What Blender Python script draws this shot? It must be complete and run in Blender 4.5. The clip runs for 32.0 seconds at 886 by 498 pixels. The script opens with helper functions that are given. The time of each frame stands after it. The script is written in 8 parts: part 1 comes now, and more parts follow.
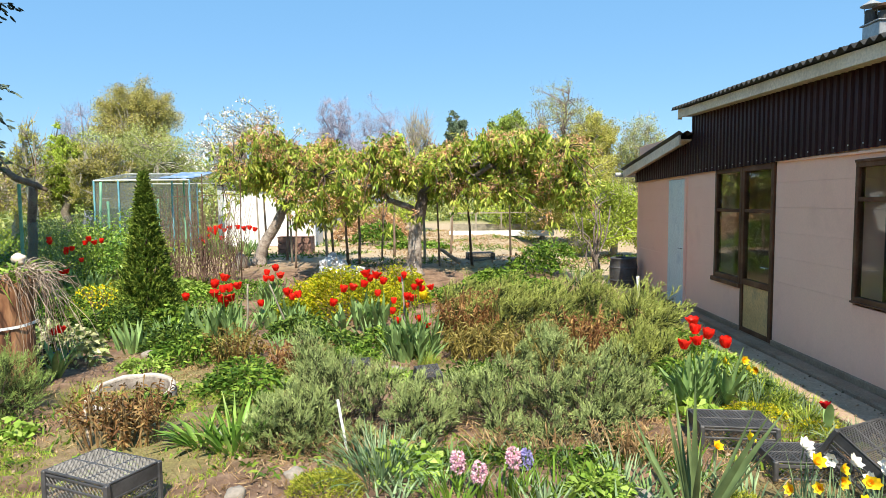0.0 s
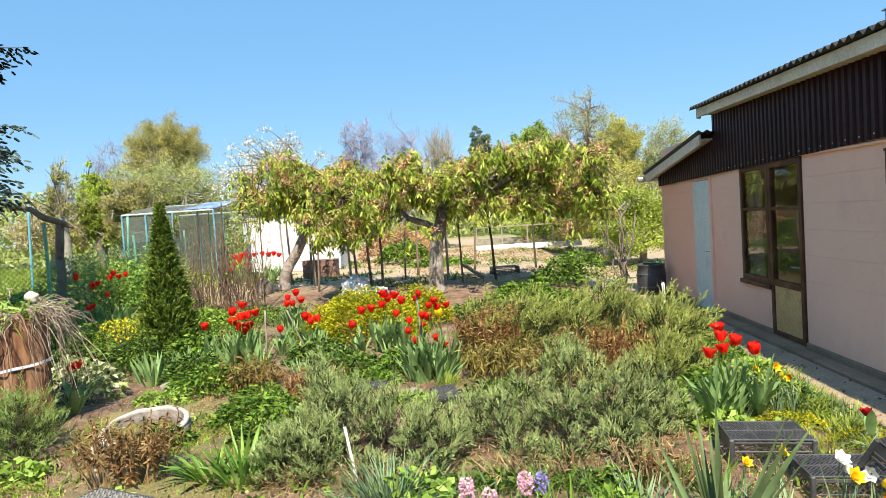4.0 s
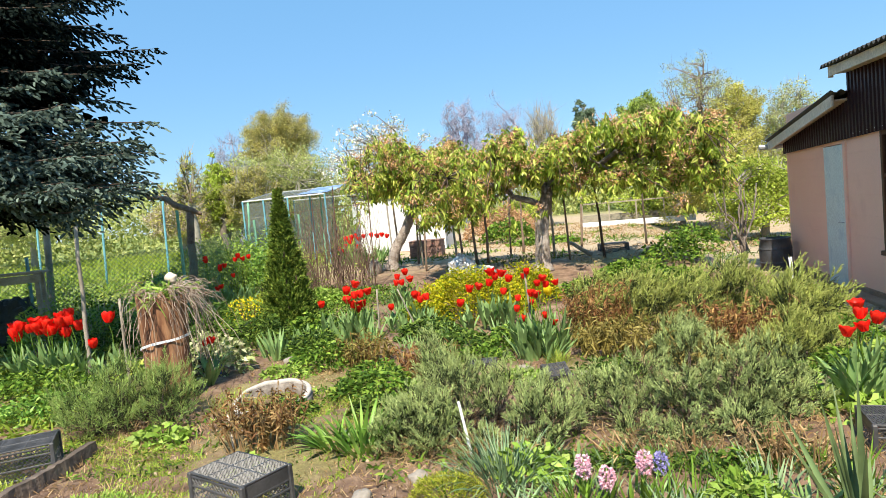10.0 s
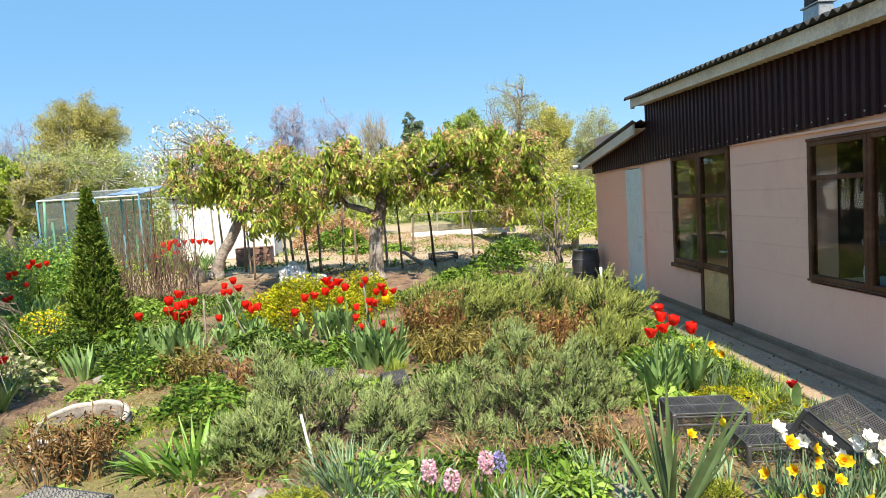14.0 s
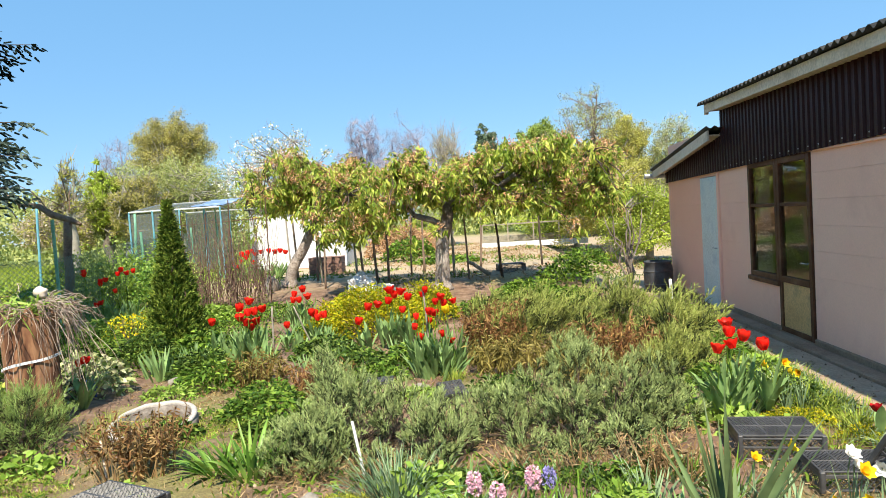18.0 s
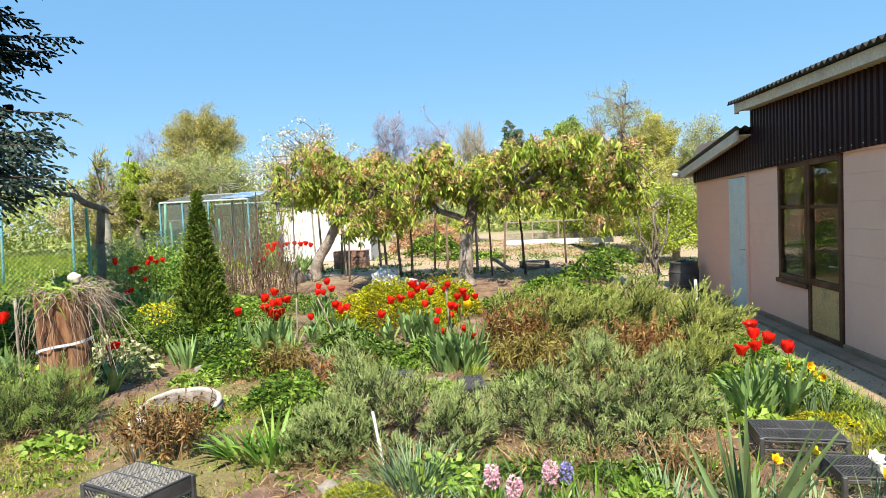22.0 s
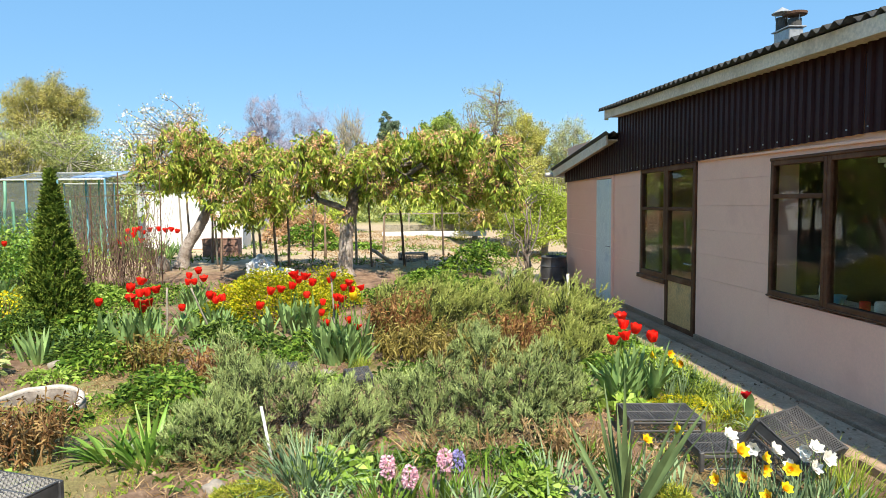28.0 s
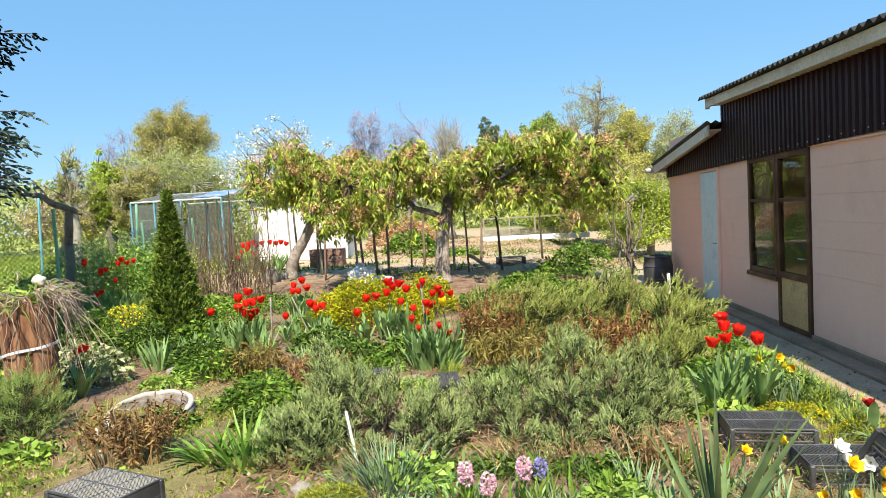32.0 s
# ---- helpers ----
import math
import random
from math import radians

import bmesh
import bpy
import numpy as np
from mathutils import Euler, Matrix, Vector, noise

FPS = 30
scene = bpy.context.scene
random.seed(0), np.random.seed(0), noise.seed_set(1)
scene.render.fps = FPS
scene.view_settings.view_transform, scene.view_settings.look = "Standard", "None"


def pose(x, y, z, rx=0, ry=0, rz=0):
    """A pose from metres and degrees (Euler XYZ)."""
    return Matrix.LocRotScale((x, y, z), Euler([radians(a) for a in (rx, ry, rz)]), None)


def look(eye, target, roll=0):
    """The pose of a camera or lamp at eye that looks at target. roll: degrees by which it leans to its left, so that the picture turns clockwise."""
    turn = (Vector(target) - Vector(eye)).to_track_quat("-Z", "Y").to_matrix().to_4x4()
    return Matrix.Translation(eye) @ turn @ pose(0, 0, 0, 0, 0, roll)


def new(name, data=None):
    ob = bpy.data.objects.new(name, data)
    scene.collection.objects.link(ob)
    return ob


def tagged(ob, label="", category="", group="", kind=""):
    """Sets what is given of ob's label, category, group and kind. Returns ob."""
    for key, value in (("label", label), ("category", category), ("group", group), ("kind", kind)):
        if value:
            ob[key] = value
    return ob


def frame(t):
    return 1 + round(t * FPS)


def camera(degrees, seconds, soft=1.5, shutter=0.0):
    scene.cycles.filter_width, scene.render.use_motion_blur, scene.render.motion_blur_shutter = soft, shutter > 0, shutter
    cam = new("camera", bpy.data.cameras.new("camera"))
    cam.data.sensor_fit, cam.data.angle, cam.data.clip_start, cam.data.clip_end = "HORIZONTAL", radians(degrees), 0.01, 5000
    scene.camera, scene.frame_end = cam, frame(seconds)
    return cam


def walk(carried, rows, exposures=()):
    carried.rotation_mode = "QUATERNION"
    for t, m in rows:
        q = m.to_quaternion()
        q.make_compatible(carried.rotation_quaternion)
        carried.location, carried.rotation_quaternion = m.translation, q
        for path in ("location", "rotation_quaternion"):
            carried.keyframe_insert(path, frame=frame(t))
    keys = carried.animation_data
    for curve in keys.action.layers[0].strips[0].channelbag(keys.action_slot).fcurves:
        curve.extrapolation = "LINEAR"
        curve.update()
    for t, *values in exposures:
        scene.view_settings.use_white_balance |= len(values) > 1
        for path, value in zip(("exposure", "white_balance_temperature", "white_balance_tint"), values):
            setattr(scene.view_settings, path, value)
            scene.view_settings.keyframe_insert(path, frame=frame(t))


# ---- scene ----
cam = camera(69.9, 32.0, soft=0.8)
PATH = [
    (0, (0.129, 0.22, 1.808), (0.077, 2.214, 1.66), -0.5),
    (0.5, (0.128, 0.259, 1.807), (0.109, 2.253, 1.652), -0.6),
    (1, (0.134, 0.293, 1.793), (0.16, 2.286, 1.634), -0.3),
    (1.5, (0.166, 0.315, 1.799), (0.206, 2.308, 1.639), -0.8),
    (2, (0.245, 0.375, 1.808), (0.165, 2.37, 1.696), -3.4),
    (2.5, (0.296, 0.391, 1.796), (0.029, 2.371, 1.711), -4.0),
    (3, (0.307, 0.397, 1.787), (-0.054, 2.364, 1.741), -4.1),
    (3.5, (0.34, 0.384, 1.784), (0.021, 2.357, 1.721), -4.2),
    (4, (0.333, 0.394, 1.79), (0.183, 2.386, 1.697), -3.7),
    (4.5, (0.25, 0.382, 1.805), (0.165, 2.377, 1.699), -3.7),
    (6.5, (0.088, 0.32, 1.804), (0.087, 2.316, 1.672), -1.4),
    (7, (0.097, 0.321, 1.813), (0.069, 2.317, 1.684), -1.9),
    (7.5, (0.112, 0.326, 1.806), (0.023, 2.321, 1.689), -2.6),
    (8, (0.185, 0.355, 1.808), (-0.037, 2.341, 1.717), -2.7),
    (8.5, (0.246, 0.374, 1.796), (-0.137, 2.334, 1.695), -3.7),
    (9, (0.285, 0.383, 1.788), (-0.169, 2.327, 1.678), -5.5),
    (9.5, (0.285, 0.375, 1.781), (-0.198, 2.312, 1.673), -5.6),
    (10, (0.286, 0.381, 1.777), (-0.188, 2.32, 1.645), -5.3),
    (10.5, (0.282, 0.378, 1.782), (-0.189, 2.319, 1.673), -5.5),
    (11, (0.267, 0.372, 1.782), (-0.245, 2.302, 1.67), -4.5),
    (11.5, (0.269, 0.386, 1.783), (-0.197, 2.328, 1.684), -4.0),
    (12, (0.278, 0.393, 1.783), (-0.161, 2.342, 1.677), -4.4),
    (12.5, (0.264, 0.404, 1.787), (-0.047, 2.376, 1.671), -5.1),
    (13, (0.212, 0.389, 1.797), (0.044, 2.379, 1.688), -4.7),
    (13.5, (0.184, 0.381, 1.798), (0.162, 2.377, 1.667), -4.1),
    (14, (0.159, 0.36, 1.795), (0.222, 2.354, 1.647), -3.6),
    (14.5, (0.159, 0.349, 1.792), (0.26, 2.339, 1.621), -3.8),
    (15, (0.161, 0.347, 1.794), (0.309, 2.335, 1.639), -3.4),
    (15.5, (0.157, 0.35, 1.798), (0.29, 2.34, 1.653), -2.6),
    (17.5, (0.276, 0.4, 1.778), (0.276, 2.396, 1.656), -3.8),
    (18, (0.319, 0.397, 1.766), (0.151, 2.388, 1.668), -3.7),
    (18.5, (0.337, 0.382, 1.762), (0.036, 2.357, 1.688), -3.9),
    (19, (0.345, 0.379, 1.758), (-0.005, 2.347, 1.682), -4.7),
    (19.5, (0.345, 0.379, 1.758), (-0.047, 2.339, 1.681), -4.9),
    (20, (0.348, 0.378, 1.759), (-0.006, 2.345, 1.68), -4.1),
    (20.5, (0.355, 0.378, 1.758), (0.071, 2.357, 1.685), -4.0),
    (21, (0.36, 0.381, 1.754), (0.138, 2.367, 1.67), -3.4),
    (21.5, (0.341, 0.367, 1.752), (0.109, 2.35, 1.642), -2.9),
    (22, (0.33, 0.361, 1.753), (0.086, 2.343, 1.648), -2.6),
    (22.5, (0.331, 0.374, 1.748), (0.075, 2.353, 1.616), -2.7),
    (23, (0.342, 0.383, 1.746), (0.088, 2.362, 1.618), -2.8),
    (23.5, (0.331, 0.396, 1.736), (0.086, 2.374, 1.573), -1.5),
    (24, (0.337, 0.411, 1.741), (0.105, 2.391, 1.578), -1.9),
    (24.5, (0.348, 0.416, 1.737), (0.174, 2.402, 1.579), -2.3),
    (26.5, (0.227, 0.367, 1.775), (0.247, 2.364, 1.664), -1.5),
    (27, (0.181, 0.353, 1.775), (0.289, 2.346, 1.655), -0.2),
    (27.5, (0.166, 0.342, 1.764), (0.297, 2.331, 1.601), -0.7),
    (28, (0.164, 0.34, 1.771), (0.32, 2.328, 1.626), -0.6),
    (28.5, (0.165, 0.333, 1.771), (0.323, 2.323, 1.644), -0.3),
    (29, (0.181, 0.341, 1.773), (0.339, 2.33, 1.629), -0.3),
    (29.5, (0.219, 0.364, 1.776), (0.358, 2.355, 1.644), -0.7),
    (30, (0.257, 0.391, 1.77), (0.293, 2.384, 1.613), -1.7),
    (30.5, (0.317, 0.407, 1.761), (0.266, 2.403, 1.642), -2.2),
    (31, (0.372, 0.413, 1.755), (0.288, 2.407, 1.635), -2.5),
    (31.5, (0.371, 0.407, 1.75), (0.244, 2.4, 1.638), -2.4),
    (32, (0.372, 0.392, 1.75), (0.195, 2.381, 1.632), -3.2),
]
walk(cam, [(t, look(e, a, r)) for t, e, a, r in PATH], [(0.0, 0.70)])

# ---- world, sun ----
SUN_ELEV, SUN_ROT = 53.0, 180.0
world = bpy.data.worlds.new("sky")
scene.world = world
world.use_nodes = True
wn = world.node_tree
sky = wn.nodes.new("ShaderNodeTexSky")
sky.sky_type, sky.sun_disc = "NISHITA", False
sky.sun_elevation, sky.sun_rotation = radians(SUN_ELEV), radians(SUN_ROT)
sky.air_density, sky.dust_density, sky.ozone_density = 1.0, 0.0, 2.0
wn.nodes["Background"].inputs["Strength"].default_value = 0.083
haze = wn.nodes.new("ShaderNodeMix")
haze.data_type = "RGBA"
haze.inputs[0].default_value = 0.55
haze.inputs[7].default_value = (1.85, 4.95, 8.75, 1)
wn.links.new(sky.outputs["Color"], haze.inputs[6])
wn.links.new(haze.outputs[2], wn.nodes["Background"].inputs["Color"])
sun = new("sun", bpy.data.lights.new("sun", "SUN"))
sun.data.energy, sun.data.angle, sun.data.color = 5.0, radians(0.55), (1.0, 0.90, 0.73)
sun.matrix_world = look((1.95, -18, 24), (0, 0, 0))


# ---- materials ----
def nodes_of(name):
    m = bpy.data.materials.new(name)
    m.use_nodes = True
    nt = m.node_tree
    return m, nt, nt.nodes["Principled BSDF"]


def noise_node(nt, scale, detail=4.0, rough=0.55, coord="Object"):
    tc = nt.nodes.new("ShaderNodeTexCoord")
    n = nt.nodes.new("ShaderNodeTexNoise")
    n.inputs["Scale"].default_value, n.inputs["Detail"].default_value = scale, detail
    n.inputs["Roughness"].default_value = rough
    nt.links.new(tc.outputs[coord], n.inputs["Vector"])
    return n.outputs["Fac"]


def ramp(nt, fac, stops):
    r = nt.nodes.new("ShaderNodeValToRGB")
    el = r.color_ramp.elements
    while len(el) < len(stops):
        el.new(0.5)
    for e, (p, c) in zip(el, stops):
        e.position, e.color = p, (*c, 1)
    nt.links.new(fac, r.inputs["Fac"])
    return r.outputs["Color"]


def mix(nt, fac, a, b, how="MIX"):
    n = nt.nodes.new("ShaderNodeMix")
    n.data_type, n.blend_type = "RGBA", how
    for sock, v in ((n.inputs[0], fac), (n.inputs[6], a), (n.inputs[7], b)):
        if isinstance(v, (int, float)):
            sock.default_value = v
        elif isinstance(v, tuple):
            sock.default_value = (*v, 1)
        else:
            nt.links.new(v, sock)
    return n.outputs[2]


def bump(nt, bsdf, height, strength=0.3, dist=0.01):
    b = nt.nodes.new("ShaderNodeBump")
    b.inputs["Strength"].default_value, b.inputs["Distance"].default_value = strength, dist
    nt.links.new(height, b.inputs["Height"])
    nt.links.new(b.outputs["Normal"], bsdf.inputs["Normal"])


def surface(name, dark, light, big=1.5, fine=40.0, rough=0.8, metal=0.0, relief=0.3, depth=0.006, stain=None, stain_scale=0.7, grain=0.5, spec=0.5):
    """A solid surface: two tones at a large scale, grain at a fine one, stains on top."""
    m, nt, p = nodes_of(name)
    a, b = noise_node(nt, big), noise_node(nt, fine, 6)
    col = ramp(nt, a, [(0.3, dark), (0.7, light)])
    col = mix(nt, grain, col, ramp(nt, b, [(0.3, (0.55, 0.55, 0.55)), (0.7, (1.3, 1.3, 1.3))]), "MULTIPLY")
    if stain:
        s = noise_node(nt, stain_scale, 8, 0.7)
        f = nt.nodes.new("ShaderNodeMapRange")
        f.inputs[1].default_value, f.inputs[2].default_value = 0.52, 0.72
        nt.links.new(s, f.inputs[0])
        col = mix(nt, f.outputs[0], col, stain)
    nt.links.new(col, p.inputs["Base Color"])
    p.inputs["Specular IOR Level"].default_value = spec
    p.inputs["Roughness"].default_value, p.inputs["Metallic"].default_value = rough, metal
    bump(nt, p, b, relief, depth)
    return m


def leafy(name, dark, mid, light, trans=0.35, rough=0.5, scale=4.0, spec=0.1, mott=0.85):
    """Leaves, needles and petals: each piece has its own tone; light also comes through."""
    m, nt, p = nodes_of(name)
    geo = nt.nodes.new("ShaderNodeNewGeometry")
    col = ramp(nt, geo.outputs["Random Per Island"], [(0.0, dark), (0.5, mid), (1.0, light)])
    big = noise_node(nt, scale, 3)
    col = mix(nt, mott, col, ramp(nt, big, [(0.32, (0.5, 0.5, 0.5)), (0.68, (1.4, 1.4, 1.4))]), "MULTIPLY")
    nt.links.new(col, p.inputs["Base Color"])
    p.inputs["Roughness"].default_value = rough
    p.inputs["Specular IOR Level"].default_value = spec
    tr = nt.nodes.new("ShaderNodeBsdfTranslucent")
    nt.links.new(col, tr.inputs["Color"])
    ms = nt.nodes.new("ShaderNodeMixShader")
    ms.inputs[0].default_value = trans * 0.32
    nt.links.new(p.outputs[0], ms.inputs[1])
    nt.links.new(tr.outputs[0], ms.inputs[2])
    nt.links.new(ms.outputs[0], nt.nodes["Material Output"].inputs["Surface"])
    return m


def glass_material():
    m, nt, p = nodes_of("window glass")
    p.inputs["Base Color"].default_value = (0.9, 0.95, 0.93, 1)
    p.inputs["Transmission Weight"].default_value = 1.0
    p.inputs["Roughness"].default_value, p.inputs["IOR"].default_value = 0.0, 1.3
    return m


def soil_material():
    m, nt, p = nodes_of("garden soil")
    a, b, c = noise_node(nt, 0.55, 5), noise_node(nt, 5.0, 6, 0.65), noise_node(nt, 45.0, 6, 0.7)
    soil = ramp(nt, b, [(0.25, (0.06, 0.034, 0.022)), (0.5, (0.22, 0.135, 0.088)), (0.8, (0.45, 0.315, 0.215))])
    moss = ramp(nt, c, [(0.3, (0.16, 0.15, 0.045)), (0.7, (0.34, 0.31, 0.11))])
    f = nt.nodes.new("ShaderNodeMapRange")
    f.inputs[1].default_value, f.inputs[2].default_value = 0.51, 0.65
    nt.links.new(a, f.inputs[0])
    col = mix(nt, f.outputs[0], soil, moss)
    col = mix(nt, 0.6, col, ramp(nt, c, [(0.25, (0.5, 0.5, 0.5)), (0.75, (1.3, 1.3, 1.3))]), "MULTIPLY")
    # meadow beyond the fence, straw-coloured plot at the back
    tc = nt.nodes.new("ShaderNodeTexCoord")
    sep = nt.nodes.new("ShaderNodeSeparateXYZ")
    nt.links.new(tc.outputs["Object"], sep.inputs[0])

    def zone(sock, lo, hi):
        z = nt.nodes.new("ShaderNodeMapRange")
        z.inputs[1].default_value, z.inputs[2].default_value = lo, hi
        nt.links.new(sock, z.inputs[0])
        return z.outputs[0]
    straw = ramp(nt, b, [(0.3, (0.34, 0.25, 0.155)), (0.7, (0.56, 0.44, 0.30))])
    col = mix(nt, zone(sep.outputs[1], 13.5, 16.5), col, straw)
    green = ramp(nt, b, [(0.3, (0.12, 0.17, 0.03)), (0.7, (0.28, 0.32, 0.07))])
    col = mix(nt, zone(sep.outputs[0], -6.0, -8.0), col, green)
    col = mix(nt, zone(sep.outputs[1], 40, 52), col, green)
    nt.links.new(col, p.inputs["Base Color"])
    p.inputs["Roughness"].default_value = 0.95
    bump(nt, p, c, 0.8, 0.02)
    return m


M_SOIL = soil_material()
M_GLASS = glass_material()
M_WALL = surface("mauve wall paint", (0.965, 0.525, 0.385), (0.985, 0.57, 0.42), 1.2, 60, 0.85, 0, 0.12, 0.003, (0.86, 0.455, 0.335), 0.9, 0.1, 0.3)
M_PLINTH = surface("grey plinth plaster", (0.26, 0.155, 0.10), (0.41, 0.265, 0.18), 2.5, 50, 0.9, 0, 0.8, 0.02, (0.15, 0.095, 0.065), 1.2)
M_CONC = surface("worn concrete", (0.35, 0.235, 0.155), (0.50, 0.37, 0.265), 1.4, 35, 0.92, 0, 0.6, 0.008, (0.20, 0.135, 0.095), 1.5)
M_SIDING = surface("dark brown coated metal", (0.026, 0.009, 0.010), (0.042, 0.015, 0.016), 2.0, 30, 0.42, 0.0, 0.05, 0.002, None, 0.7, 0.3, 0.1)
M_ROOF = surface("weathered corrugated cement", (0.03, 0.03, 0.03), (0.10, 0.097, 0.094), 2.0, 40, 0.95, 0, 0.5, 0.01, (0.05, 0.05, 0.045), 2.0)
M_FASCIA = surface("weathered pale board", (0.70, 0.56, 0.44), (0.83, 0.70, 0.57), 2.5, 30, 0.8, 0, 0.3, 0.004, (0.48, 0.37, 0.27), 2.0)
M_FRAME = surface("brown painted timber", (0.085, 0.030, 0.014), (0.16, 0.062, 0.030), 3.0, 50, 0.6, 0, 0.4, 0.004, (0.20, 0.10, 0.055), 3.0, 0.5, 0.2)
M_PLY = surface("yellowed plywood", (0.62, 0.34, 0.13), (0.76, 0.46, 0.20), 2.5, 45, 0.7, 0, 0.2, 0.003, (0.18, 0.13, 0.07), 2.5)
M_BLUEDOOR = surface("pale blue door paint", (0.64, 0.68, 0.66), (0.74, 0.78, 0.75), 2.0, 40, 0.55, 0, 0.2, 0.003, (0.42, 0.48, 0.52), 2.0)
M_ZINC = surface("dull zinc", (0.34, 0.35, 0.36), (0.52, 0.53, 0.54), 3.0, 30, 0.5, 0.4, 0.2, 0.003)
# near-black lining: the unlit room's gloom is put into its colour
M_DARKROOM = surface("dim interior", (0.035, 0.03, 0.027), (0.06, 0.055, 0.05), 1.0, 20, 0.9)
M_BARK = surface("grey bark", (0.13, 0.10, 0.08), (0.30, 0.25, 0.21), 6.0, 40, 0.95, 0, 1.0, 0.02, (0.42, 0.38, 0.34), 5.0)


def limewashed():
    """Brown bark with an old coat of lime up to breast height."""
    m, nt, p = nodes_of("limewashed bark")
    f = noise_node(nt, 12.0, 8, 0.7)
    bark = ramp(nt, f, [(0.3, (0.07, 0.05, 0.04)), (0.7, (0.24, 0.185, 0.15))])
    lime = ramp(nt, f, [(0.3, (0.16, 0.12, 0.10)), (0.5, (0.40, 0.34, 0.30)), (0.75, (0.62, 0.56, 0.50))])
    tc = nt.nodes.new("ShaderNodeTexCoord")
    sep = nt.nodes.new("ShaderNodeSeparateXYZ")
    nt.links.new(tc.outputs["Object"], sep.inputs[0])
    k = nt.nodes.new("ShaderNodeMath")
    k.operation = "MULTIPLY_ADD"
    k.inputs[1].default_value = 0.9
    nt.links.new(f, k.inputs[0])
    nt.links.new(sep.outputs[2], k.inputs[2])
    z = nt.nodes.new("ShaderNodeMapRange")
    z.inputs[1].default_value, z.inputs[2].default_value = 1.45, 2.0
    nt.links.new(k.outputs[0], z.inputs[0])
    col = mix(nt, z.outputs[0], lime, bark)
    nt.links.new(col, p.inputs["Base Color"])
    p.inputs["Roughness"].default_value = 0.95
    bump(nt, p, noise_node(nt, 22.0, 8, 0.7), 1.0, 0.05)
    return m


M_BARKPALE = limewashed()
L_DWARF = leafy("dwarf conifer needles", (0.16, 0.20, 0.02), (0.34, 0.37, 0.04), (0.52, 0.52, 0.08), 0.2, 0.5)
M_BARKDARK = surface("dark twig bark", (0.060, 0.042, 0.032), (0.13, 0.095, 0.07), 6.0, 40, 0.95, 0, 0.8, 0.01)
M_TWIGGREY = surface("grey twigs", (0.26, 0.23, 0.19), (0.42, 0.38, 0.32), 4.0, 40, 0.95)
M_WOODGREY = surface("weathered grey wood", (0.26, 0.22, 0.17), (0.42, 0.37, 0.30), 5.0, 60, 0.9, 0, 0.6, 0.006)
M_BLACKPL = surface("dusty black plastic", (0.038, 0.039, 0.042), (0.10, 0.10, 0.106), 4.0, 50, 0.45, 0, 0.1, 0.002)
M_BLUE = surface("blue painted steel", (0.12, 0.36, 0.46), (0.22, 0.48, 0.58), 3.0, 30, 0.5)
M_GREEN = surface("green painted steel", (0.14, 0.37, 0.24), (0.25, 0.49, 0.34), 3.0, 30, 0.5)
M_RUST = surface("rusty steel", (0.085, 0.045, 0.03), (0.17, 0.09, 0.055), 5.0, 50, 0.9)
M_PROP = surface("brown weathered timber", (0.17, 0.115, 0.08), (0.33, 0.235, 0.17), 5.0, 50, 0.9, 0, 0.6, 0.006)
M_WHITE = surface("white paint", (0.74, 0.75, 0.76), (0.84, 0.85, 0.86), 1.5, 30, 0.6, 0, 0.15, 0.003, (0.66, 0.66, 0.64), 1.0)
M_WIRE = surface("galvanised wire", (0.10, 0.16, 0.13), (0.17, 0.24, 0.19), 4.0, 30, 0.5, 0.2)
L_CHERRY = leafy("cherry leaves", (0.12, 0.22, 0.025), (0.38, 0.48, 0.06), (0.74, 0.72, 0.17), 1.0, 0.34, 4.0, 0.3)
L_CALYX = leafy("faded blossom stalks", (0.50, 0.22, 0.10), (0.68, 0.37, 0.19), (0.80, 0.54, 0.34), 0.3)
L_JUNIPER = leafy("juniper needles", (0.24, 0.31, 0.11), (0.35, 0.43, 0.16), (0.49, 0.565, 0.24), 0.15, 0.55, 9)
# inner needles near-black: shade of the hollows is put into their colour
L_JUNOLDSHADE = leafy("shade-dark old juniper needles", (0.022, 0.032, 0.013), (0.038, 0.052, 0.02), (0.065, 0.085, 0.034), 0.0, 0.7, 9)
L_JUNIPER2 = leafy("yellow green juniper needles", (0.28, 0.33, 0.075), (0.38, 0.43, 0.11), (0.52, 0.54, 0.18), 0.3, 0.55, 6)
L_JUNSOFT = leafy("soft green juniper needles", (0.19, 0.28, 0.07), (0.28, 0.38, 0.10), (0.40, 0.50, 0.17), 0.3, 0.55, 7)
L_THUJA = leafy("thuja sprays", (0.045, 0.085, 0.012), (0.12, 0.185, 0.025), (0.27, 0.33, 0.055), 0.2, 0.55, 7)
# one needle colour in two copies: near-black as shade, paler as sun
L_SPRUCESHADE = leafy("blue spruce needles", (0.004, 0.007, 0.006), (0.008, 0.0135, 0.0115), (0.02, 0.031, 0.026), 0.0, 0.85, 3, 0.03)
L_SPRUCELIT = leafy("sunlit blue-spruce needles", (0.03, 0.046, 0.037), (0.075, 0.108, 0.088), (0.165, 0.22, 0.182), 0.05, 0.8, 5, 0.05)
L_TULIP = leafy("tulip leaves", (0.10, 0.20, 0.055), (0.22, 0.36, 0.12), (0.40, 0.53, 0.23), 0.4, 0.42, 4.0, 0.15)
L_GRASS = leafy("fresh grass", (0.16, 0.24, 0.03), (0.28, 0.37, 0.05), (0.44, 0.49, 0.10), 0.4, 0.45)
L_LILY = leafy("daylily leaves", (0.075, 0.17, 0.026), (0.18, 0.34, 0.05), (0.34, 0.50, 0.11), 0.4, 0.36, 4.0, 0.25)
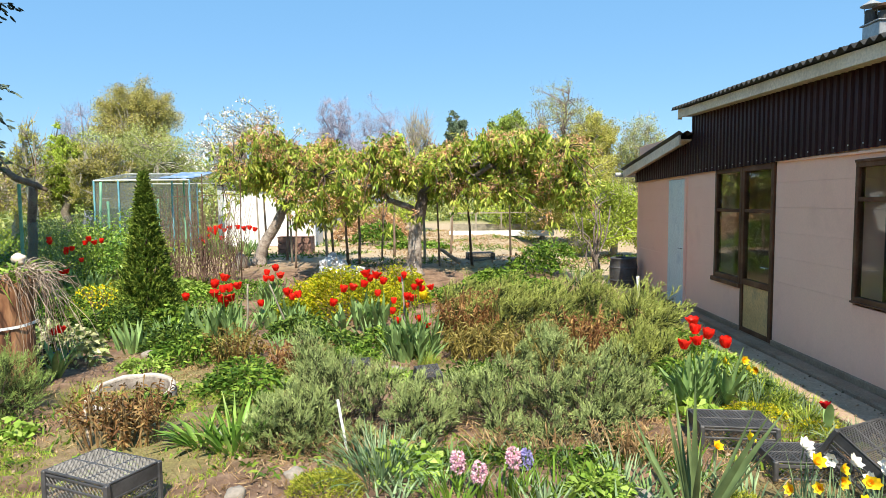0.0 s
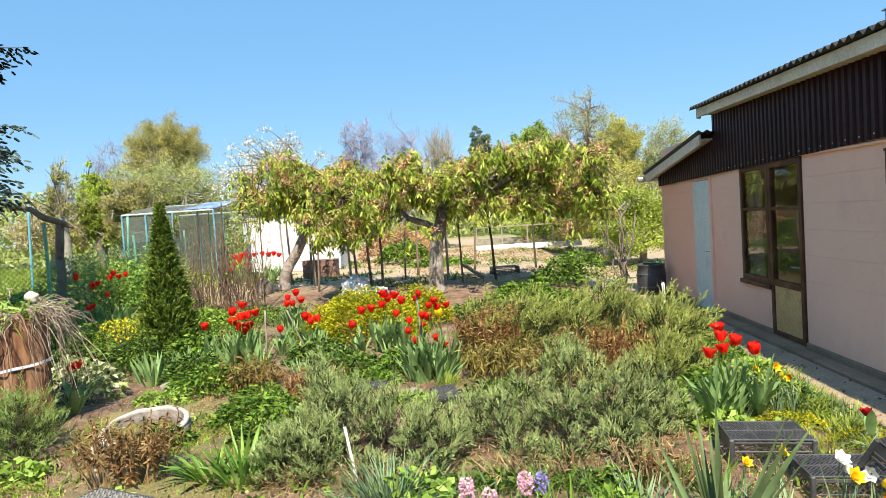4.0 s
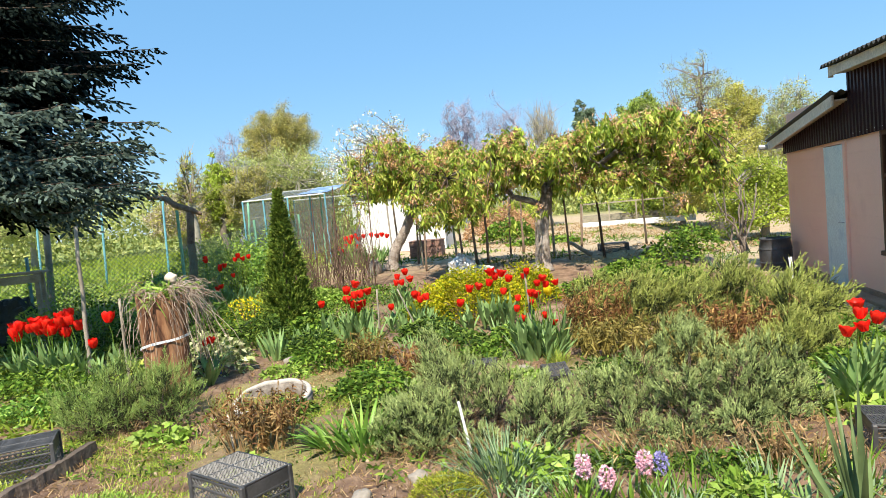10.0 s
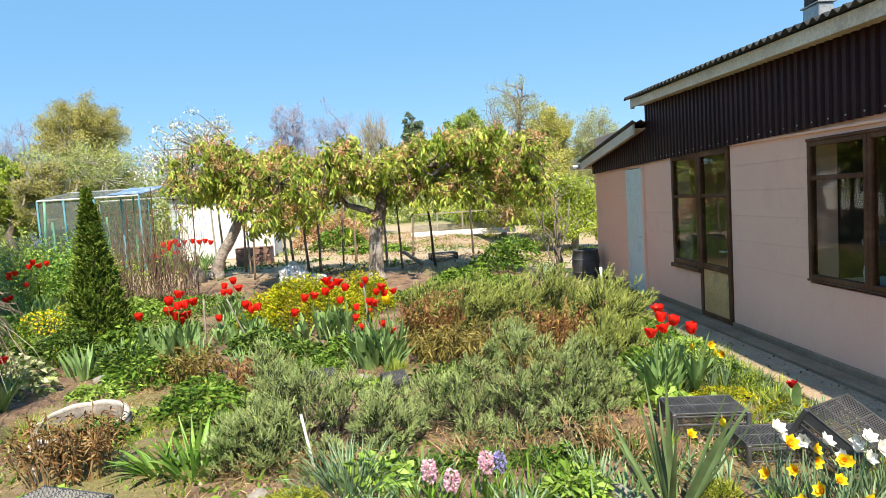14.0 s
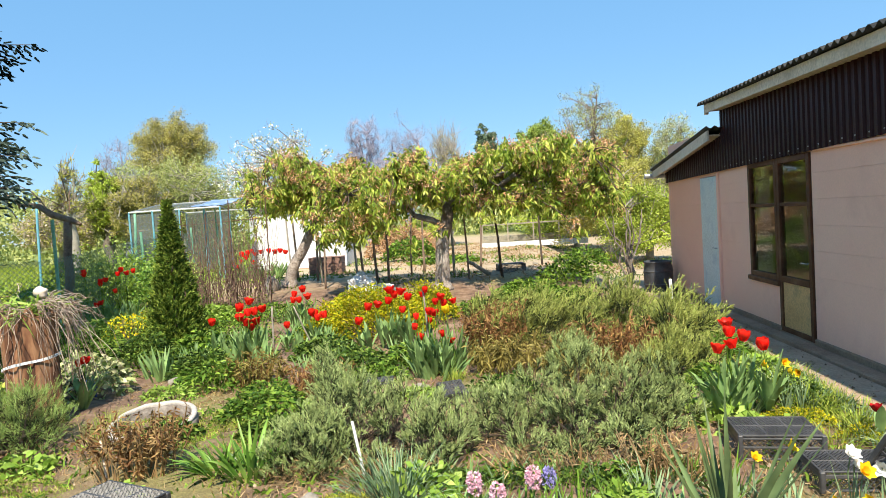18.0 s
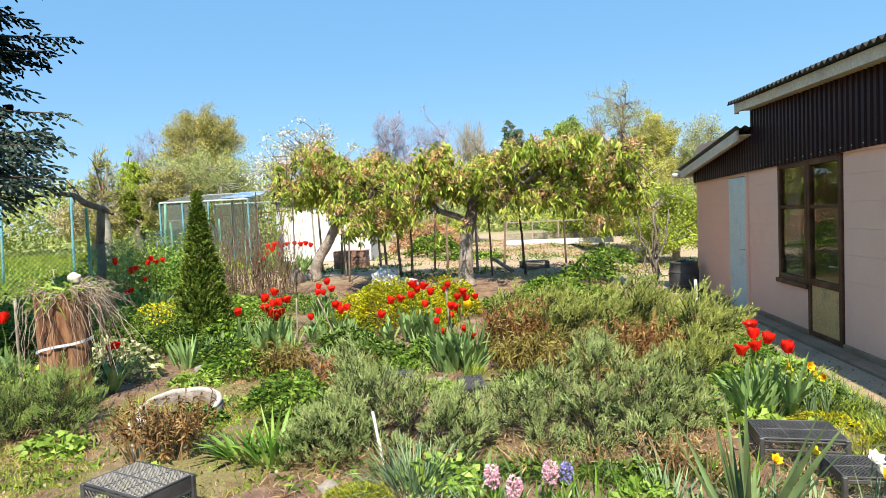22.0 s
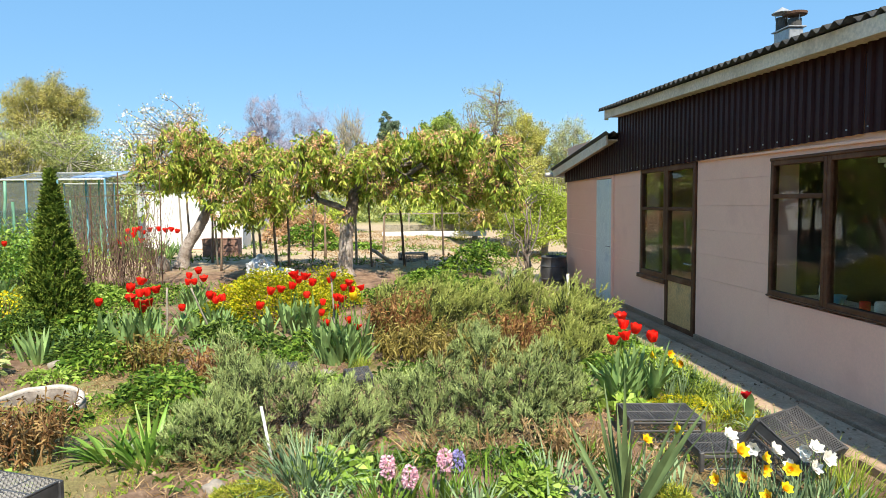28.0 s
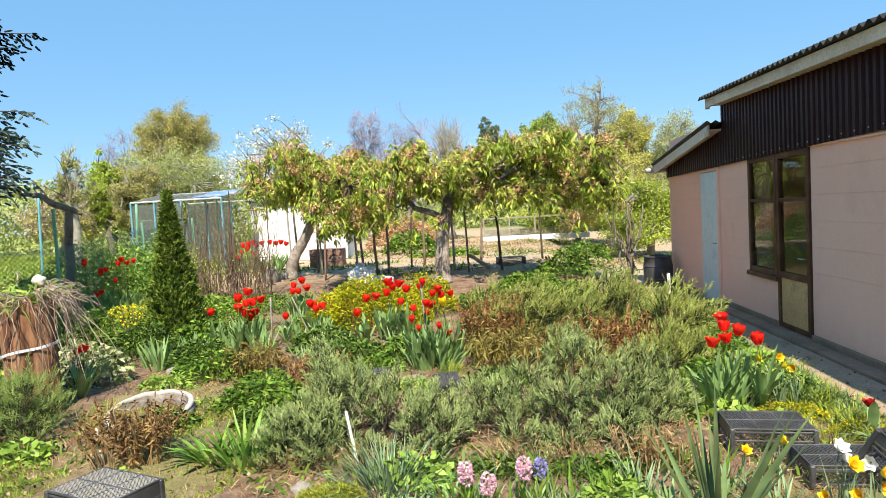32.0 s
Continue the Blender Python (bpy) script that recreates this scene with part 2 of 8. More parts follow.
L_ONION = leafy("blue green blades", (0.07, 0.13, 0.065), (0.20, 0.30, 0.15), (0.38, 0.46, 0.28), 0.3, 0.4)
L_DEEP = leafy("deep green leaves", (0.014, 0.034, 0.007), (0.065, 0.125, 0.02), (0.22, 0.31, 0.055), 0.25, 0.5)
L_PEONYDRY = leafy("golden bronze peony leaves", (0.11, 0.048, 0.022), (0.28, 0.15, 0.058), (0.46, 0.33, 0.14), 0.3, 0.45)
L_YUCCA = leafy("yucca leaves", (0.04, 0.07, 0.025), (0.10, 0.15, 0.055), (0.25, 0.31, 0.14), 0.15, 0.35)
L_GREEN = leafy("bright herb leaves", (0.035, 0.08, 0.01), (0.115, 0.215, 0.028), (0.29, 0.41, 0.062), 0.3, 0.42)
L_PRIM = leafy("pale broad leaves", (0.18, 0.30, 0.04), (0.28, 0.42, 0.07), (0.40, 0.50, 0.13), 0.4, 0.42)
L_SPIREA = leafy("golden shrub leaves", (0.17, 0.23, 0.012), (0.38, 0.39, 0.016), (0.66, 0.52, 0.025), 0.4, 0.45)
L_PEONY = leafy("bronze peony shoots", (0.14, 0.055, 0.03), (0.28, 0.14, 0.055), (0.38, 0.25, 0.09), 0.3, 0.4)
L_BRONZE = leafy("olive bronze leaves", (0.11, 0.08, 0.022), (0.24, 0.20, 0.05), (0.38, 0.31, 0.10), 0.35, 0.42)
L_DRY = leafy("dry straw stalks", (0.22, 0.13, 0.06), (0.38, 0.25, 0.115), (0.56, 0.41, 0.23), 0.25, 0.7)
L_VINE = leafy("dead hanging vines", (0.22, 0.14, 0.10), (0.38, 0.28, 0.21), (0.56, 0.46, 0.37), 0.1, 0.8)
L_HEAP = leafy("orange brown dry stalks", (0.34, 0.19, 0.09), (0.52, 0.31, 0.16), (0.68, 0.46, 0.27), 0.25, 0.7)
P_RED = leafy("red petals", (0.93, 0.016, 0.010), (0.97, 0.026, 0.016), (0.98, 0.06, 0.03), 0.75, 0.35, 12, 0.15, 0.25)
P_YELLOW = leafy("yellow petals", (0.76, 0.50, 0.012), (0.86, 0.63, 0.02), (0.9, 0.73, 0.04), 0.35, 0.4, 12, 0.1, 0.3)
P_ORANGE = leafy("orange trumpets", (0.85, 0.34, 0.01), (0.9, 0.42, 0.012), (0.92, 0.5, 0.02), 0.3, 0.4, 12, 0.1, 0.3)
P_LEMON = leafy("lemon yellow flowers", (0.68, 0.52, 0.012), (0.78, 0.63, 0.02), (0.86, 0.74, 0.04), 0.3, 0.45, 12, 0.1, 0.3)
L_CREAM = leafy("cream edged leaves", (0.14, 0.22, 0.06), (0.42, 0.46, 0.20), (0.70, 0.68, 0.42), 0.3, 0.45)
P_WHITE = leafy("white petals", (0.78, 0.76, 0.66), (0.85, 0.84, 0.77), (0.9, 0.9, 0.86), 0.35, 0.4, 12, 0.1, 0.3)
P_PINK = leafy("pink florets", (0.66, 0.30, 0.42), (0.80, 0.48, 0.58), (0.90, 0.72, 0.77), 0.3, 0.45, 12, 0.1, 0.3)
P_BLUE = leafy("violet florets", (0.25, 0.22, 0.55), (0.35, 0.32, 0.65), (0.5, 0.46, 0.75), 0.3, 0.45, 12, 0.1, 0.3)
P_DARKRED = leafy("dark red petals", (0.30, 0.005, 0.01), (0.42, 0.01, 0.015), (0.5, 0.02, 0.02), 0.3, 0.35, 12, 0.1, 0.3)


# ---- geometry helpers ----
rng = np.random.default_rng(7)


class Geo:
    """Collects vertices and faces of one mesh."""

    def __init__(self):
        self.v, self.f, self.n = [], [], 0

    def add(self, verts, faces):
        verts = np.asarray(verts, float).reshape(-1, 3)
        self.v.append(verts)
        for f in faces:
            self.f.append(tuple(int(i) + self.n for i in f))
        self.n += len(verts)
        return self

    def add_grid(self, verts, quads):
        verts = np.asarray(verts, float).reshape(-1, 3)
        self.v.append(verts)
        self.f.extend(map(tuple, (np.asarray(quads, int) + self.n).tolist()))
        self.n += len(verts)
        return self

    def mesh(self, name, material, smooth=False):
        me = bpy.data.meshes.new(name)
        v = np.concatenate(self.v) if self.v else np.zeros((0, 3))
        me.from_pydata(v.tolist(), [], self.f)
        if smooth:
            me.polygons.foreach_set("use_smooth", [True] * len(me.polygons))
        me.materials.append(material)
        me.update()
        return me


def part(name, geo, material, parent=None, label="", smooth=False):
    me = geo.mesh(name, material, smooth) if isinstance(geo, Geo) else geo
    ob = new(name, me)
    if parent:
        ob.parent = parent
    if label:
        ob["label"] = label
    return ob


def thing(name, x, y, z, label, category, group="", rz=0.0, kind=""):
    e = new(name)
    e.empty_display_size = 0.1
    e.matrix_world = pose(x, y, z, 0, 0, rz)
    return tagged(e, label, category, group, kind)


def unit(v):
    v = np.asarray(v, float)
    return v / np.maximum(np.linalg.norm(v, axis=-1, keepdims=True), 1e-9)


def box(g, x0, x1, y0, y1, z0, z1, b=0.0):
    """A box with all twelve edges bevelled by b."""
    if b <= 0:
        p = [(x, y, z) for x in (x0, x1) for y in (y0, y1) for z in (z0, z1)]
        return g.add(p, [(0, 1, 3, 2), (4, 6, 7, 5), (0, 4, 5, 1), (2, 3, 7, 6), (0, 2, 6, 4), (1, 5, 7, 3)])
    bm = bmesh.new()
    bmesh.ops.create_cube(bm, size=1.0)
    for v in bm.verts:
        v.co = ((x0 + x1) / 2 + v.co.x * (x1 - x0), (y0 + y1) / 2 + v.co.y * (y1 - y0), (z0 + z1) / 2 + v.co.z * (z1 - z0))
    bmesh.ops.bevel(bm, geom=bm.edges[:], offset=b, segments=1, affect="EDGES")
    bm.verts.index_update()
    g.add([v.co[:] for v in bm.verts], [[v.index for v in f.verts] for f in bm.faces])
    bm.free()
    return g


def tube(g, pts, radii, sides=6, cap=True):
    pts = np.asarray(pts, float)
    n = len(pts)
    radii = np.broadcast_to(np.asarray(radii, float), (n,))
    tang = unit(np.gradient(pts, axis=0))
    ref = np.array([0.31, 0.17, 0.93]) if abs(tang[0][2]) < 0.9 else np.array([0.93, 0.21, 0.1])
    a = unit(np.cross(tang, ref))
    b = np.cross(tang, a)
    ang = np.linspace(0, 2 * np.pi, sides, endpoint=False)
    ring = pts[:, None] + radii[:, None, None] * (np.cos(ang)[None, :, None] * a[:, None] + np.sin(ang)[None, :, None] * b[:, None])
    i = np.arange(n - 1)[:, None] * sides
    j = np.arange(sides)[None]
    k = (np.arange(sides) + 1)[None] % sides
    q = np.stack([i + j, i + k, i + sides + k, i + sides + j], -1).reshape(-1, 4)
    base = g.n
    g.add_grid(ring.reshape(-1, 3), q)
    if cap:
        g.f.append(tuple(base + (n - 1) * sides + s for s in range(sides)))
        g.f.append(tuple(base + s for s in reversed(range(sides))))
    return g


def lathe(g, profile, sides=16, centre=(0, 0, 0)):
    """Turns (radius, height) pairs round the z axis."""
    ang = np.linspace(0, 2 * np.pi, sides, endpoint=False)
    pr = np.asarray(profile, float)
    v = np.stack([pr[:, 0, None] * np.cos(ang), pr[:, 0, None] * np.sin(ang), np.repeat(pr[:, 1, None], sides, 1)], -1) + np.asarray(centre)
    n = len(pr)
    i = np.arange(n - 1)[:, None] * sides
    j, k = np.arange(sides)[None], ((np.arange(sides) + 1) % sides)[None]
    return g.add_grid(v.reshape(-1, 3), np.stack([i + j, i + k, i + sides + k, i + sides + j], -1).reshape(-1, 4))


def diamonds(g, base, along, side, length, width, droop=0.0):
    """Small leaves: a kite of two triangles each, the middle sunk a little."""
    base, along, side = (np.asarray(a, float) for a in (base, along, side))
    n = len(base)
    length, width = np.broadcast_to(length, n)[:, None], np.broadcast_to(width, n)[:, None]
    down = np.array([0, 0, -1.0]) * np.broadcast_to(droop, n)[:, None] * length
    mid = base + along * length * 0.45 + down * 0.3
    tip = base + along * length + down
    v = np.stack([base, mid + side * width / 2, tip, mid - side * width / 2], 1)
    return g.add_grid(v.reshape(-1, 3), np.arange(4 * n).reshape(n, 4))


def needles(g, base, along, side, length, width):
    """Fine needles and far leaves: one slim triangle each."""
    base, along, side = (np.asarray(a, float) for a in (base, along, side))
    n = len(base)
    length, width = np.broadcast_to(length, n)[:, None], np.broadcast_to(width, n)[:, None]
    v = np.stack([base - side * width / 2, base + side * width / 2, base + along * length], 1)
    return g.add_grid(v.reshape(-1, 3), np.arange(3 * n).reshape(n, 3))


def brushes(g, base, along, side, length, radius):
    """Needle-clad shoots: a blunt three-sided finger each."""
    base, along, side = (np.asarray(a, float) for a in (base, along, side))
    n = len(base)
    up = np.cross(along, side)
    L, R = np.broadcast_to(length, n)[:, None], np.broadcast_to(radius, n)[:, None]
    ring = lambda t, q: [base + along * L * t + (side * math.cos(w) + up * math.sin(w)) * R * q for w in (0.0, 2.1, 4.2)]
    v = np.stack([base] + ring(0.2, 1.0) + ring(0.8, 0.85) + [base + along * L], 1)
    f = [(0, 1 + (k + 1) % 3, 1 + k) for k in range(3)] + [(7, 4 + k, 4 + (k + 1) % 3) for k in range(3)]
    for k in range(3):
        f += [(1 + k, 1 + (k + 1) % 3, 4 + (k + 1) % 3), (1 + k, 4 + (k + 1) % 3, 4 + k)]
    return g.add_grid(v.reshape(-1, 3), (np.arange(n)[:, None, None] * 8 + np.array(f)[None]).reshape(-1, 3))


def ribbons(g, base, along, side, length, width, droop, segs=5, fold=0.0, shape="blade"):
    """Long leaves: strips that taper and bend down; fold lifts the two edges."""
    base, along, side = (np.asarray(a, float) for a in (base, along, side))
    n = len(base)
    s = np.linspace(0, 1, segs + 1)
    if shape == "blade":
        w = np.clip(1.0 - s ** 2.2, 0.03, 1) * (0.75 + 0.25 * np.sin(np.pi * s))
    else:
        w = np.clip(np.sin(np.pi * (0.06 + 0.94 * s)) ** 0.8, 0.03, 1)
    L = np.broadcast_to(length, n)[:, None, None]
    W = np.broadcast_to(width, n)[:, None, None]
    D = np.broadcast_to(droop, n)[:, None, None]
    S = s[None, :, None]
    c = base[:, None] + along[:, None] * L * S + np.array([0, 0, -1.0]) * D * L * S ** 2
    nrm = unit(np.cross(along, side))[:, None]
    off = side[:, None] * W * w[None, :, None] / 2
    lift = nrm * W * w[None, :, None] * fold
    m = segs + 1
    if fold:
        v = np.stack([c - off + lift, c, c + off + lift], 2).reshape(-1, 3)
        k = 3
    else:
        v = np.stack([c - off, c + off], 2).reshape(-1, 3)
        k = 2
    cols = np.arange(k - 1)
    rows = np.arange(segs) * k
    q = (rows[:, None] + cols[None]).reshape(-1)
    quad = np.stack([q, q + 1, q + k + 1, q + k], -1)
    q4 = (np.arange(n)[:, None, None] * (m * k) + quad[None]).reshape(-1, 4)
    return g.add_grid(v, q4)


def rand_dirs(n, up=0.0, r=rng):
    d = r.normal(size=(n, 3))
    d[:, 2] += up
    return unit(d)


def side_of(d, r=rng):
    return unit(np.cross(d, rand_dirs(len(d), 0, r)))


def smooth01(v):
    v = np.clip(v, 0, 1)
    return v * v * (3 - 2 * v)


def ground_z(x, y):
    """Height of the garden: level near the house, rising a little towards the back."""
    return 0.4 * smooth01((np.asarray(y) - 9) / 7) * (1 - smooth01((np.asarray(x) - 1.5) / 2))


# ---- ground and path ----
def build_ground():
    g = Geo()
    xs = np.unique(np.concatenate([np.linspace(-600, -40, 15), np.linspace(-40, -9, 32), np.linspace(-9, 3.0, 110), np.linspace(3.0, 12, 12), np.linspace(12, 600, 15)]))
    ys = np.unique(np.concatenate([np.linspace(-300, -4, 10), np.linspace(-4, 2.5, 12), np.linspace(2.5, 14, 110), np.linspace(14, 45, 50), np.linspace(45, 1500, 24)]))
    X, Y = np.meshgrid(xs, ys, indexing="ij")
    Z = ground_z(X, Y)
    near = (X > -10) & (X < 2.7) & (Y > 2) & (Y < 16)
    r = np.random.default_rng(3)
    Z = Z + np.where(near, r.normal(0, 0.012, X.shape) + 0.03 * np.sin(X * 2.1) * np.sin(Y * 1.7), 0) - np.where(X > 2.7, 0.03, 0)
    n, m = X.shape
    i = np.arange(n - 1)[:, None] * m + np.arange(m - 1)[None]
    q = np.stack([i, i + m, i + m + 1, i + 1], -1).reshape(-1, 4)
    g.add_grid(np.stack([X, Y, Z], -1).reshape(-1, 3), q)
    tagged(part("ground", g, M_SOIL, smooth=True), "brown garden soil with mossy patches and beds", "ground", kind="structure")


def build_path():
    e = thing("path", 3.3, 4, 0, "worn concrete garden path along the house wall", "path", kind="structure")
    r = np.random.default_rng(5)
    y = -4.0
    while y < 14.2:
        d = r.uniform(1.3, 1.9)
        g = Geo()
        box(g, -0.08 + r.uniform(-0.04, 0.03), 0.345, y - 4, y - 4 + d - 0.012, -0.08, 0.035 + r.uniform(-0.006, 0.006), 0.012)
        part("slab", g, M_CONC, e)
        y += d


# ---- the house ----
WX = 3.856
COURSES = [0.13, 0.84, 1.13, 1.42, 1.71, 2.0, 2.29]


def build_house():
    h = thing("house", WX, 7, 0, "low mauve block house with dark brown metal siding and corrugated roof", "house")

    def p(name, g, mat, parent=h, label="", smooth=False):
        ob = part(name, g, mat, None, label, smooth)
        ob.parent = parent
        base = h.matrix_world if parent is h else parent.matrix_basis if parent.parent is None else h.matrix_world
        ob.matrix_parent_inverse = h.matrix_world.inverted()
        return ob

    # outer face of painted block courses; openings stay free between the piers
    openings = [(3.95, 6.28, 0.80, 2.14), (7.80, 8.63, 0.08, 2.24), (8.63, 9.54, 0.64, 2.24), (10.75, 11.62, 0.02, 2.16)]
    for z0, z1 in zip(COURSES[:-1], COURSES[1:]):
        cuts = sorted([(a, b) for a, b, lo, hi in openings if lo < z1 - 0.02 and hi > z0 + 0.02])
        at = -3.0
        for a, b in cuts + [(13.6, 13.6)]:
            if a - at > 0.03:
                g = Geo()
                box(g, WX, WX + 0.28, at, a, z0 + 0.0004, z1 - 0.0004, 0.0022)
                p("block_course", g, M_WALL)
            at = max(at, b)
    # fillers above and below openings that do not meet a course line
    for y0, y1, z0, z1 in ((3.95, 6.28, 0.13, 0.80), (3.95, 6.28, 2.14, 2.29), (7.80, 9.54, 2.24, 2.29), (8.63, 9.54, 0.13, 0.64), (10.75, 11.62, 2.16, 2.29)):
        g = Geo()
        box(g, WX, WX + 0.26, y0 + 0.0005, y1 - 0.0005, z0, z1)
        p("lintel", g, M_WALL)
    # core, back and end walls close the rooms
    g = Geo()
    box(g, WX + 0.02, WX + 0.3, -3, 13.58, 2.29, 2.9)
    box(g, 8.6, 8.9, -3, 13.6, -0.1, 3.3)
    box(g, WX + 0.3, 8.6, -3.0, -2.7, -0.1, 3.3)
    box(g, WX + 0.3, 8.6, 10.2, 10.45, -0.1, 3.0)
    box(g, WX + 0.28, 8.6, 13.32, 13.6, -0.1, 2.3)
    p("wall", g, M_WALL)
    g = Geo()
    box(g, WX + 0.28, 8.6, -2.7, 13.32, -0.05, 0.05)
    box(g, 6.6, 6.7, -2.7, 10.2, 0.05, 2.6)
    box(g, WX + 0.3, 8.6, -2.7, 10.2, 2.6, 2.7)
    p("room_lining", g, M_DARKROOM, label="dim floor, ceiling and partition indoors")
    g = Geo()
    box(g, WX - 0.025, WX + 0.28, -3, 7.8, -0.1, 0.13, 0.008)
    box(g, WX - 0.025, WX + 0.28, 7.8, 8.63, -0.1, 0.075, 0.008)
    box(g, WX - 0.025, WX + 0.28, 8.63, 10.75, -0.1, 0.13, 0.008)
    box(g, WX - 0.025, WX + 0.28, 11.62, 13.6, -0.1, 0.13, 0.008)
    p("plinth", g, M_PLINTH, label="stained grey cement plinth")
    g = Geo()
    box(g, WX - 0.205, WX - 0.026, -3, 10.6, -0.1, 0.068, 0.012)
    p("plinth_ledge", g, M_PLINTH)

    # ribbed metal siding, one sheet after another
    prof = [(0.0, 0.0), (0.022, 0.0), (0.034, 0.022), (0.081, 0.022), (0.093, 0.0), (0.115, 0.0)]

    def siding(y0, y1, low, high):
        ys, xs = [], []
        y = y0
        while y < y1 - 0.01:
            for a, b in prof[:-1]:
                ys.append(min(y + a, y1))
                xs.append(b)
            y += 0.115
        ys, xs = np.array(ys), np.array(xs)
        v = []
        for yy, xx in zip(ys, xs):
            v += [(WX - 0.03 - xx, yy, low(yy)), (WX - 0.03 - xx, yy, high(yy))]
        g = Geo()
        n = len(ys)
        g.add(v, [(2 * i, 2 * i + 2, 2 * i + 3, 2 * i + 1) for i in range(n - 1)])
        return g

    low = lambda y: 2.285 - 0.0115 * max(0, y - 4) + 0.0
    eave = lambda y: 3.0 + 0.028 * (y - 7)
    y = -3.0
    while y < 10.4:
        y2 = min(y + 1.15, 10.45)
        p("siding_sheet", siding(y, y2, low, lambda q: eave(q) + 0.04), M_SIDING)
        y = y2
    lean = lambda y: 2.80 - 0.115 * (y - 10.45)
    for y0, y1 in ((10.45, 12.06), (12.06, 13.6)):
        p("siding_sheet", siding(y0, y1, low, lambda q: lean(q) - 0.06), M_SIDING)
    g = Geo()
    for i in range(int(13.4 / 0.23)):
        yy = -2.9 + i * 0.23 + 0.058
        lathe(g, [(0.0, 0.0), (0.008, 0.0), (0.008, 0.006), (0.0, 0.006)], 6)
        g.v[-1] = np.stack([WX - 0.052 - g.v[-1][:, 2], yy + g.v[-1][:, 0], low(yy) + 0.05 + g.v[-1][:, 1]], -1)
    p("siding_screws", g, M_ZINC)

    # fascia, soffit and corrugated roof
    def sloped(x0, x1, y0, y1, zlo, zhi):
        g = Geo()
        pts = [(x, yy, f(yy)) for x in (x0, x1) for yy in (y0, y1) for f in (zlo, zhi)]
        return g.add(pts, [(0, 1, 3, 2), (4, 6, 7, 5), (0, 4, 5, 1), (2, 3, 7, 6), (0, 2, 6, 4), (1, 5, 7, 3)])

    y = -3.2
    for y2 in (0.2, 3.6, 7.1, 10.45):
        p("fascia", sloped(3.60, 3.628, y + 0.003, y2, lambda q: eave(q) - 0.0, lambda q: eave(q) + 0.125), M_FASCIA, label="pale weathered fascia board")
        y = y2
    p("soffit", sloped(3.63, WX, -3.2, 10.45, lambda q: eave(q) + 0.02, lambda q: eave(q) + 0.04), M_FASCIA)
    p("verge_board", sloped(3.60, 3.66, 10.454, 10.48, lambda q: eave(q) - 0.02, lambda q: eave(q) + 0.15), M_FASCIA)

    def corrugated(x0, x1, y0, y1, z0, slope_x, z_of_y, wave=0.13, amp=0.023, along_x=True):
        k = int((y1 - y0) / wave * 6)
        ys = np.linspace(y0, y1, k)
        ph = np.cos((ys - y0) / wave * 2 * np.pi) * amp
        xs = np.linspace(x0, x1, 5)
        top = np.array([[(x, yy, z_of_y(yy) + z0 + slope_x * (x - x0) + c) for x in xs] for yy, c in zip(ys, ph)])
        bot = top - np.array([0, 0, 0.008])
        g = Geo()
        m = 5
        i = np.arange(k - 1)[:, None] * m + np.arange(m - 1)[None]
        q = np.stack([i, i + 1, i + m + 1, i + m], -1).reshape(-1, 4)
        g.add_grid(top.reshape(-1, 3), q)
        g.add_grid(bot.reshape(-1, 3), q[:, ::-1])
        e = np.arange(k - 1) * m
        base = g.n - 2 * k * m
        for row in (0, m - 1):
            g.f.extend((int(base + a + row), int(base + a + m + row), int(base + k * m + a + m + row), int(base + k * m + a + row)) for a in e)
        return g

    r = np.random.default_rng(11)
    y = -3.3
    roof = None
    while y < 10.5:
        y2 = min(y + 1.17, 10.55)
        off = r.uniform(0, 0.03)
        ob = p("roof_sheet", corrugated((3.535 if y > 4.8 else 3.605) - off, 6.4, y, y2, 0.146 + r.uniform(0, 0.010), 0.23, eave), M_ROOF, smooth=True)
        y = y2
    p("roof_back", sloped(6.4, 9.1, -3.3, 10.55, lambda q: eave(q) + 0.2, lambda q: eave(q) + 0.78), M_ROOF)

    # lean-to roof, falling away from the main house
    def lean_roof():
        g = Geo()
        k = 40
        xs = np.linspace(3.56, 8.9, int(5.34 / 0.13 * 5))
        ph = np.cos((xs - 3.56) / 0.13 * 2 * np.pi) * 0.02
        v = [(x, yy, lean(yy) + 0.05 + c + d) for d in (0, -0.01) for yy in (10.3, 13.85) for x, c in zip(xs, ph)]
        n = len(xs)
        f = []
        for i in range(n - 1):
            f += [(i, i + 1, n + i + 1, n + i), (2 * n + i + 1, 2 * n + i, 3 * n + i, 3 * n + i + 1), (n + i, n + i + 1, 3 * n + i + 1, 3 * n + i)]
        f.append((0, n, 3 * n, 2 * n))
        return g.add(v, f)
    p("lean_to_roof", lean_roof(), M_ROOF, smooth=True)
    p("lean_to_fascia", sloped(3.60, 3.63, 10.40, 13.80, lambda q: lean(q) - 0.135, lambda q: lean(q) + 0.02), M_FASCIA, label="pale weathered verge board")
    p("lean_to_soffit", sloped(3.63, WX, 10.46, 13.7, lambda q: lean(q) - 0.05, lambda q: lean(q) - 0.03), M_FASCIA)
    g = Geo()
    tube(g, [(3.45, 13.86, 2.35), (8.9, 13.86, 2.33)], 0.05, 8)
    p("gutter", g, M_ZINC, label="grey gutter end")

    # timber batten under the siding
    g = Geo()
    box(g, WX - 0.028, WX - 0.001, 3.5, 7.72, 2.235, 2.262, 0.004)
    g.v[-1][:, 2] -= 0.004 + 0.010 * (7.72 - g.v[-1][:, 1])
    p("batten", g, M_WALL)

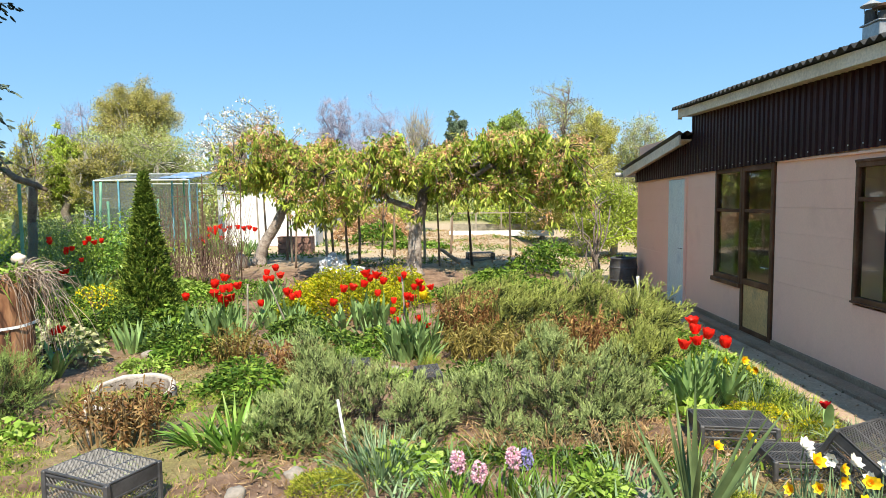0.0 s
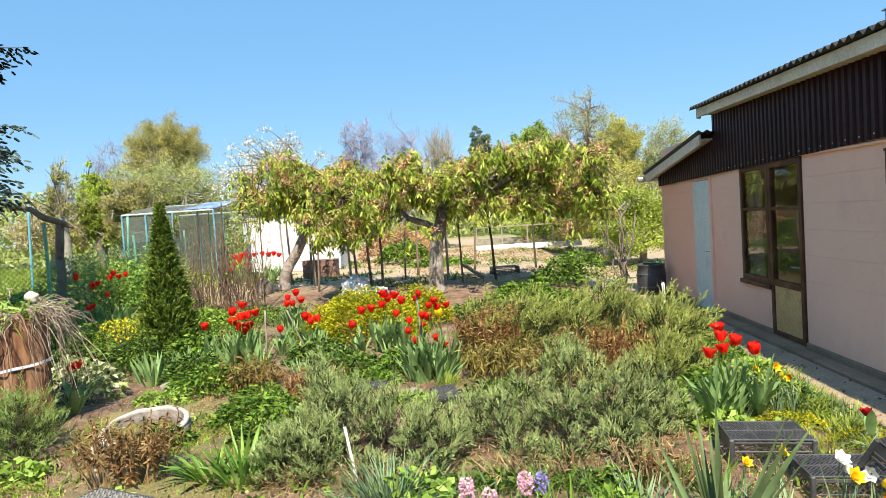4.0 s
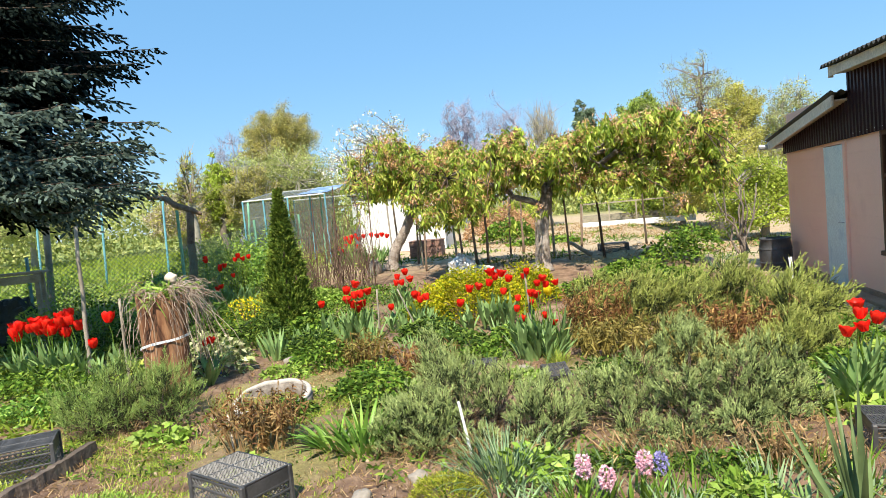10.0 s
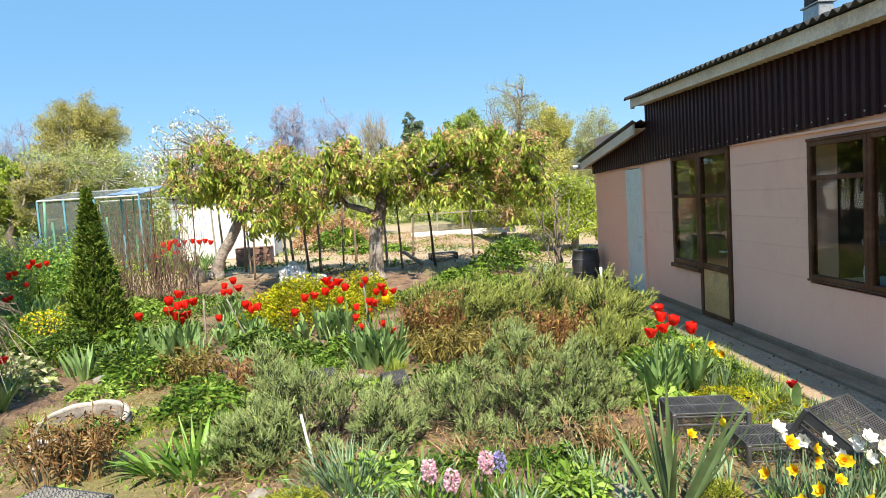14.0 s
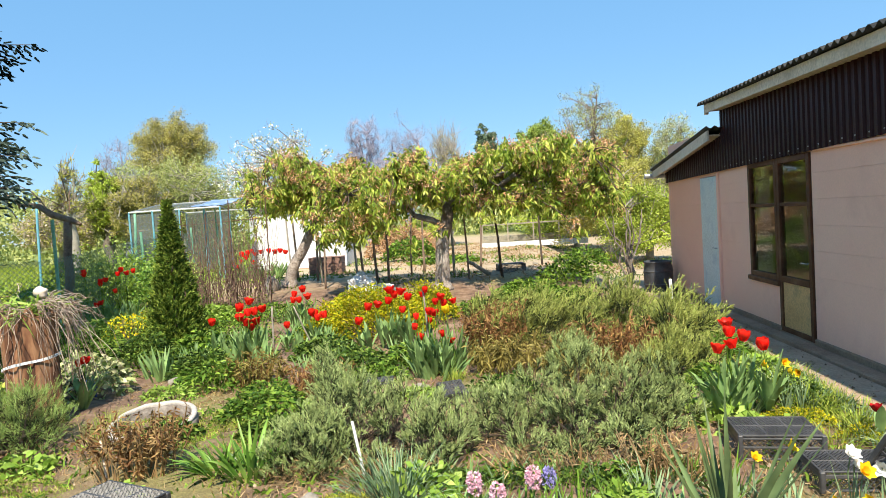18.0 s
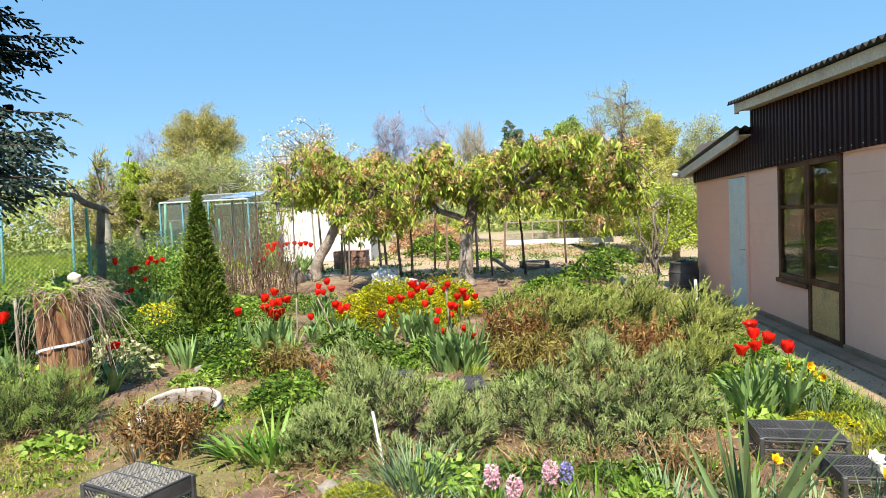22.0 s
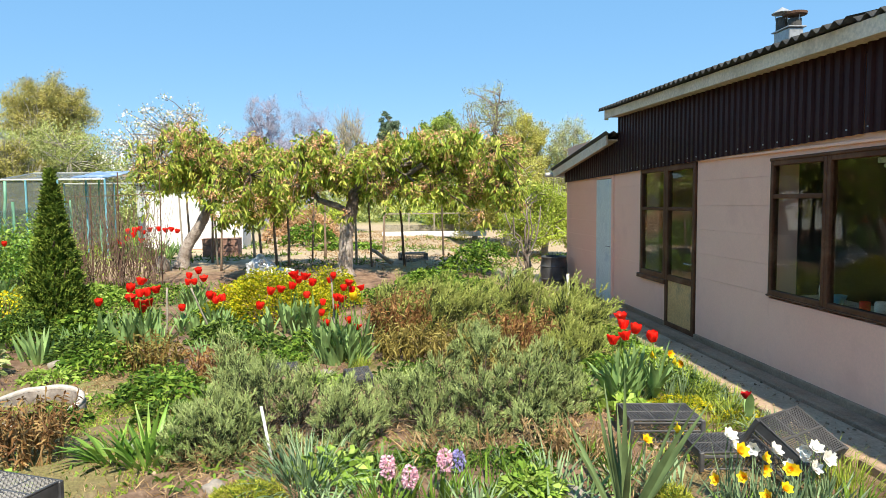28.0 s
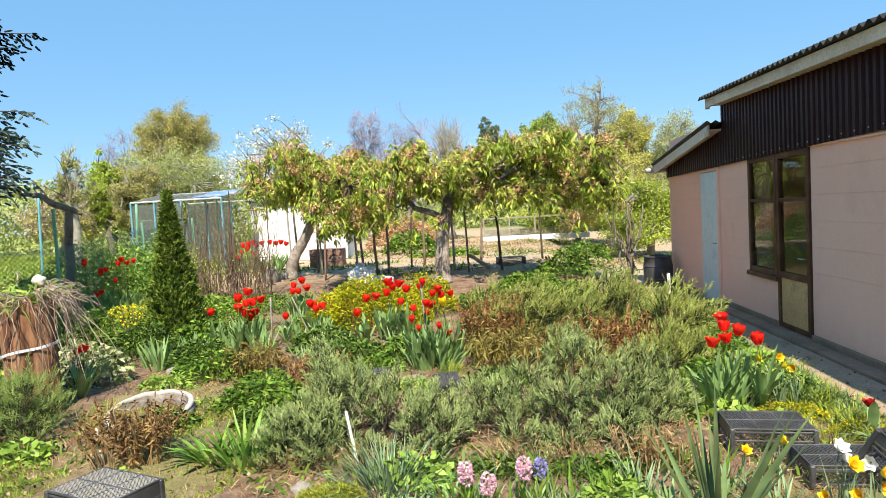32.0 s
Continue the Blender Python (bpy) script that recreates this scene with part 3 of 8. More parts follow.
    # windows and doors
    def leaf_frame(name, y0, y1, z0, z1, t=0.055, depth=(0.0, 0.06), rails=(), parent=h):
        w = thing(name, 0, 0, 0, "", "")
        for k in ("label", "category"):
            if k in w:
                del w[k]
        w.parent = h
        w.matrix_parent_inverse = h.matrix_world.inverted()

        def q(nm, g, mat):
            ob = part(nm, g, mat, w)
            return ob
        x0, x1 = WX + depth[0], WX + depth[1]
        for nm, a, b, c, d in (("stile", y0, y0 + t, z0, z1), ("stile", y1 - t, y1, z0, z1), ("rail", y0 + t, y1 - t, z0, z0 + t), ("rail", y0 + t, y1 - t, z1 - t, z1)):
            g = Geo()
            box(g, x0, x1, a, b, c, d, 0.005)
            q(nm, g, M_FRAME)
        zs = [z0 + t] + list(rails) + [z1 - t]
        for k in rails:
            g = Geo()
            box(g, x0 + 0.004, x1, y0 + t, y1 - t, k - 0.022, k + 0.022, 0.005)
            q("glazing_bar", g, M_FRAME)
        for a, b in zip(zs[:-1], zs[1:]):
            g = Geo()
            box(g, x0 + 0.028, x0 + 0.033, y0 + t, y1 - t, a + (0.022 if a in rails else 0), b - (0.022 if b in rails else 0))
            ob = q("pane", g, M_GLASS)
            ob.visible_shadow = False
        return w

    w1 = leaf_frame("window_1", 8.66, 9.54, 0.70, 2.24, 0.07, (-0.02, 0.06), (1.66,))
    g = Geo()
    box(g, WX - 0.05, WX + 0.05, 8.63, 9.58, 0.64, 0.70, 0.008)
    part("window_sill", g, M_FRAME, w1)
    d1 = leaf_frame("garden_door", 7.81, 8.655, 0.70, 2.24, 0.075, (-0.022, 0.05), (1.66,))
    g = Geo()
    box(g, WX - 0.022, WX + 0.05, 7.81, 7.885, 0.08, 0.70, 0.005)
    box(g, WX - 0.022, WX + 0.05, 8.58, 8.655, 0.08, 0.70, 0.005)
    box(g, WX - 0.022, WX + 0.05, 7.885, 8.58, 0.08, 0.14, 0.005)
    part("lower_frame", g, M_FRAME, d1)
    g = Geo()
    box(g, WX - 0.005, WX + 0.03, 7.885, 8.58, 0.14, 0.70, 0.003)
    part("lower_panel", g, M_PLY, d1, "yellowed plywood panel")
    g = Geo()
    tube(g, [(WX - 0.03, 7.86, 0.98), (WX - 0.07, 7.86, 0.98), (WX - 0.075, 7.97, 0.98)], 0.008, 8)
    part("handle", g, M_ZINC, d1)
    w2 = leaf_frame("window_2", 5.47, 6.28, 0.84, 2.14, 0.046, (-0.02, 0.05), (1.80,))
    w3 = leaf_frame("window_3", 3.95, 5.467, 0.84, 2.14, 0.046, (-0.02, 0.05), ())
    g = Geo()
    box(g, WX - 0.032, WX + 0.05, 3.9, 6.295, 0.824, 0.842, 0.006)
    part("window_sill", g, M_FRAME, w2)
    g = Geo()
    box(g, WX - 0.03, WX - 0.003, 3.9, 6.285, 2.138, 2.168, 0.006)
    part("window_head", g, M_FRAME, w2)
    g = Geo()
    box(g, WX + 0.12, WX + 0.55, 3.9, 6.3, 0.78, 0.82, 0.006)
    p("inner_sill", g, M_FASCIA)
    bd = thing("blue_door", 0, 0, 0, "", "")
    for k in ("label", "category"):
        if k in bd:
            del bd[k]
    bd.parent = h
    bd.matrix_parent_inverse = h.matrix_world.inverted()
    g = Geo()
    box(g, WX - 0.012, WX + 0.03, 10.77, 11.60, 0.03, 2.15, 0.006)
    part("door_leaf", g, M_BLUEDOOR, bd, "pale blue painted door, closed")
    g = Geo()
    tube(g, [(WX - 0.015, 10.86, 1.0), (WX - 0.05, 10.86, 1.0), (WX - 0.052, 10.97, 1.0)], 0.008, 8)
    part("door_handle", g, M_ZINC, bd)
    g = Geo()
    box(g, WX - 0.03, WX + 0.03, 10.69, 10.768, 0.02, 2.2, 0.006)
    part("door_jamb", g, M_WALL, bd)

    # chimney with its two cowls
    c = Geo()
    box(c, 5.45, 5.65, 8.55, 8.90, 3.3, 4.05, 0.01)
    ch = p("chimney", c, M_ZINC, label="grey metal clad chimney with two cowls")
    g = Geo()
    box(g, 5.425, 5.675, 8.525, 8.925, 4.05, 4.07, 0.005)
    p("chimney_cap", g, M_ZINC)
    for x, y, rr, hh, mat in ((5.50, 8.80, 0.075, 0.17, M_ZINC), (5.58, 8.64, 0.085, 0.11, M_RUST)):
        g = Geo()
        lathe(g, [(rr, 4.07), (rr, 4.07 + hh), (rr * 0.9, 4.07 + hh), (rr * 0.9, 4.07)], 16, (x, y, 0))
        p("flue_pipe", g, M_ROOF, smooth=False)
        for k in range(3):
            a = 0.6 + k * 2.09
            g = Geo()
            tube(g, [(x + rr * math.cos(a), y + rr * math.sin(a), 4.07 + hh - 0.03), (x + rr * 1.1 * math.cos(a), y + rr * 1.1 * math.sin(a), 4.07 + hh + 0.07)], 0.006, 5)
            p("cowl_strut", g, M_ZINC)
        top = 4.07 + hh + 0.06
        g = Geo()
        if mat is M_ZINC:
            lathe(g, [(0.001, top + 0.085), (rr * 0.7, top + 0.05), (rr * 1.75, top), (rr * 1.7, top - 0.006), (0.001, top + 0.03)], 18, (x, y, 0))
        else:
            lathe(g, [(0.001, top + 0.03), (rr * 1.2, top + 0.035), (rr * 1.8, top + 0.02), (rr * 1.75, top - 0.01), (0.001, top - 0.03)], 18, (x, y, 0))
        p("cowl", g, mat)


build_ground()
build_path()
build_house()


# ---- trees ----
def crown_points(n, centre, radii, r, hollow=0.35, low=-1.0):
    """Points in an ellipsoid, thinned towards the middle, with lumps and gaps."""
    out = []
    off = r.uniform(-50, 50, 3)
    while len(out) < n:
        d = unit(r.normal(size=3))
        if d[2] < low:
            continue
        q = r.uniform(hollow, 1) ** 0.6
        lump = 0.82 + 0.42 * noise.noise(Vector(d * 2.3 + off))
        p = d * q * lump
        if noise.noise(Vector(p * 3.1 + off)) < -0.18:
            continue
        out.append(p * radii + centre)
    return np.array(out)


def limb(g, a, b, ra, rb, r, sag=0.08, k=6, sides=6):
    s = np.linspace(0, 1, k)[:, None]
    L = np.linalg.norm(b - a)
    wob = r.normal(0, 0.035 * L, (k, 3)) * np.sin(np.pi * s)
    pts = a * (1 - s) + b * s + wob + np.array([0, 0, 1.0]) * np.sin(np.pi * s) * sag * L
    tube(g, pts, ra * (1 - s[:, 0]) + rb * s[:, 0], sides)
    return pts


def build_tree(name, label, trunk, trunk_r, crowns, points, leaves, leaf, mats, seed, spread=0.25, droop=0.25, limbs=7, group="", up=0.2, twig_r=0.006, extra=None, limb_sag=0.1, spray=0, spray_len=0.8):
    """trunk: points from the foot up; crowns: (centre, radii) lumps; leaf: (length, width); mats: bark, leaf."""
    r = np.random.default_rng(seed)
    trunk = np.asarray(trunk, float)
    base = trunk[0].copy()
    base[2] -= 0.05
    e = thing(name, *base, label, "tree", group)
    trunk = trunk - base
    g = Geo()
    s = np.linspace(0, 1, 9)
    t0 = np.linspace(0, 1, len(trunk))
    pts = np.stack([np.interp(s, t0, trunk[:, i]) for i in range(3)], -1)
    pts[1:-1] += r.normal(0, trunk_r * 0.18, (7, 3))
    rad = trunk_r * (1.0 - 0.45 * s)
    rad[0] *= 1.35
    tube(g, pts, rad, 10)
    part("trunk", g, mats[0], e, smooth=True)
    P = np.concatenate([crown_points(int(points * w), np.asarray(c) - base, np.asarray(q), r, 0.25, -0.75) for c, q, w in crowns])
    cent = P[r.choice(len(P), limbs, replace=False)]
    wood = Geo()
    nodes = [pts[-1:]]
    for c in cent:
        st = pts[r.integers(5, 9)]
        nodes.append(limb(wood, st, st * 0.12 + c * 0.88, trunk_r * 0.42, trunk_r * 0.1, r, limb_sag, 7, 6))
    nodes = np.concatenate(nodes)
    twigs = Geo()
    order = r.permutation(len(P))
    for i in order:
        d = np.linalg.norm(nodes - P[i], axis=1)
        a = nodes[d.argmin()]
        limb(twigs, a, P[i], twig_r * 2.2, twig_r * 0.7, r, 0.05, 4, 3)
    part("limb_work", wood, mats[0], e, smooth=True)
    part("twig_work", twigs, mats[2] if len(mats) > 2 else mats[0], e)
    k = int(leaves * 1.6) // len(P)
    pos = np.repeat(P, k, 0) + r.normal(0, spread, (len(P) * k, 3)) * np.array([1, 1, 0.8])
    al = rand_dirs(len(pos), up, r)
    lf = Geo()
    needles(lf, pos, al, side_of(al, r), r.uniform(0.45, 0.85, len(pos)) * leaf[0], r.uniform(0.5, 0.9, len(pos)) * leaf[1])
    part("crown", lf, mats[1], e)
    if spray:
        pos = np.repeat(P, spray, 0) + r.normal(0, spread * 0.5, (len(P) * spray, 3))
        mid = P.mean(0) * np.array([1, 1, 0.6])
        al = unit(unit(pos - mid) * 0.6 + np.array([0, 0, 0.55]) + r.normal(0, 0.4, pos.shape))
        sp = Geo()
        needles(sp, pos, al, side_of(al, r), r.uniform(0.3, 1.0, len(pos)) * spray_len, twig_r * 1.5)
        part("twig_spray", sp, mats[2] if len(mats) > 2 else mats[0], e)
    if extra:
        n, ln, wd, mat, nm = extra
        pos = P[r.integers(0, len(P), n)] + r.normal(0, spread, (n, 3))
        al = rand_dirs(n, 0.3, r)
        x = Geo()
        diamonds(x, pos, al, side_of(al, r), ln, wd)
        part(nm, x, mat, e)
    return e


L_FARORG = leafy("far golden green leaves", (0.33, 0.30, 0.08), (0.44, 0.40, 0.12), (0.54, 0.49, 0.18), 0.4, 0.6, 0.5)
M_TWIGLIL = surface("lilac grey twigs", (0.25, 0.25, 0.34), (0.37, 0.37, 0.47), 4.0, 40, 0.95)
L_FARMID = leafy("far mid green leaves", (0.24, 0.33, 0.06), (0.34, 0.44, 0.09), (0.45, 0.54, 0.15), 0.4, 0.6, 0.5)
L_FARYEL = leafy("far yellow green leaves", (0.36, 0.36, 0.07), (0.49, 0.47, 0.11), (0.60, 0.56, 0.17), 0.4, 0.6, 0.5)
L_FARGRN = leafy("far grey green leaves", (0.29, 0.34, 0.10), (0.40, 0.44, 0.15), (0.51, 0.53, 0.23), 0.4, 0.6, 0.5)
L_FARBRT = leafy("far bright green leaves", (0.29, 0.39, 0.045), (0.43, 0.53, 0.075), (0.58, 0.64, 0.14), 0.5, 0.6, 0.5)
L_FARDARK = leafy("far pine needles", (0.10, 0.15, 0.09), (0.15, 0.20, 0.12), (0.21, 0.26, 0.16), 0.1)
L_FARLIL = leafy("far grey lilac buds", (0.32, 0.31, 0.40), (0.42, 0.41, 0.50), (0.52, 0.51, 0.60), 0.4, 0.6, 0.5)
L_BLOSSOM = leafy("apple blossom", (0.62, 0.58, 0.52), (0.78, 0.75, 0.70), (0.88, 0.86, 0.84), 0.3)
L_PINKBL = leafy("pale pink blossom", (0.46, 0.36, 0.24), (0.60, 0.47, 0.36), (0.72, 0.60, 0.50), 0.3)


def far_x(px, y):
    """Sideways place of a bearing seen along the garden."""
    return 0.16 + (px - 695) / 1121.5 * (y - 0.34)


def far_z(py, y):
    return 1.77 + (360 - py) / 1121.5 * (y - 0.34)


def background_trees():
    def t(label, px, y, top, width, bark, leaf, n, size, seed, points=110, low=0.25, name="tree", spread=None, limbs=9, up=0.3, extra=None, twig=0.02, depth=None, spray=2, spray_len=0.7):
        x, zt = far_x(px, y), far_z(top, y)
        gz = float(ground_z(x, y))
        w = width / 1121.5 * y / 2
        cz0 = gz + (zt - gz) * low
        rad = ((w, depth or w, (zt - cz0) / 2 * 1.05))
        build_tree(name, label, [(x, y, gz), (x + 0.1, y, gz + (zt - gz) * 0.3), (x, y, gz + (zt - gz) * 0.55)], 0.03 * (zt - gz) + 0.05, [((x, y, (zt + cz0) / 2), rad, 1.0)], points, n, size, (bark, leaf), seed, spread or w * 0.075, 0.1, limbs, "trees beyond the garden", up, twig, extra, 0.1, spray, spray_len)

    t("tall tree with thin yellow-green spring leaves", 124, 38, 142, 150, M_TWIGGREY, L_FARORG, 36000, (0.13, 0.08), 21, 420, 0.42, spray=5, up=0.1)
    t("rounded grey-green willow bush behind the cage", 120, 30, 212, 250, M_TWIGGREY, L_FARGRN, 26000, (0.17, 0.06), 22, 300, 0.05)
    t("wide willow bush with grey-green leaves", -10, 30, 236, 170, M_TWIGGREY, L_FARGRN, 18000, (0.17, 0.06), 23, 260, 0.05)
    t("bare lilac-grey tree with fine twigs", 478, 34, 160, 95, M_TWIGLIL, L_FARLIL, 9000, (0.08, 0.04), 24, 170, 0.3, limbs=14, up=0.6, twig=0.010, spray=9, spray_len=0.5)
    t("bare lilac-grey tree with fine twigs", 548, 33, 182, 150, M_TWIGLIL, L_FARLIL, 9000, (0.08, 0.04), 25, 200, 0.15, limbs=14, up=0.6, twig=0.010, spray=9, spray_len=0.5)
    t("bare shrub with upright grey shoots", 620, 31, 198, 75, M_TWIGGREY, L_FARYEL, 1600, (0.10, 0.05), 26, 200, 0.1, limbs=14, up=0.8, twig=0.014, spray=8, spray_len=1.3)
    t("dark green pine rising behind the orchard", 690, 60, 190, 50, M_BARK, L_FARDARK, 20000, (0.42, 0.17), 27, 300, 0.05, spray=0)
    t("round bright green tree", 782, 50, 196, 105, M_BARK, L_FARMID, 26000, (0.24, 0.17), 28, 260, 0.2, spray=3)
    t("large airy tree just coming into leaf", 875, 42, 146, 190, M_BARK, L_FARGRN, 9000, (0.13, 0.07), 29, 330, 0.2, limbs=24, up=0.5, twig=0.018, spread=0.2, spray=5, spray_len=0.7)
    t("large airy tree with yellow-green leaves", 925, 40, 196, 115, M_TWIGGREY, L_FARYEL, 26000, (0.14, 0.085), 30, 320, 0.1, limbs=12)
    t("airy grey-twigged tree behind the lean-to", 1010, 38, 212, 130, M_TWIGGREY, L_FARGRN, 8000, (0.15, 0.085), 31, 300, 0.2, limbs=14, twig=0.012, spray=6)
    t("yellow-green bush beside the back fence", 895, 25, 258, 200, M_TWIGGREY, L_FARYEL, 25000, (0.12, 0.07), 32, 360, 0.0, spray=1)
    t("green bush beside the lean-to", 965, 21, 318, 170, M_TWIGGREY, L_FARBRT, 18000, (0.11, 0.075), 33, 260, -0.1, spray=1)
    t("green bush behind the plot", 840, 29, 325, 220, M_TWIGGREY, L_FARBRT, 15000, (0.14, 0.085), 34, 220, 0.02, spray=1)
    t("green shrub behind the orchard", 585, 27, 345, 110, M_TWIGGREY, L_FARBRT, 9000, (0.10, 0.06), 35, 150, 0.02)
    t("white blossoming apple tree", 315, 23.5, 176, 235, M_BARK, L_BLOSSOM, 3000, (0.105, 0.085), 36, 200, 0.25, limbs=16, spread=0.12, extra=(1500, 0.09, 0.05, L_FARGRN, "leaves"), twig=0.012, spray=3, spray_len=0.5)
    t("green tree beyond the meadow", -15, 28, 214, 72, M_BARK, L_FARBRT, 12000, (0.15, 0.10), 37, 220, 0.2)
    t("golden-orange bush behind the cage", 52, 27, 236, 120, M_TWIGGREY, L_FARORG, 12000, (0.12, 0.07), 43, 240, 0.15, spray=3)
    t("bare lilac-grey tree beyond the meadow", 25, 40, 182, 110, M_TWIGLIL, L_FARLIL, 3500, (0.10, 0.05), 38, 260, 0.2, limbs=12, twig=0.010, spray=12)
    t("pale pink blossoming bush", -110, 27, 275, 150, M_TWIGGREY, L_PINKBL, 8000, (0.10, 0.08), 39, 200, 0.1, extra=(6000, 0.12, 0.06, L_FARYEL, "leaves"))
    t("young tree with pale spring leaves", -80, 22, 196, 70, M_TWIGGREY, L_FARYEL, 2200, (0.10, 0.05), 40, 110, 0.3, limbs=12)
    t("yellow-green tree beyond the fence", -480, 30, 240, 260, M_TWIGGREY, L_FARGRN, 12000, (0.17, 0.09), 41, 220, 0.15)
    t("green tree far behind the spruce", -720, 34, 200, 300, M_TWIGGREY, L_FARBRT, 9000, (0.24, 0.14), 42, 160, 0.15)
    # a far belt of scrub closes the view
    r = np.random.default_rng(50)
    g = Geo()
    ang = r.uniform(-0.9, 0.5, 42000)
    dist = r.uniform(46, 62, 42000)
    h = 3.6 + 2.2 * np.array([noise.noise(Vector((a * 9, 3.3, 0))) for a in ang])
    pos = np.stack([np.sin(ang) * dist, np.cos(ang) * dist, 0.4 + r.uniform(0, 1, 42000) ** 0.8 * h], -1)
    al = rand_dirs(len(pos), 0.3, r)
    needles(g, pos, al, side_of(al, r), 0.34, 0.22)
    tagged(part("far_scrub", g, L_FARGRN), "belt of far green scrub along the horizon", "bushes", kind="stuff")


def cherry_tree(name, label, trunk, trunk_r, lumps, points, leaves, seed, bark):
    """A wide low cherry: hanging narrow leaves in tufts along the twigs."""
    r = np.random.default_rng(seed)
    base = np.array(trunk[0], float) - np.array([0, 0, 0.05])
    e = thing(name, *base, label, "tree", "cherry trees")
    tr = np.asarray(trunk, float) - base
    g = Geo()
    s = np.linspace(0, 1, 10)
    t0 = np.linspace(0, 1, len(tr))
    pts = np.stack([np.interp(s, t0, tr[:, i]) for i in range(3)], -1)
    pts[1:-1] += r.normal(0, trunk_r * 0.14, (8, 3))
    rad = trunk_r * (1 - 0.3 * s)
    rad[0] *= 1.4
    fine = np.linspace(0, 1, 40)
    pf = np.stack([np.interp(fine, s, pts[:, i]) for i in range(3)], -1)
    tube(g, pf, np.interp(fine, s, rad), 16)
    for v in g.v[-1]:
        ax = pf[np.abs(pf[:, 2] - v[2]).argmin()]
        v[:2] += (v[:2] - ax[:2]) * (0.13 * noise.noise(Vector((v[0] * 9, v[1] * 9, v[2] * 2.0))) + 0.10 * noise.noise(Vector(v * 17.0)))
    part("trunk", g, bark, e, smooth=True)
    P, nodes = [], [pts[-2:]]
    wood = Geo()
    off = r.uniform(-30, 30)
    for x0, x1, yc, yr, top, deep, w in lumps:
        pp = []
        while len(pp) < int(points * w):
            x, y = r.uniform(x0, x1), yc + yr * r.normal(0, 0.5)
            crest = top + 0.28 * noise.noise(Vector((x * 1.1 + off, y * 0.8, 0))) + 0.16 * noise.noise(Vector((x * 3 + off, y * 2, 4)))
            z = crest - deep * r.uniform(0, 1) ** 1.5 - 0.12 * (y - yc) ** 2
            if noise.noise(Vector((x * 1.9 + off, y * 1.9, z * 2.4))) > -0.02:
                pp.append((x, y, z))
        pp = np.array(pp) - base
        c = np.array([(x0 + x1) / 2, yc, top - 0.45]) - base
        nodes.append(limb(wood, pts[r.integers(7, 10)], c, trunk_r * 0.45, trunk_r * 0.18, r, 0.05, 8, 7))
        nd = nodes[-1]
        for i in range(4):
            tgt = pp[r.integers(len(pp))]
            nodes.append(limb(wood, nd[r.integers(3, 8)], tgt, trunk_r * 0.2, 0.01, r, 0.05, 6, 5))
        P.append(pp)
    P, nodes = np.concatenate(P), np.concatenate(nodes)
    part("limb_work", wood, M_BARK, e, smooth=True)
    tw = Geo()
    tips = []
    for p in P:
        d = np.linalg.norm(nodes - p, axis=1)
        tips.append(limb(tw, nodes[d.argmin()], p, 0.012, 0.005, r, 0.06, 5, 4)[2:])
    tips = np.concatenate(tips)
    part("twig_work", tw, M_BARKDARK, e)
    per = 6
    n_tuft = leaves // per
    tuft = tips[r.integers(0, len(tips), n_tuft)] + r.normal(0, 0.09, (n_tuft, 3))
    pos = np.repeat(tuft, per, 0) + r.normal(0, 0.03, (n_tuft * per, 3))
    az = r.uniform(0, 6.28, n_tuft * per)
    rise = np.repeat(r.normal(-0.75, 0.55, n_tuft), per) + r.normal(0, 0.35, n_tuft * per)
    al = unit(np.stack([np.cos(az), np.sin(az), rise], -1))
    sd = side_of(al, r)
    lf = Geo()
    ribbons(lf, pos, al, sd, r.uniform(0.075, 0.145, len(pos)), r.uniform(0.036, 0.058, len(pos)), r.uniform(0.15, 0.55, len(pos)), 2, 0.2, "leaf")
    part("foliage", lf, L_CHERRY, e)
    heads = tips[r.integers(0, len(tips), len(tips) * 2 // 3)] + r.normal(0, 0.05, (len(tips) * 2 // 3, 3))
    n = len(heads) * 16
    pos = np.repeat(heads, 16, 0) + r.normal(0, 0.05, (n, 3)) + np.array([0, 0, 0.05])
    al = rand_dirs(n, 0.2, r)
    cx = Geo()
    diamonds(cx, pos, al, side_of(al, r), r.uniform(0.04, 0.09, n), 0.019)
    part("faded_blossom", cx, L_CALYX, e, "brownish pink faded blossom stalks")
    return e


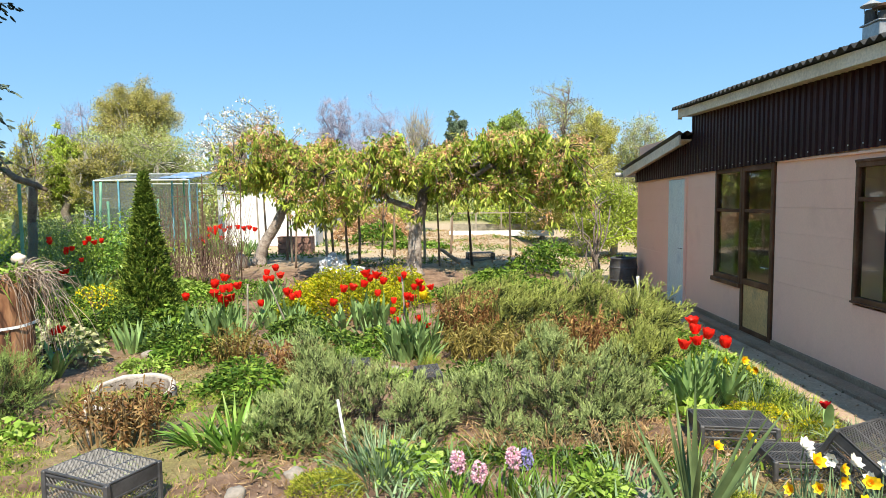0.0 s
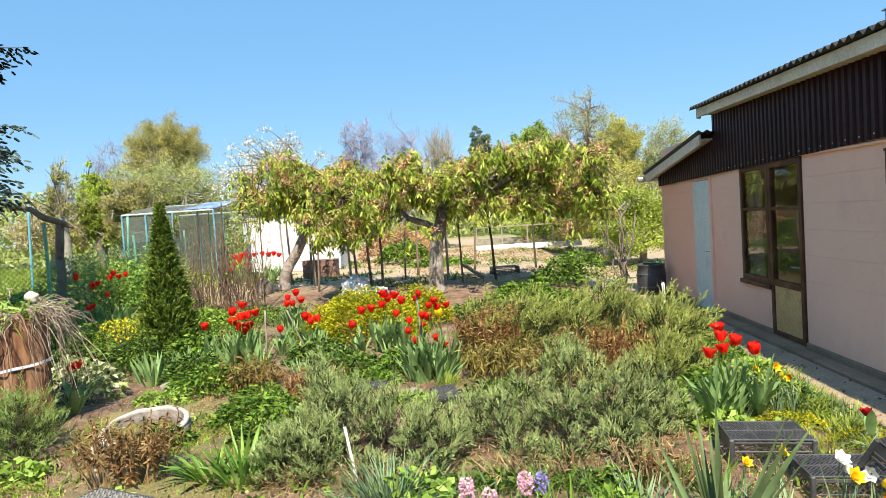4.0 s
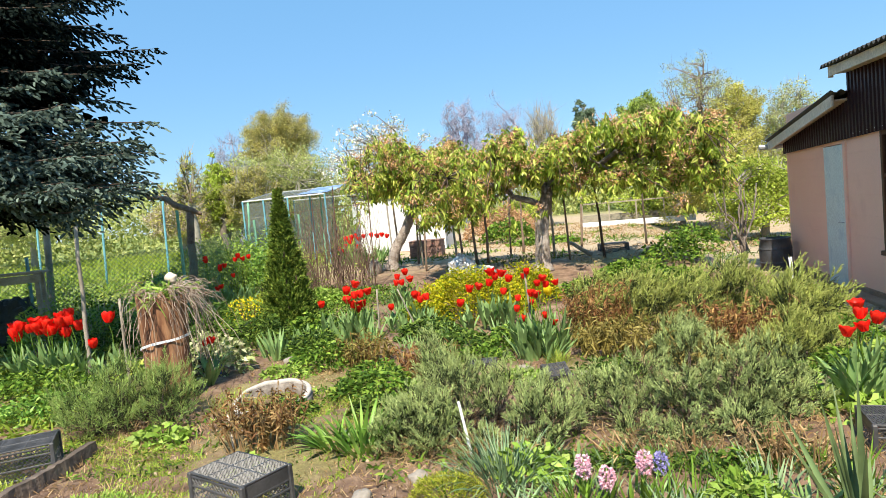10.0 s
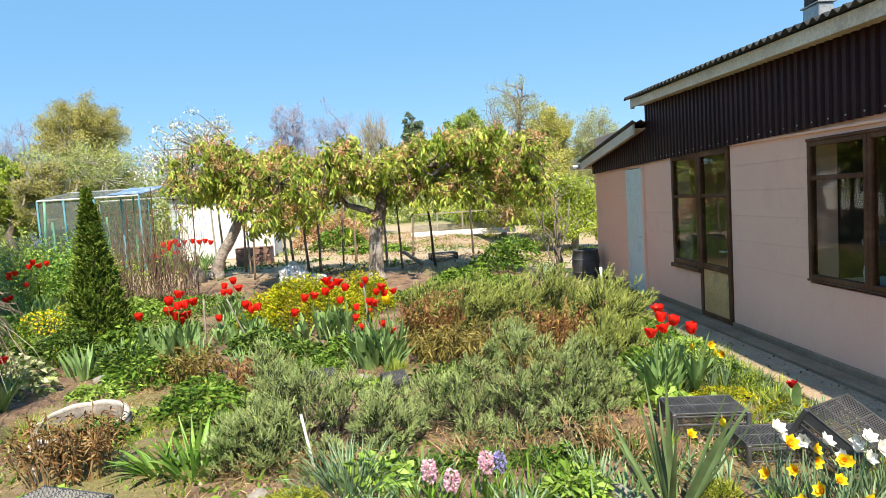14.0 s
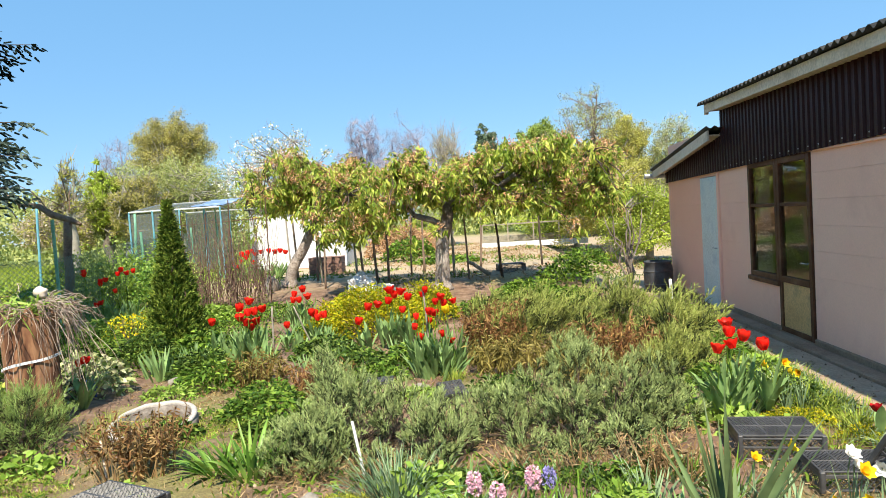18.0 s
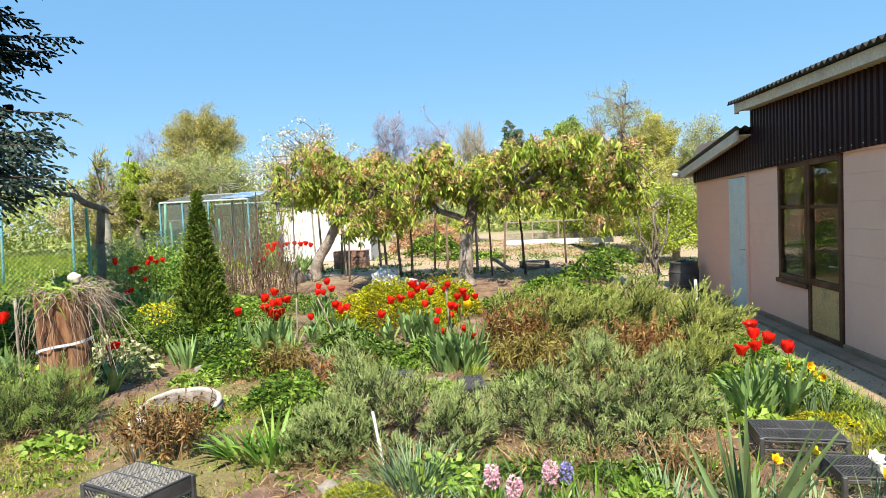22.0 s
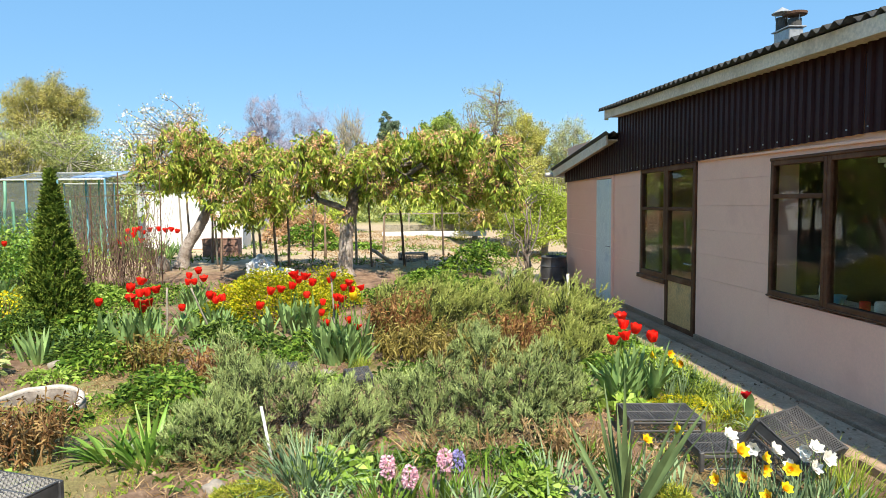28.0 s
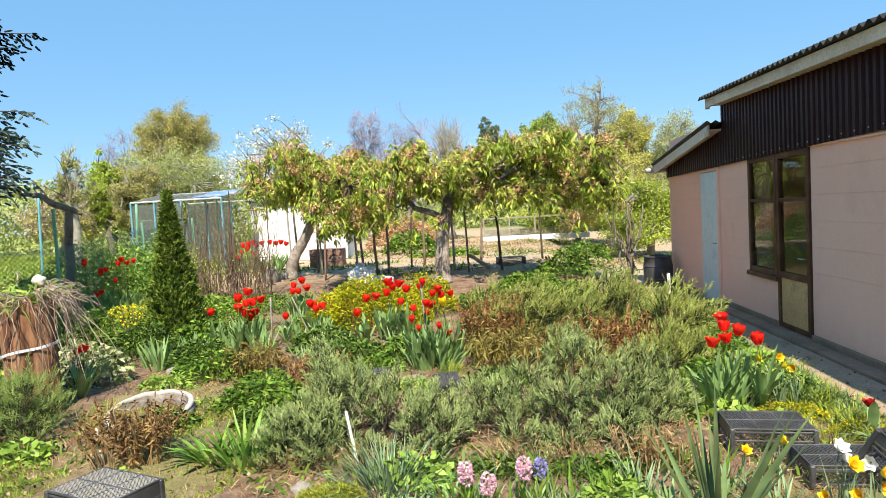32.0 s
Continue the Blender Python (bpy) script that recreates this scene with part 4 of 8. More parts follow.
def spruce(x, y, h, seed):
    """A tall spruce: flat sprays of bottle-brush shoots in tiers, the lower ones drooping."""
    r = np.random.default_rng(seed)
    e = thing("blue_spruce", x, y, float(ground_z(x, y)) - 0.05, "large dark blue spruce with drooping needle-clad branches", "tree")
    g = Geo()
    tube(g, [(0, 0, 0), (0.03, 0, h * 0.5), (0, 0, h)], [0.17, 0.12, 0.02], 10)
    part("trunk", g, M_BARK, e, smooth=True)
    wood = Geo()
    B, A, L, C = [], [], [], []

    def branch(z, a, reach, droop, rise, coarse, pale=2.0):
        s = np.linspace(0, 1, 9)
        out = np.array([math.cos(a), math.sin(a), 0])
        tan = np.array([-out[1], out[0], 0])
        ax = out[None] * (reach * s)[:, None] + tan[None] * (r.normal(0, 0.08) * reach * s ** 2)[:, None]
        ax[:, 2] = z - droop * reach * s + rise * reach * s ** 2.4
        tube(wood, ax, 0.03 * (1 - s) + 0.005, 5)
        n2 = int(reach * (3.5 if coarse else 10.5))
        for u in np.linspace(0.12, 1.0, n2):
            foot = np.array([np.interp(u, s, ax[:, k]) for k in range(3)])
            for sg in (-1, 1):
                ln = (0.52 * (1 - u) ** 0.8 + 0.14) * min(1.1, reach / 2.2) * r.uniform(0.75, 1.15)
                d2 = unit(out * r.uniform(0.6, 0.95) + tan * sg * r.uniform(0.3, 0.9) + np.array([0, 0, r.uniform(-0.75, 0.12)]))
                n3 = max(2, int(ln / (0.13 if coarse else 0.06)))
                v = np.linspace(0.05, 1, n3)
                f3 = foot + d2 * (ln * v)[:, None] + np.array([0, 0, -0.18]) * (ln * v ** 2)[:, None]
                s3 = np.where(np.arange(n3) % 2, 1, -1)[:, None]
                d3 = unit(d2 + np.cross(d2, [0, 0, 1.0]) * s3 * r.uniform(0.3, 0.8, (n3, 1)) + np.array([0, 0, -1.0]) * r.uniform(-0.3, 0.75, (n3, 1)) + r.normal(0, 0.2, (n3, 3)))
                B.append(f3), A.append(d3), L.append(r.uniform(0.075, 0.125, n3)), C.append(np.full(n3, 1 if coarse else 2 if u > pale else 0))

    z = 2.7
    while z < h - 0.6:
        low = z < 3.75
        n = 14
        a0 = r.uniform(0, 6.28)
        for i in range(n):
            a = (a0 + i * 2 * np.pi / n + r.normal(0, 0.12) + np.pi) % (2 * np.pi) - np.pi
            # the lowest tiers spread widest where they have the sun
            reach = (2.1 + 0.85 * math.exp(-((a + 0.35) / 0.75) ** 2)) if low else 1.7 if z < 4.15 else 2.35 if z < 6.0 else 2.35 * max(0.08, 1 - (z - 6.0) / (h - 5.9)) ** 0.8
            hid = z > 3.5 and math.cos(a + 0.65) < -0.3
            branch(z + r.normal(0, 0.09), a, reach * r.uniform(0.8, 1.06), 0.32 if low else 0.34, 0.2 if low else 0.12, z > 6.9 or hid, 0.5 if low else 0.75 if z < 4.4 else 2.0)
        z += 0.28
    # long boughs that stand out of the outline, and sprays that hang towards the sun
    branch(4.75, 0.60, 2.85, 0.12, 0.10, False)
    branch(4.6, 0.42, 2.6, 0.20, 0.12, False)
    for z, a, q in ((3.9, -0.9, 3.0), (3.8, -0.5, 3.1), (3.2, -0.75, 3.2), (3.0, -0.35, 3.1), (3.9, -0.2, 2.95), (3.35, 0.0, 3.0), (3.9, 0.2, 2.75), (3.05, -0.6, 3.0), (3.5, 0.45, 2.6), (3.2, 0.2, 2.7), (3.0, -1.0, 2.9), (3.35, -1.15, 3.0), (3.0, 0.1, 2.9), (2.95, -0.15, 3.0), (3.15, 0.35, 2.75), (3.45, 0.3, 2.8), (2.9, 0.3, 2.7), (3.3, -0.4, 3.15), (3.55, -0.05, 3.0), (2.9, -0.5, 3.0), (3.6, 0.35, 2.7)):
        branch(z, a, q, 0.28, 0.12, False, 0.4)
    B, A, L, C = np.concatenate(B), np.concatenate(A), np.concatenate(L), np.concatenate(C)
    # outer low shoots get the sun-pale copy, all others the shade-dark one
    for nm, sel, mat, lab in (("needles", C < 2, L_SPRUCESHADE, ""), ("sunlit_needles", C == 2, L_SPRUCELIT, "pale blue-green needles of the sunlit shoots")):
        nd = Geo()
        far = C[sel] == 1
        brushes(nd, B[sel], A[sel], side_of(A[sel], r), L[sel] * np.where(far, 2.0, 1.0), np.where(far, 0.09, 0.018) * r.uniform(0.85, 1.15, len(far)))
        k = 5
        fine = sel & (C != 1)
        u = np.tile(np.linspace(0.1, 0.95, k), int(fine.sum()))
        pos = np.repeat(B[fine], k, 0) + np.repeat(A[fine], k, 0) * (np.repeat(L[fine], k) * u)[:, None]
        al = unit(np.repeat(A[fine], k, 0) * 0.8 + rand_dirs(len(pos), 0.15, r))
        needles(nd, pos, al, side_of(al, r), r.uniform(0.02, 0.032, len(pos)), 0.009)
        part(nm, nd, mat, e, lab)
    part("branch_work", wood, M_BARKDARK, e, smooth=True)


def thuja(x, y, h, w):
    r = np.random.default_rng(61)
    e = thing("thuja", x, y, float(ground_z(x, y)) - 0.03, "narrow cone-shaped green thuja standing in the bed", "conifer")
    g = Geo()
    tube(g, [(0, 0, 0), (0, 0, h * 0.9)], [0.035, 0.008], 8)
    part("trunk", g, M_BARKDARK, e)
    n = 2600
    t = r.uniform(0, 1, n) ** 1.35
    a = r.uniform(0, 2 * np.pi, n)
    prof = w / 2 * (1 - t) ** 1.0 * 1.12 * (0.88 + 0.12 * np.sin(a * 5 + t * 25)) * np.minimum(1, 0.72 + t * 4)
    rr = prof * r.uniform(0.55, 1.0, n)
    b = np.stack([np.cos(a) * rr, np.sin(a) * rr, 0.06 + t * (h - 0.08)], -1)
    out = np.stack([np.cos(a), np.sin(a), np.zeros(n)], -1)
    d = unit(out * 0.55 + np.array([0, 0, 0.8]) + r.normal(0, 0.25, (n, 3)))
    k = 14
    u = np.tile(np.linspace(0.05, 1, k), n)
    L = np.repeat(r.uniform(0.08, 0.15, n) * (1 - 0.5 * t), k)
    sd = np.repeat(side_of(d, r), k, 0)
    sg = np.tile(np.where(np.arange(k) % 2, 1, -1), n)[:, None]
    pos = np.repeat(b, k, 0) + np.repeat(d, k, 0) * (L * u)[:, None]
    al = unit(np.repeat(d, k, 0) + sd * sg * 0.8 + r.normal(0, 0.12, (n * k, 3)))
    f = Geo()
    diamonds(f, pos, al, side_of(al, r), r.uniform(0.035, 0.065, n * k), 0.019)
    part("foliage", f, L_THUJA, e)


background_trees()
cherry_tree("cherry_tree", "wide low cherry tree with hanging yellow-green leaves and pale trunk", [(-0.82, 13.4, 0.28), (-0.80, 13.4, 1.1), (-0.62, 13.4, 2.0)], 0.16,
            [(-3.2, -2.1, 13.4, 1.3, 2.72, 1.25, 0.19), (-2.1, -1.0, 13.4, 1.3, 2.88, 1.05, 0.16), (-1.0, 0.1, 13.5, 1.3, 2.85, 0.95, 0.15), (0.1, 1.1, 13.3, 1.3, 3.06, 1.1, 0.18), (1.1, 2.0, 13.4, 1.3, 3.2, 1.3, 0.18), (2.0, 2.85, 13.3, 1.2, 3.05, 1.3, 0.14)], 900, 25000, 71, M_BARKPALE)
cherry_tree("cherry_tree", "leaning old cherry tree with pale bark and hanging leaves", [(-4.6, 15.0, 0.38), (-4.4, 15.0, 1.0), (-4.0, 15.0, 1.6), (-3.7, 15.0, 2.1)], 0.135,
            [(-5.2, -4.5, 14.9, 1.3, 2.95, 0.7, 0.15), (-4.8, -3.9, 14.9, 1.1, 3.4, 1.3, 0.32), (-3.9, -2.6, 15, 1.3, 3.08, 1.25, 0.46)], 500, 11000, 72, M_BARKPALE)
spruce(-8.5, 7.51, 9.2, 81)
thuja(-4.45, 9.35, 2.27, 0.88)


# ---- shrubs and plants ----
def gz(x, y):
    return float(ground_z(x, y)) - 0.02


def juniper(x, y, rx, ry, h, seed, plumes, label, lean=(0, 0), mat=None, lobes=None, span=(0.13, 0.24), fine=1.0, sink=1.75):
    """Spreading juniper: feathery plumes that stand on several lobes, dark hollows between them.
    lobes: (sideways, back, radius, height) of each, from the root."""
    r = np.random.default_rng(seed)
    e = thing("juniper", x, y, gz(x, y), label, "juniper", "junipers in the beds")
    if lobes is None:
        n = 8 if rx > 0.5 else 5
        lobes = []
        for i in range(n):
            a, q = 2.4 * i + r.normal(0, 0.3), 0.66 * math.sqrt((i + 0.3) / n) * r.uniform(0.9, 1.15)
            lobes.append((math.cos(a) * rx * q, math.sin(a) * ry * q, 0.42 * (rx * ry) ** 0.5 * r.uniform(0.8, 1.2), h * (1 - 0.45 * q * q) * r.uniform(0.75, 1.1)))
    wood = Geo()
    area = sum(b[2] * (b[2] + b[3]) for b in lobes)
    F, A, S = [], [], []
    for cx, cy, lr, lh in lobes:
        n = int(plumes * lr * (lr + lh) / area) + 4
        az = r.uniform(0, 6.28, n)
        tilt = np.arccos(r.uniform(math.cos(min(sink, 3.0)), 1, n))
        lump = np.array([1 + 0.30 * noise.noise(Vector((math.cos(a) * math.sin(t) * 2.2 + seed, math.sin(a) * math.sin(t) * 2.2 + cx * 3, math.cos(t) * 2.2))) for a, t in zip(az, tilt)])
        d = np.stack([np.cos(az) * np.sin(tilt), np.sin(az) * np.sin(tilt), np.cos(tilt)], -1)
        low = lh * 0.36
        tip = np.array([cx, cy, low]) + d * np.array([lr, lr, lh - low]) * (lump * r.uniform(0.72, 1.04, n))[:, None]
        tip[:, 2] = np.maximum(tip[:, 2], 0.05)
        g0 = unit(d * np.array([0.75, 0.75, 0.5]) + np.array([lean[0], lean[1], 0.75]) + r.normal(0, 0.27, (n, 3)))
        sp = r.uniform(span[0], span[1], n) * np.where(r.uniform(0, 1, n) < 0.1, 1.5, 1.0)
        F.append(tip - g0 * sp[:, None]), A.append(g0), S.append(sp)
        limb(wood, np.zeros(3), np.array([cx, cy, low]), 0.02, 0.009, r, -0.05, 6, 5)
        for k in range(0, n, 3):
            limb(wood, np.array([cx * 0.7, cy * 0.7, low * 0.4]), F[-1][k], 0.006, 0.0025, r, 0.0, 4, 3)
    F, A, S = np.concatenate(F), np.concatenate(A), np.concatenate(S)
    # every plume carries short side sprigs, every sprig a brush of needles
    m, k = 14, 16
    u = np.tile(np.linspace(0.05, 1, m), len(F))
    rep = lambda v: np.repeat(v, m, 0)
    bend = np.array([lean[0] * 0.2, lean[1] * 0.2, -0.16])
    b = rep(F) + rep(A) * (rep(S) * u)[:, None] + bend * (rep(S) * u ** 2)[:, None]
    d = unit(rep(A) + rand_dirs(len(b), 0.0, r) * (1.0 - 0.55 * u)[:, None])
    L = rep(S) * (0.46 - 0.26 * u) * r.uniform(0.75, 1.2, len(b))
    w = np.tile(np.linspace(0.05, 1, k), len(b))
    rep2 = lambda v: np.repeat(v, k, 0)
    pos = rep2(b) + rep2(d) * (rep2(L) * w)[:, None] + np.array([0, 0, 1.0]) * (rep2(L) * w ** 2 * 0.15)[:, None]
    pos[:, 2] = np.maximum(pos[:, 2], 0.01)
    al = unit(rep2(d) * 1.1 + rand_dirs(len(pos), 0.1, r) * 0.55)
    sd = side_of(al, r)
    # inner part of each plume takes the shade-dark needles
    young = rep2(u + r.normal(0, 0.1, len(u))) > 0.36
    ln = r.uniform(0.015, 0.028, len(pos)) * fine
    for nm, sel, mt in (("foliage", ~young, L_JUNOLDSHADE), ("young_growth", young, mat or L_JUNIPER)):
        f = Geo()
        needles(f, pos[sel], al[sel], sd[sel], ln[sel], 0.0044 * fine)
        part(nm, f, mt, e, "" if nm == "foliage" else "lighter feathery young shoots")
    part("branch_work", wood, M_BARKDARK, e)
    # dry brown twigs low inside
    n = 420
    a = r.uniform(0, 6.28, n)
    q = r.uniform(0.2, 0.95, n)
    b = np.stack([np.cos(a) * q * rx, np.sin(a) * q * ry, r.uniform(0.0, 0.14, n)], -1)
    d = rand_dirs(n, 0.3, r)
    g = Geo()
    needles(g, b, d, side_of(d, r), r.uniform(0.05, 0.14, n), 0.006)
    part("dry_twig_litter", g, L_DRY, e, "dry brown twigs under the shrub")
    return e


def blades(name, label, category, x, y, n, length, width, lean, droop, mat, seed, radius=0.06, group="", fold=0.12, segs=6, partname="blade_tuft", shape="blade"):
    """A clump of long leaves from one root."""
    r = np.random.default_rng(seed)
    e = thing(name, x, y, gz(x, y), label, category, group)
    a = r.uniform(0, 6.28, n)
    q = r.uniform(0, 1, n) ** 0.7
    b = np.stack([np.cos(a) * radius * q, np.sin(a) * radius * q, np.zeros(n)], -1)
    out = np.stack([np.cos(a), np.sin(a), np.zeros(n)], -1)
    d = unit(out * lean * q[:, None] + np.array([0, 0, 1.0]) + r.normal(0, 0.16, (n, 3)))
    s = unit(np.cross(d, out) + r.normal(0, 0.25, (n, 3)))
    L = r.uniform(0.6, 1.0, n) * length
    if n <= 40:
        for i in range(n):
            g = Geo()
            ribbons(g, b[i:i + 1], d[i:i + 1], s[i:i + 1], L[i], width * r.uniform(0.75, 1.15), droop * r.uniform(0.4, 1.3), segs, fold, shape)
            part("leaf", g, mat, e, smooth=True)
    else:
        # one tuft for each side of the clump
        wide, bend, k = width * r.uniform(0.75, 1.15, n), droop * r.uniform(0.4, 1.3, n), min(6, n // 25)
        side = (a / 6.2832 * k).astype(int).clip(0, k - 1)
        for i in range(k):
            g = Geo()
            t = side == i
            ribbons(g, b[t], d[t], s[t], L[t], wide[t], bend[t], segs, fold, shape)
            part(partname, g, mat, e, smooth=True)
    return e


def herb(name, label, category, x, y, rx, ry, h, n, leaf, mat, seed, stems=14, up=0.35, droop=0.3, group="", stem_mat=None, flowers=None, lo=0.15):
    """A leafy mound: stems from the root and many leaves over the dome."""
    r = np.random.default_rng(seed)
    e = thing(name, x, y, gz(x, y), label, category, group)
    g = Geo()
    for i in range(stems):
        a = r.uniform(0, 6.28)
        q = r.uniform(0.2, 0.9)
        tip = np.array([np.cos(a) * rx * q, np.sin(a) * ry * q, h * math.sqrt(max(0.05, 1 - q * q)) * 0.92])
        limb(g, np.array([np.cos(a) * 0.15 * rx, np.sin(a) * 0.15 * ry, 0]), tip, 0.006, 0.003, r, 0.03, 5, 4)
    part("stem_mass", g, stem_mat or L_GREEN, e)
    a = r.uniform(0, 6.28, n)
    q = np.sqrt(r.uniform(0, 1, n))
    lump = 1 + 0.25 * np.array([noise.noise(Vector((np.cos(A) * Q * 3 + seed, np.sin(A) * Q * 3, seed * 0.7))) for A, Q in zip(a, q)])
    zt = h * np.sqrt(np.clip(1 - q * q, 0.03, 1)) * lump
    b = np.stack([np.cos(a) * q * rx * lump, np.sin(a) * q * ry * lump, zt * r.uniform(lo, 1, n) ** 0.55], -1)
    out = np.stack([np.cos(a), np.sin(a), np.zeros(n)], -1)
    d = unit(out * 0.7 + np.array([0, 0, up]) + r.normal(0, 0.5, (n, 3)))
    f = Geo()
    ribbons(f, b, d, side_of(d, r), r.uniform(0.6, 1.2, n) * leaf[0], r.uniform(0.7, 1.2, n) * leaf[1], droop, 2, 0.0, "leaf")
    part("foliage", f, mat, e)
    if flowers:
        m, size, fm, nm = flowers
        a = r.uniform(0, 6.28, m)
        q = np.sqrt(r.uniform(0, 1, m))
        b = np.stack([np.cos(a) * q * rx, np.sin(a) * q * ry, h * np.sqrt(np.clip(1 - q * q, 0.05, 1)) * r.uniform(0.75, 1.08, m)], -1)
        d = rand_dirs(m, 0.8, r)
        f = Geo()
        diamonds(f, b, d, side_of(d, r), size, size * 0.9)
        part(nm, f, fm, e)
    return e


def stalks(name, label, x, y, rx, ry, h, n, mat_stem, mat_leaf, seed, leaf=(0.085, 0.018), per=12):
    """Peony shoots: upright stalks with narrow leaves in the upper half."""
    r = np.random.default_rng(seed)
    e = thing(name, x, y, gz(x, y), label, "peony", "peony shoots")
    a = r.uniform(0, 6.28, n)
    q = np.sqrt(r.uniform(0, 1, n))
    b = np.stack([np.cos(a) * q * rx * 0.7, np.sin(a) * q * ry * 0.7, np.zeros(n)], -1)
    tip = np.stack([np.cos(a) * q * rx, np.sin(a) * q * ry, h * r.uniform(0.5, 1.08, n)], -1) + r.normal(0, 0.05, (n, 3)) * np.array([1, 1, 0])
    g = Geo()
    for i in range(n):
        limb(g, b[i], tip[i], 0.006, 0.003, r, 0.0, 4, 4)
    part("stalk_mass", g, mat_stem, e)
    u = r.uniform(0.45, 1.05, n * per)[:, None]
    pos = np.repeat(b, per, 0) * (1 - u) + np.repeat(tip, per, 0) * u
    d = rand_dirs(n * per, 0.25, r)
    f = Geo()
    ribbons(f, pos, d, side_of(d, r), r.uniform(0.6, 1.2, n * per) * leaf[0], leaf[1], 0.35, 2, 0.15, "leaf")
    part("foliage", f, mat_leaf, e)
    return e


# ---- tulips, daffodils, hyacinths ----
def petals(g, count, length, width, open_, r, base=(0, 0, 0), cup=0.6):
    """Cupped petals round the z axis."""
    base = np.asarray(base, float)
    for i in range(count):
        a = i * 2 * np.pi / count + r.normal(0, 0.08)
        o = np.array([np.cos(a), np.sin(a), 0])
        t = np.array([-np.sin(a), np.cos(a), 0])
        rows = []
        for s in np.linspace(0, 1, 5):
            w = width * (0.25 + 0.75 * math.sin(math.pi * min(1, 0.12 + 0.80 * s)) ** 0.7) * (1 if s < 0.95 else 0.35)
            rad = length * (open_ * s + cup * 0.36 * math.sin(math.pi * min(1, s * 0.95)))
            c = base + o * (rad + 0.004) + np.array([0, 0, length * s * (1 - 0.25 * open_)])
            rows.append([c - t * w / 2 - o * w * 0.18, c + o * w * 0.08, c + t * w / 2 - o * w * 0.18])
        v = np.array(rows).reshape(-1, 3)
        f = [(k * 3 + j, k * 3 + j + 1, k * 3 + j + 4, k * 3 + j + 3) for k in range(4) for j in range(2)]
        g.add(v, f)
    return g


def cup_petals(g, count, length, width, open_, r, turn=0.0):
    """Goblet of rounded petals round the z axis."""
    for i in range(count):
        a = turn + i * 2 * np.pi / count + r.normal(0, 0.07)
        o, t = np.array([np.cos(a), np.sin(a), 0]), np.array([-np.sin(a), np.cos(a), 0])
        rows = []
        for s in np.linspace(0, 1, 7):
            w = width * (0.32 + 0.68 * math.sin(math.pi * (0.1 + 0.66 * s)) ** 0.8) * (1.0 if s < 0.8 else 0.78 if s < 0.95 else 0.28)
            rad = length * (0.04 + 0.40 * math.sin(math.pi * min(1, 0.05 + 0.60 * s)) + open_ * 0.75 * s ** 2)
            c = o * rad + np.array([0, 0, length * (s - 0.25 * open_ * s ** 2)])
            rows.append([c - t * w / 2 - o * w * 0.2, c - t * w / 4 - o * w * 0.05, c, c + t * w / 4 - o * w * 0.05, c + t * w / 2 - o * w * 0.2])
        g.add(np.array(rows).reshape(-1, 3), [(k * 5 + j, k * 5 + j + 1, k * 5 + j + 6, k * 5 + j + 5) for k in range(6) for j in range(4)])
    return g


def tulip_meshes(seed, petal_mat, open_, size):
    r = np.random.default_rng(seed)
    fl = cup_petals(cup_petals(Geo(), 3, 0.066 * size, 0.056 * size, open_, r), 3, 0.064 * size, 0.056 * size, open_ + 0.06, r, 1.05)
    return fl.mesh("flower", petal_mat, True)


TULIP_KINDS = {"red": (P_RED, "red tulip in flower with broad grey-green leaves"), "yellow": (P_YELLOW, "yellow tulip in flower among the red ones"), "dark": (P_DARKRED, "dark red tulip with ragged petals")}
FLOWERS = {k: [tulip_meshes(90 + i, m[0], o, 1.0) for i, o in enumerate((0.05, 0.16, 0.38))] for k, m in TULIP_KINDS.items()}


def tulip(x, y, z_head, group, colour="red", seed=0, leaves=3, size=1.0):
    r = np.random.default_rng(1000 + seed)
    z0 = gz(x, y)
    H = max(0.16, z_head - z0 - 0.03)
    bx = r.normal(0, 0.03)
    e = thing("tulip", x + bx, y + r.normal(0, 0.1), z0, TULIP_KINDS[colour][1], "tulip", group)
    g = Geo()
    tip = np.array([-bx, 0, H])
    limb(g, np.zeros(3), tip, 0.005, 0.004, r, 0, 5, 5)
    part("stem", g, L_GREEN, e)
    for i in range(leaves):
        a = r.uniform(0, 6.28)
        k = r.uniform(0.12, 0.6)
        d = unit(np.array([[np.cos(a) * k, np.sin(a) * k, 1.0]]))
        g = Geo()
        ribbons(g, [[0, 0, 0.02]], d, unit(np.cross(d, [[np.cos(a), np.sin(a), 0.01]])), r.uniform(0.75, 1.15) * min(max(H, 0.4), 0.6), r.uniform(0.04, 0.075), r.uniform(0.05, 0.45), 7, 0.2, "leaf")
        part("leaf", g, L_TULIP, e, smooth=True)
    f = new("flower", FLOWERS[colour][r.integers(3)])
    f.parent = e
    f.matrix_local = Matrix.Translation(tip) @ pose(0, 0, 0, r.uniform(-14, 14), r.uniform(-14, 14), r.uniform(0, 360)) @ Matrix.Scale(size * r.uniform(0.92, 1.12), 4)
    return e


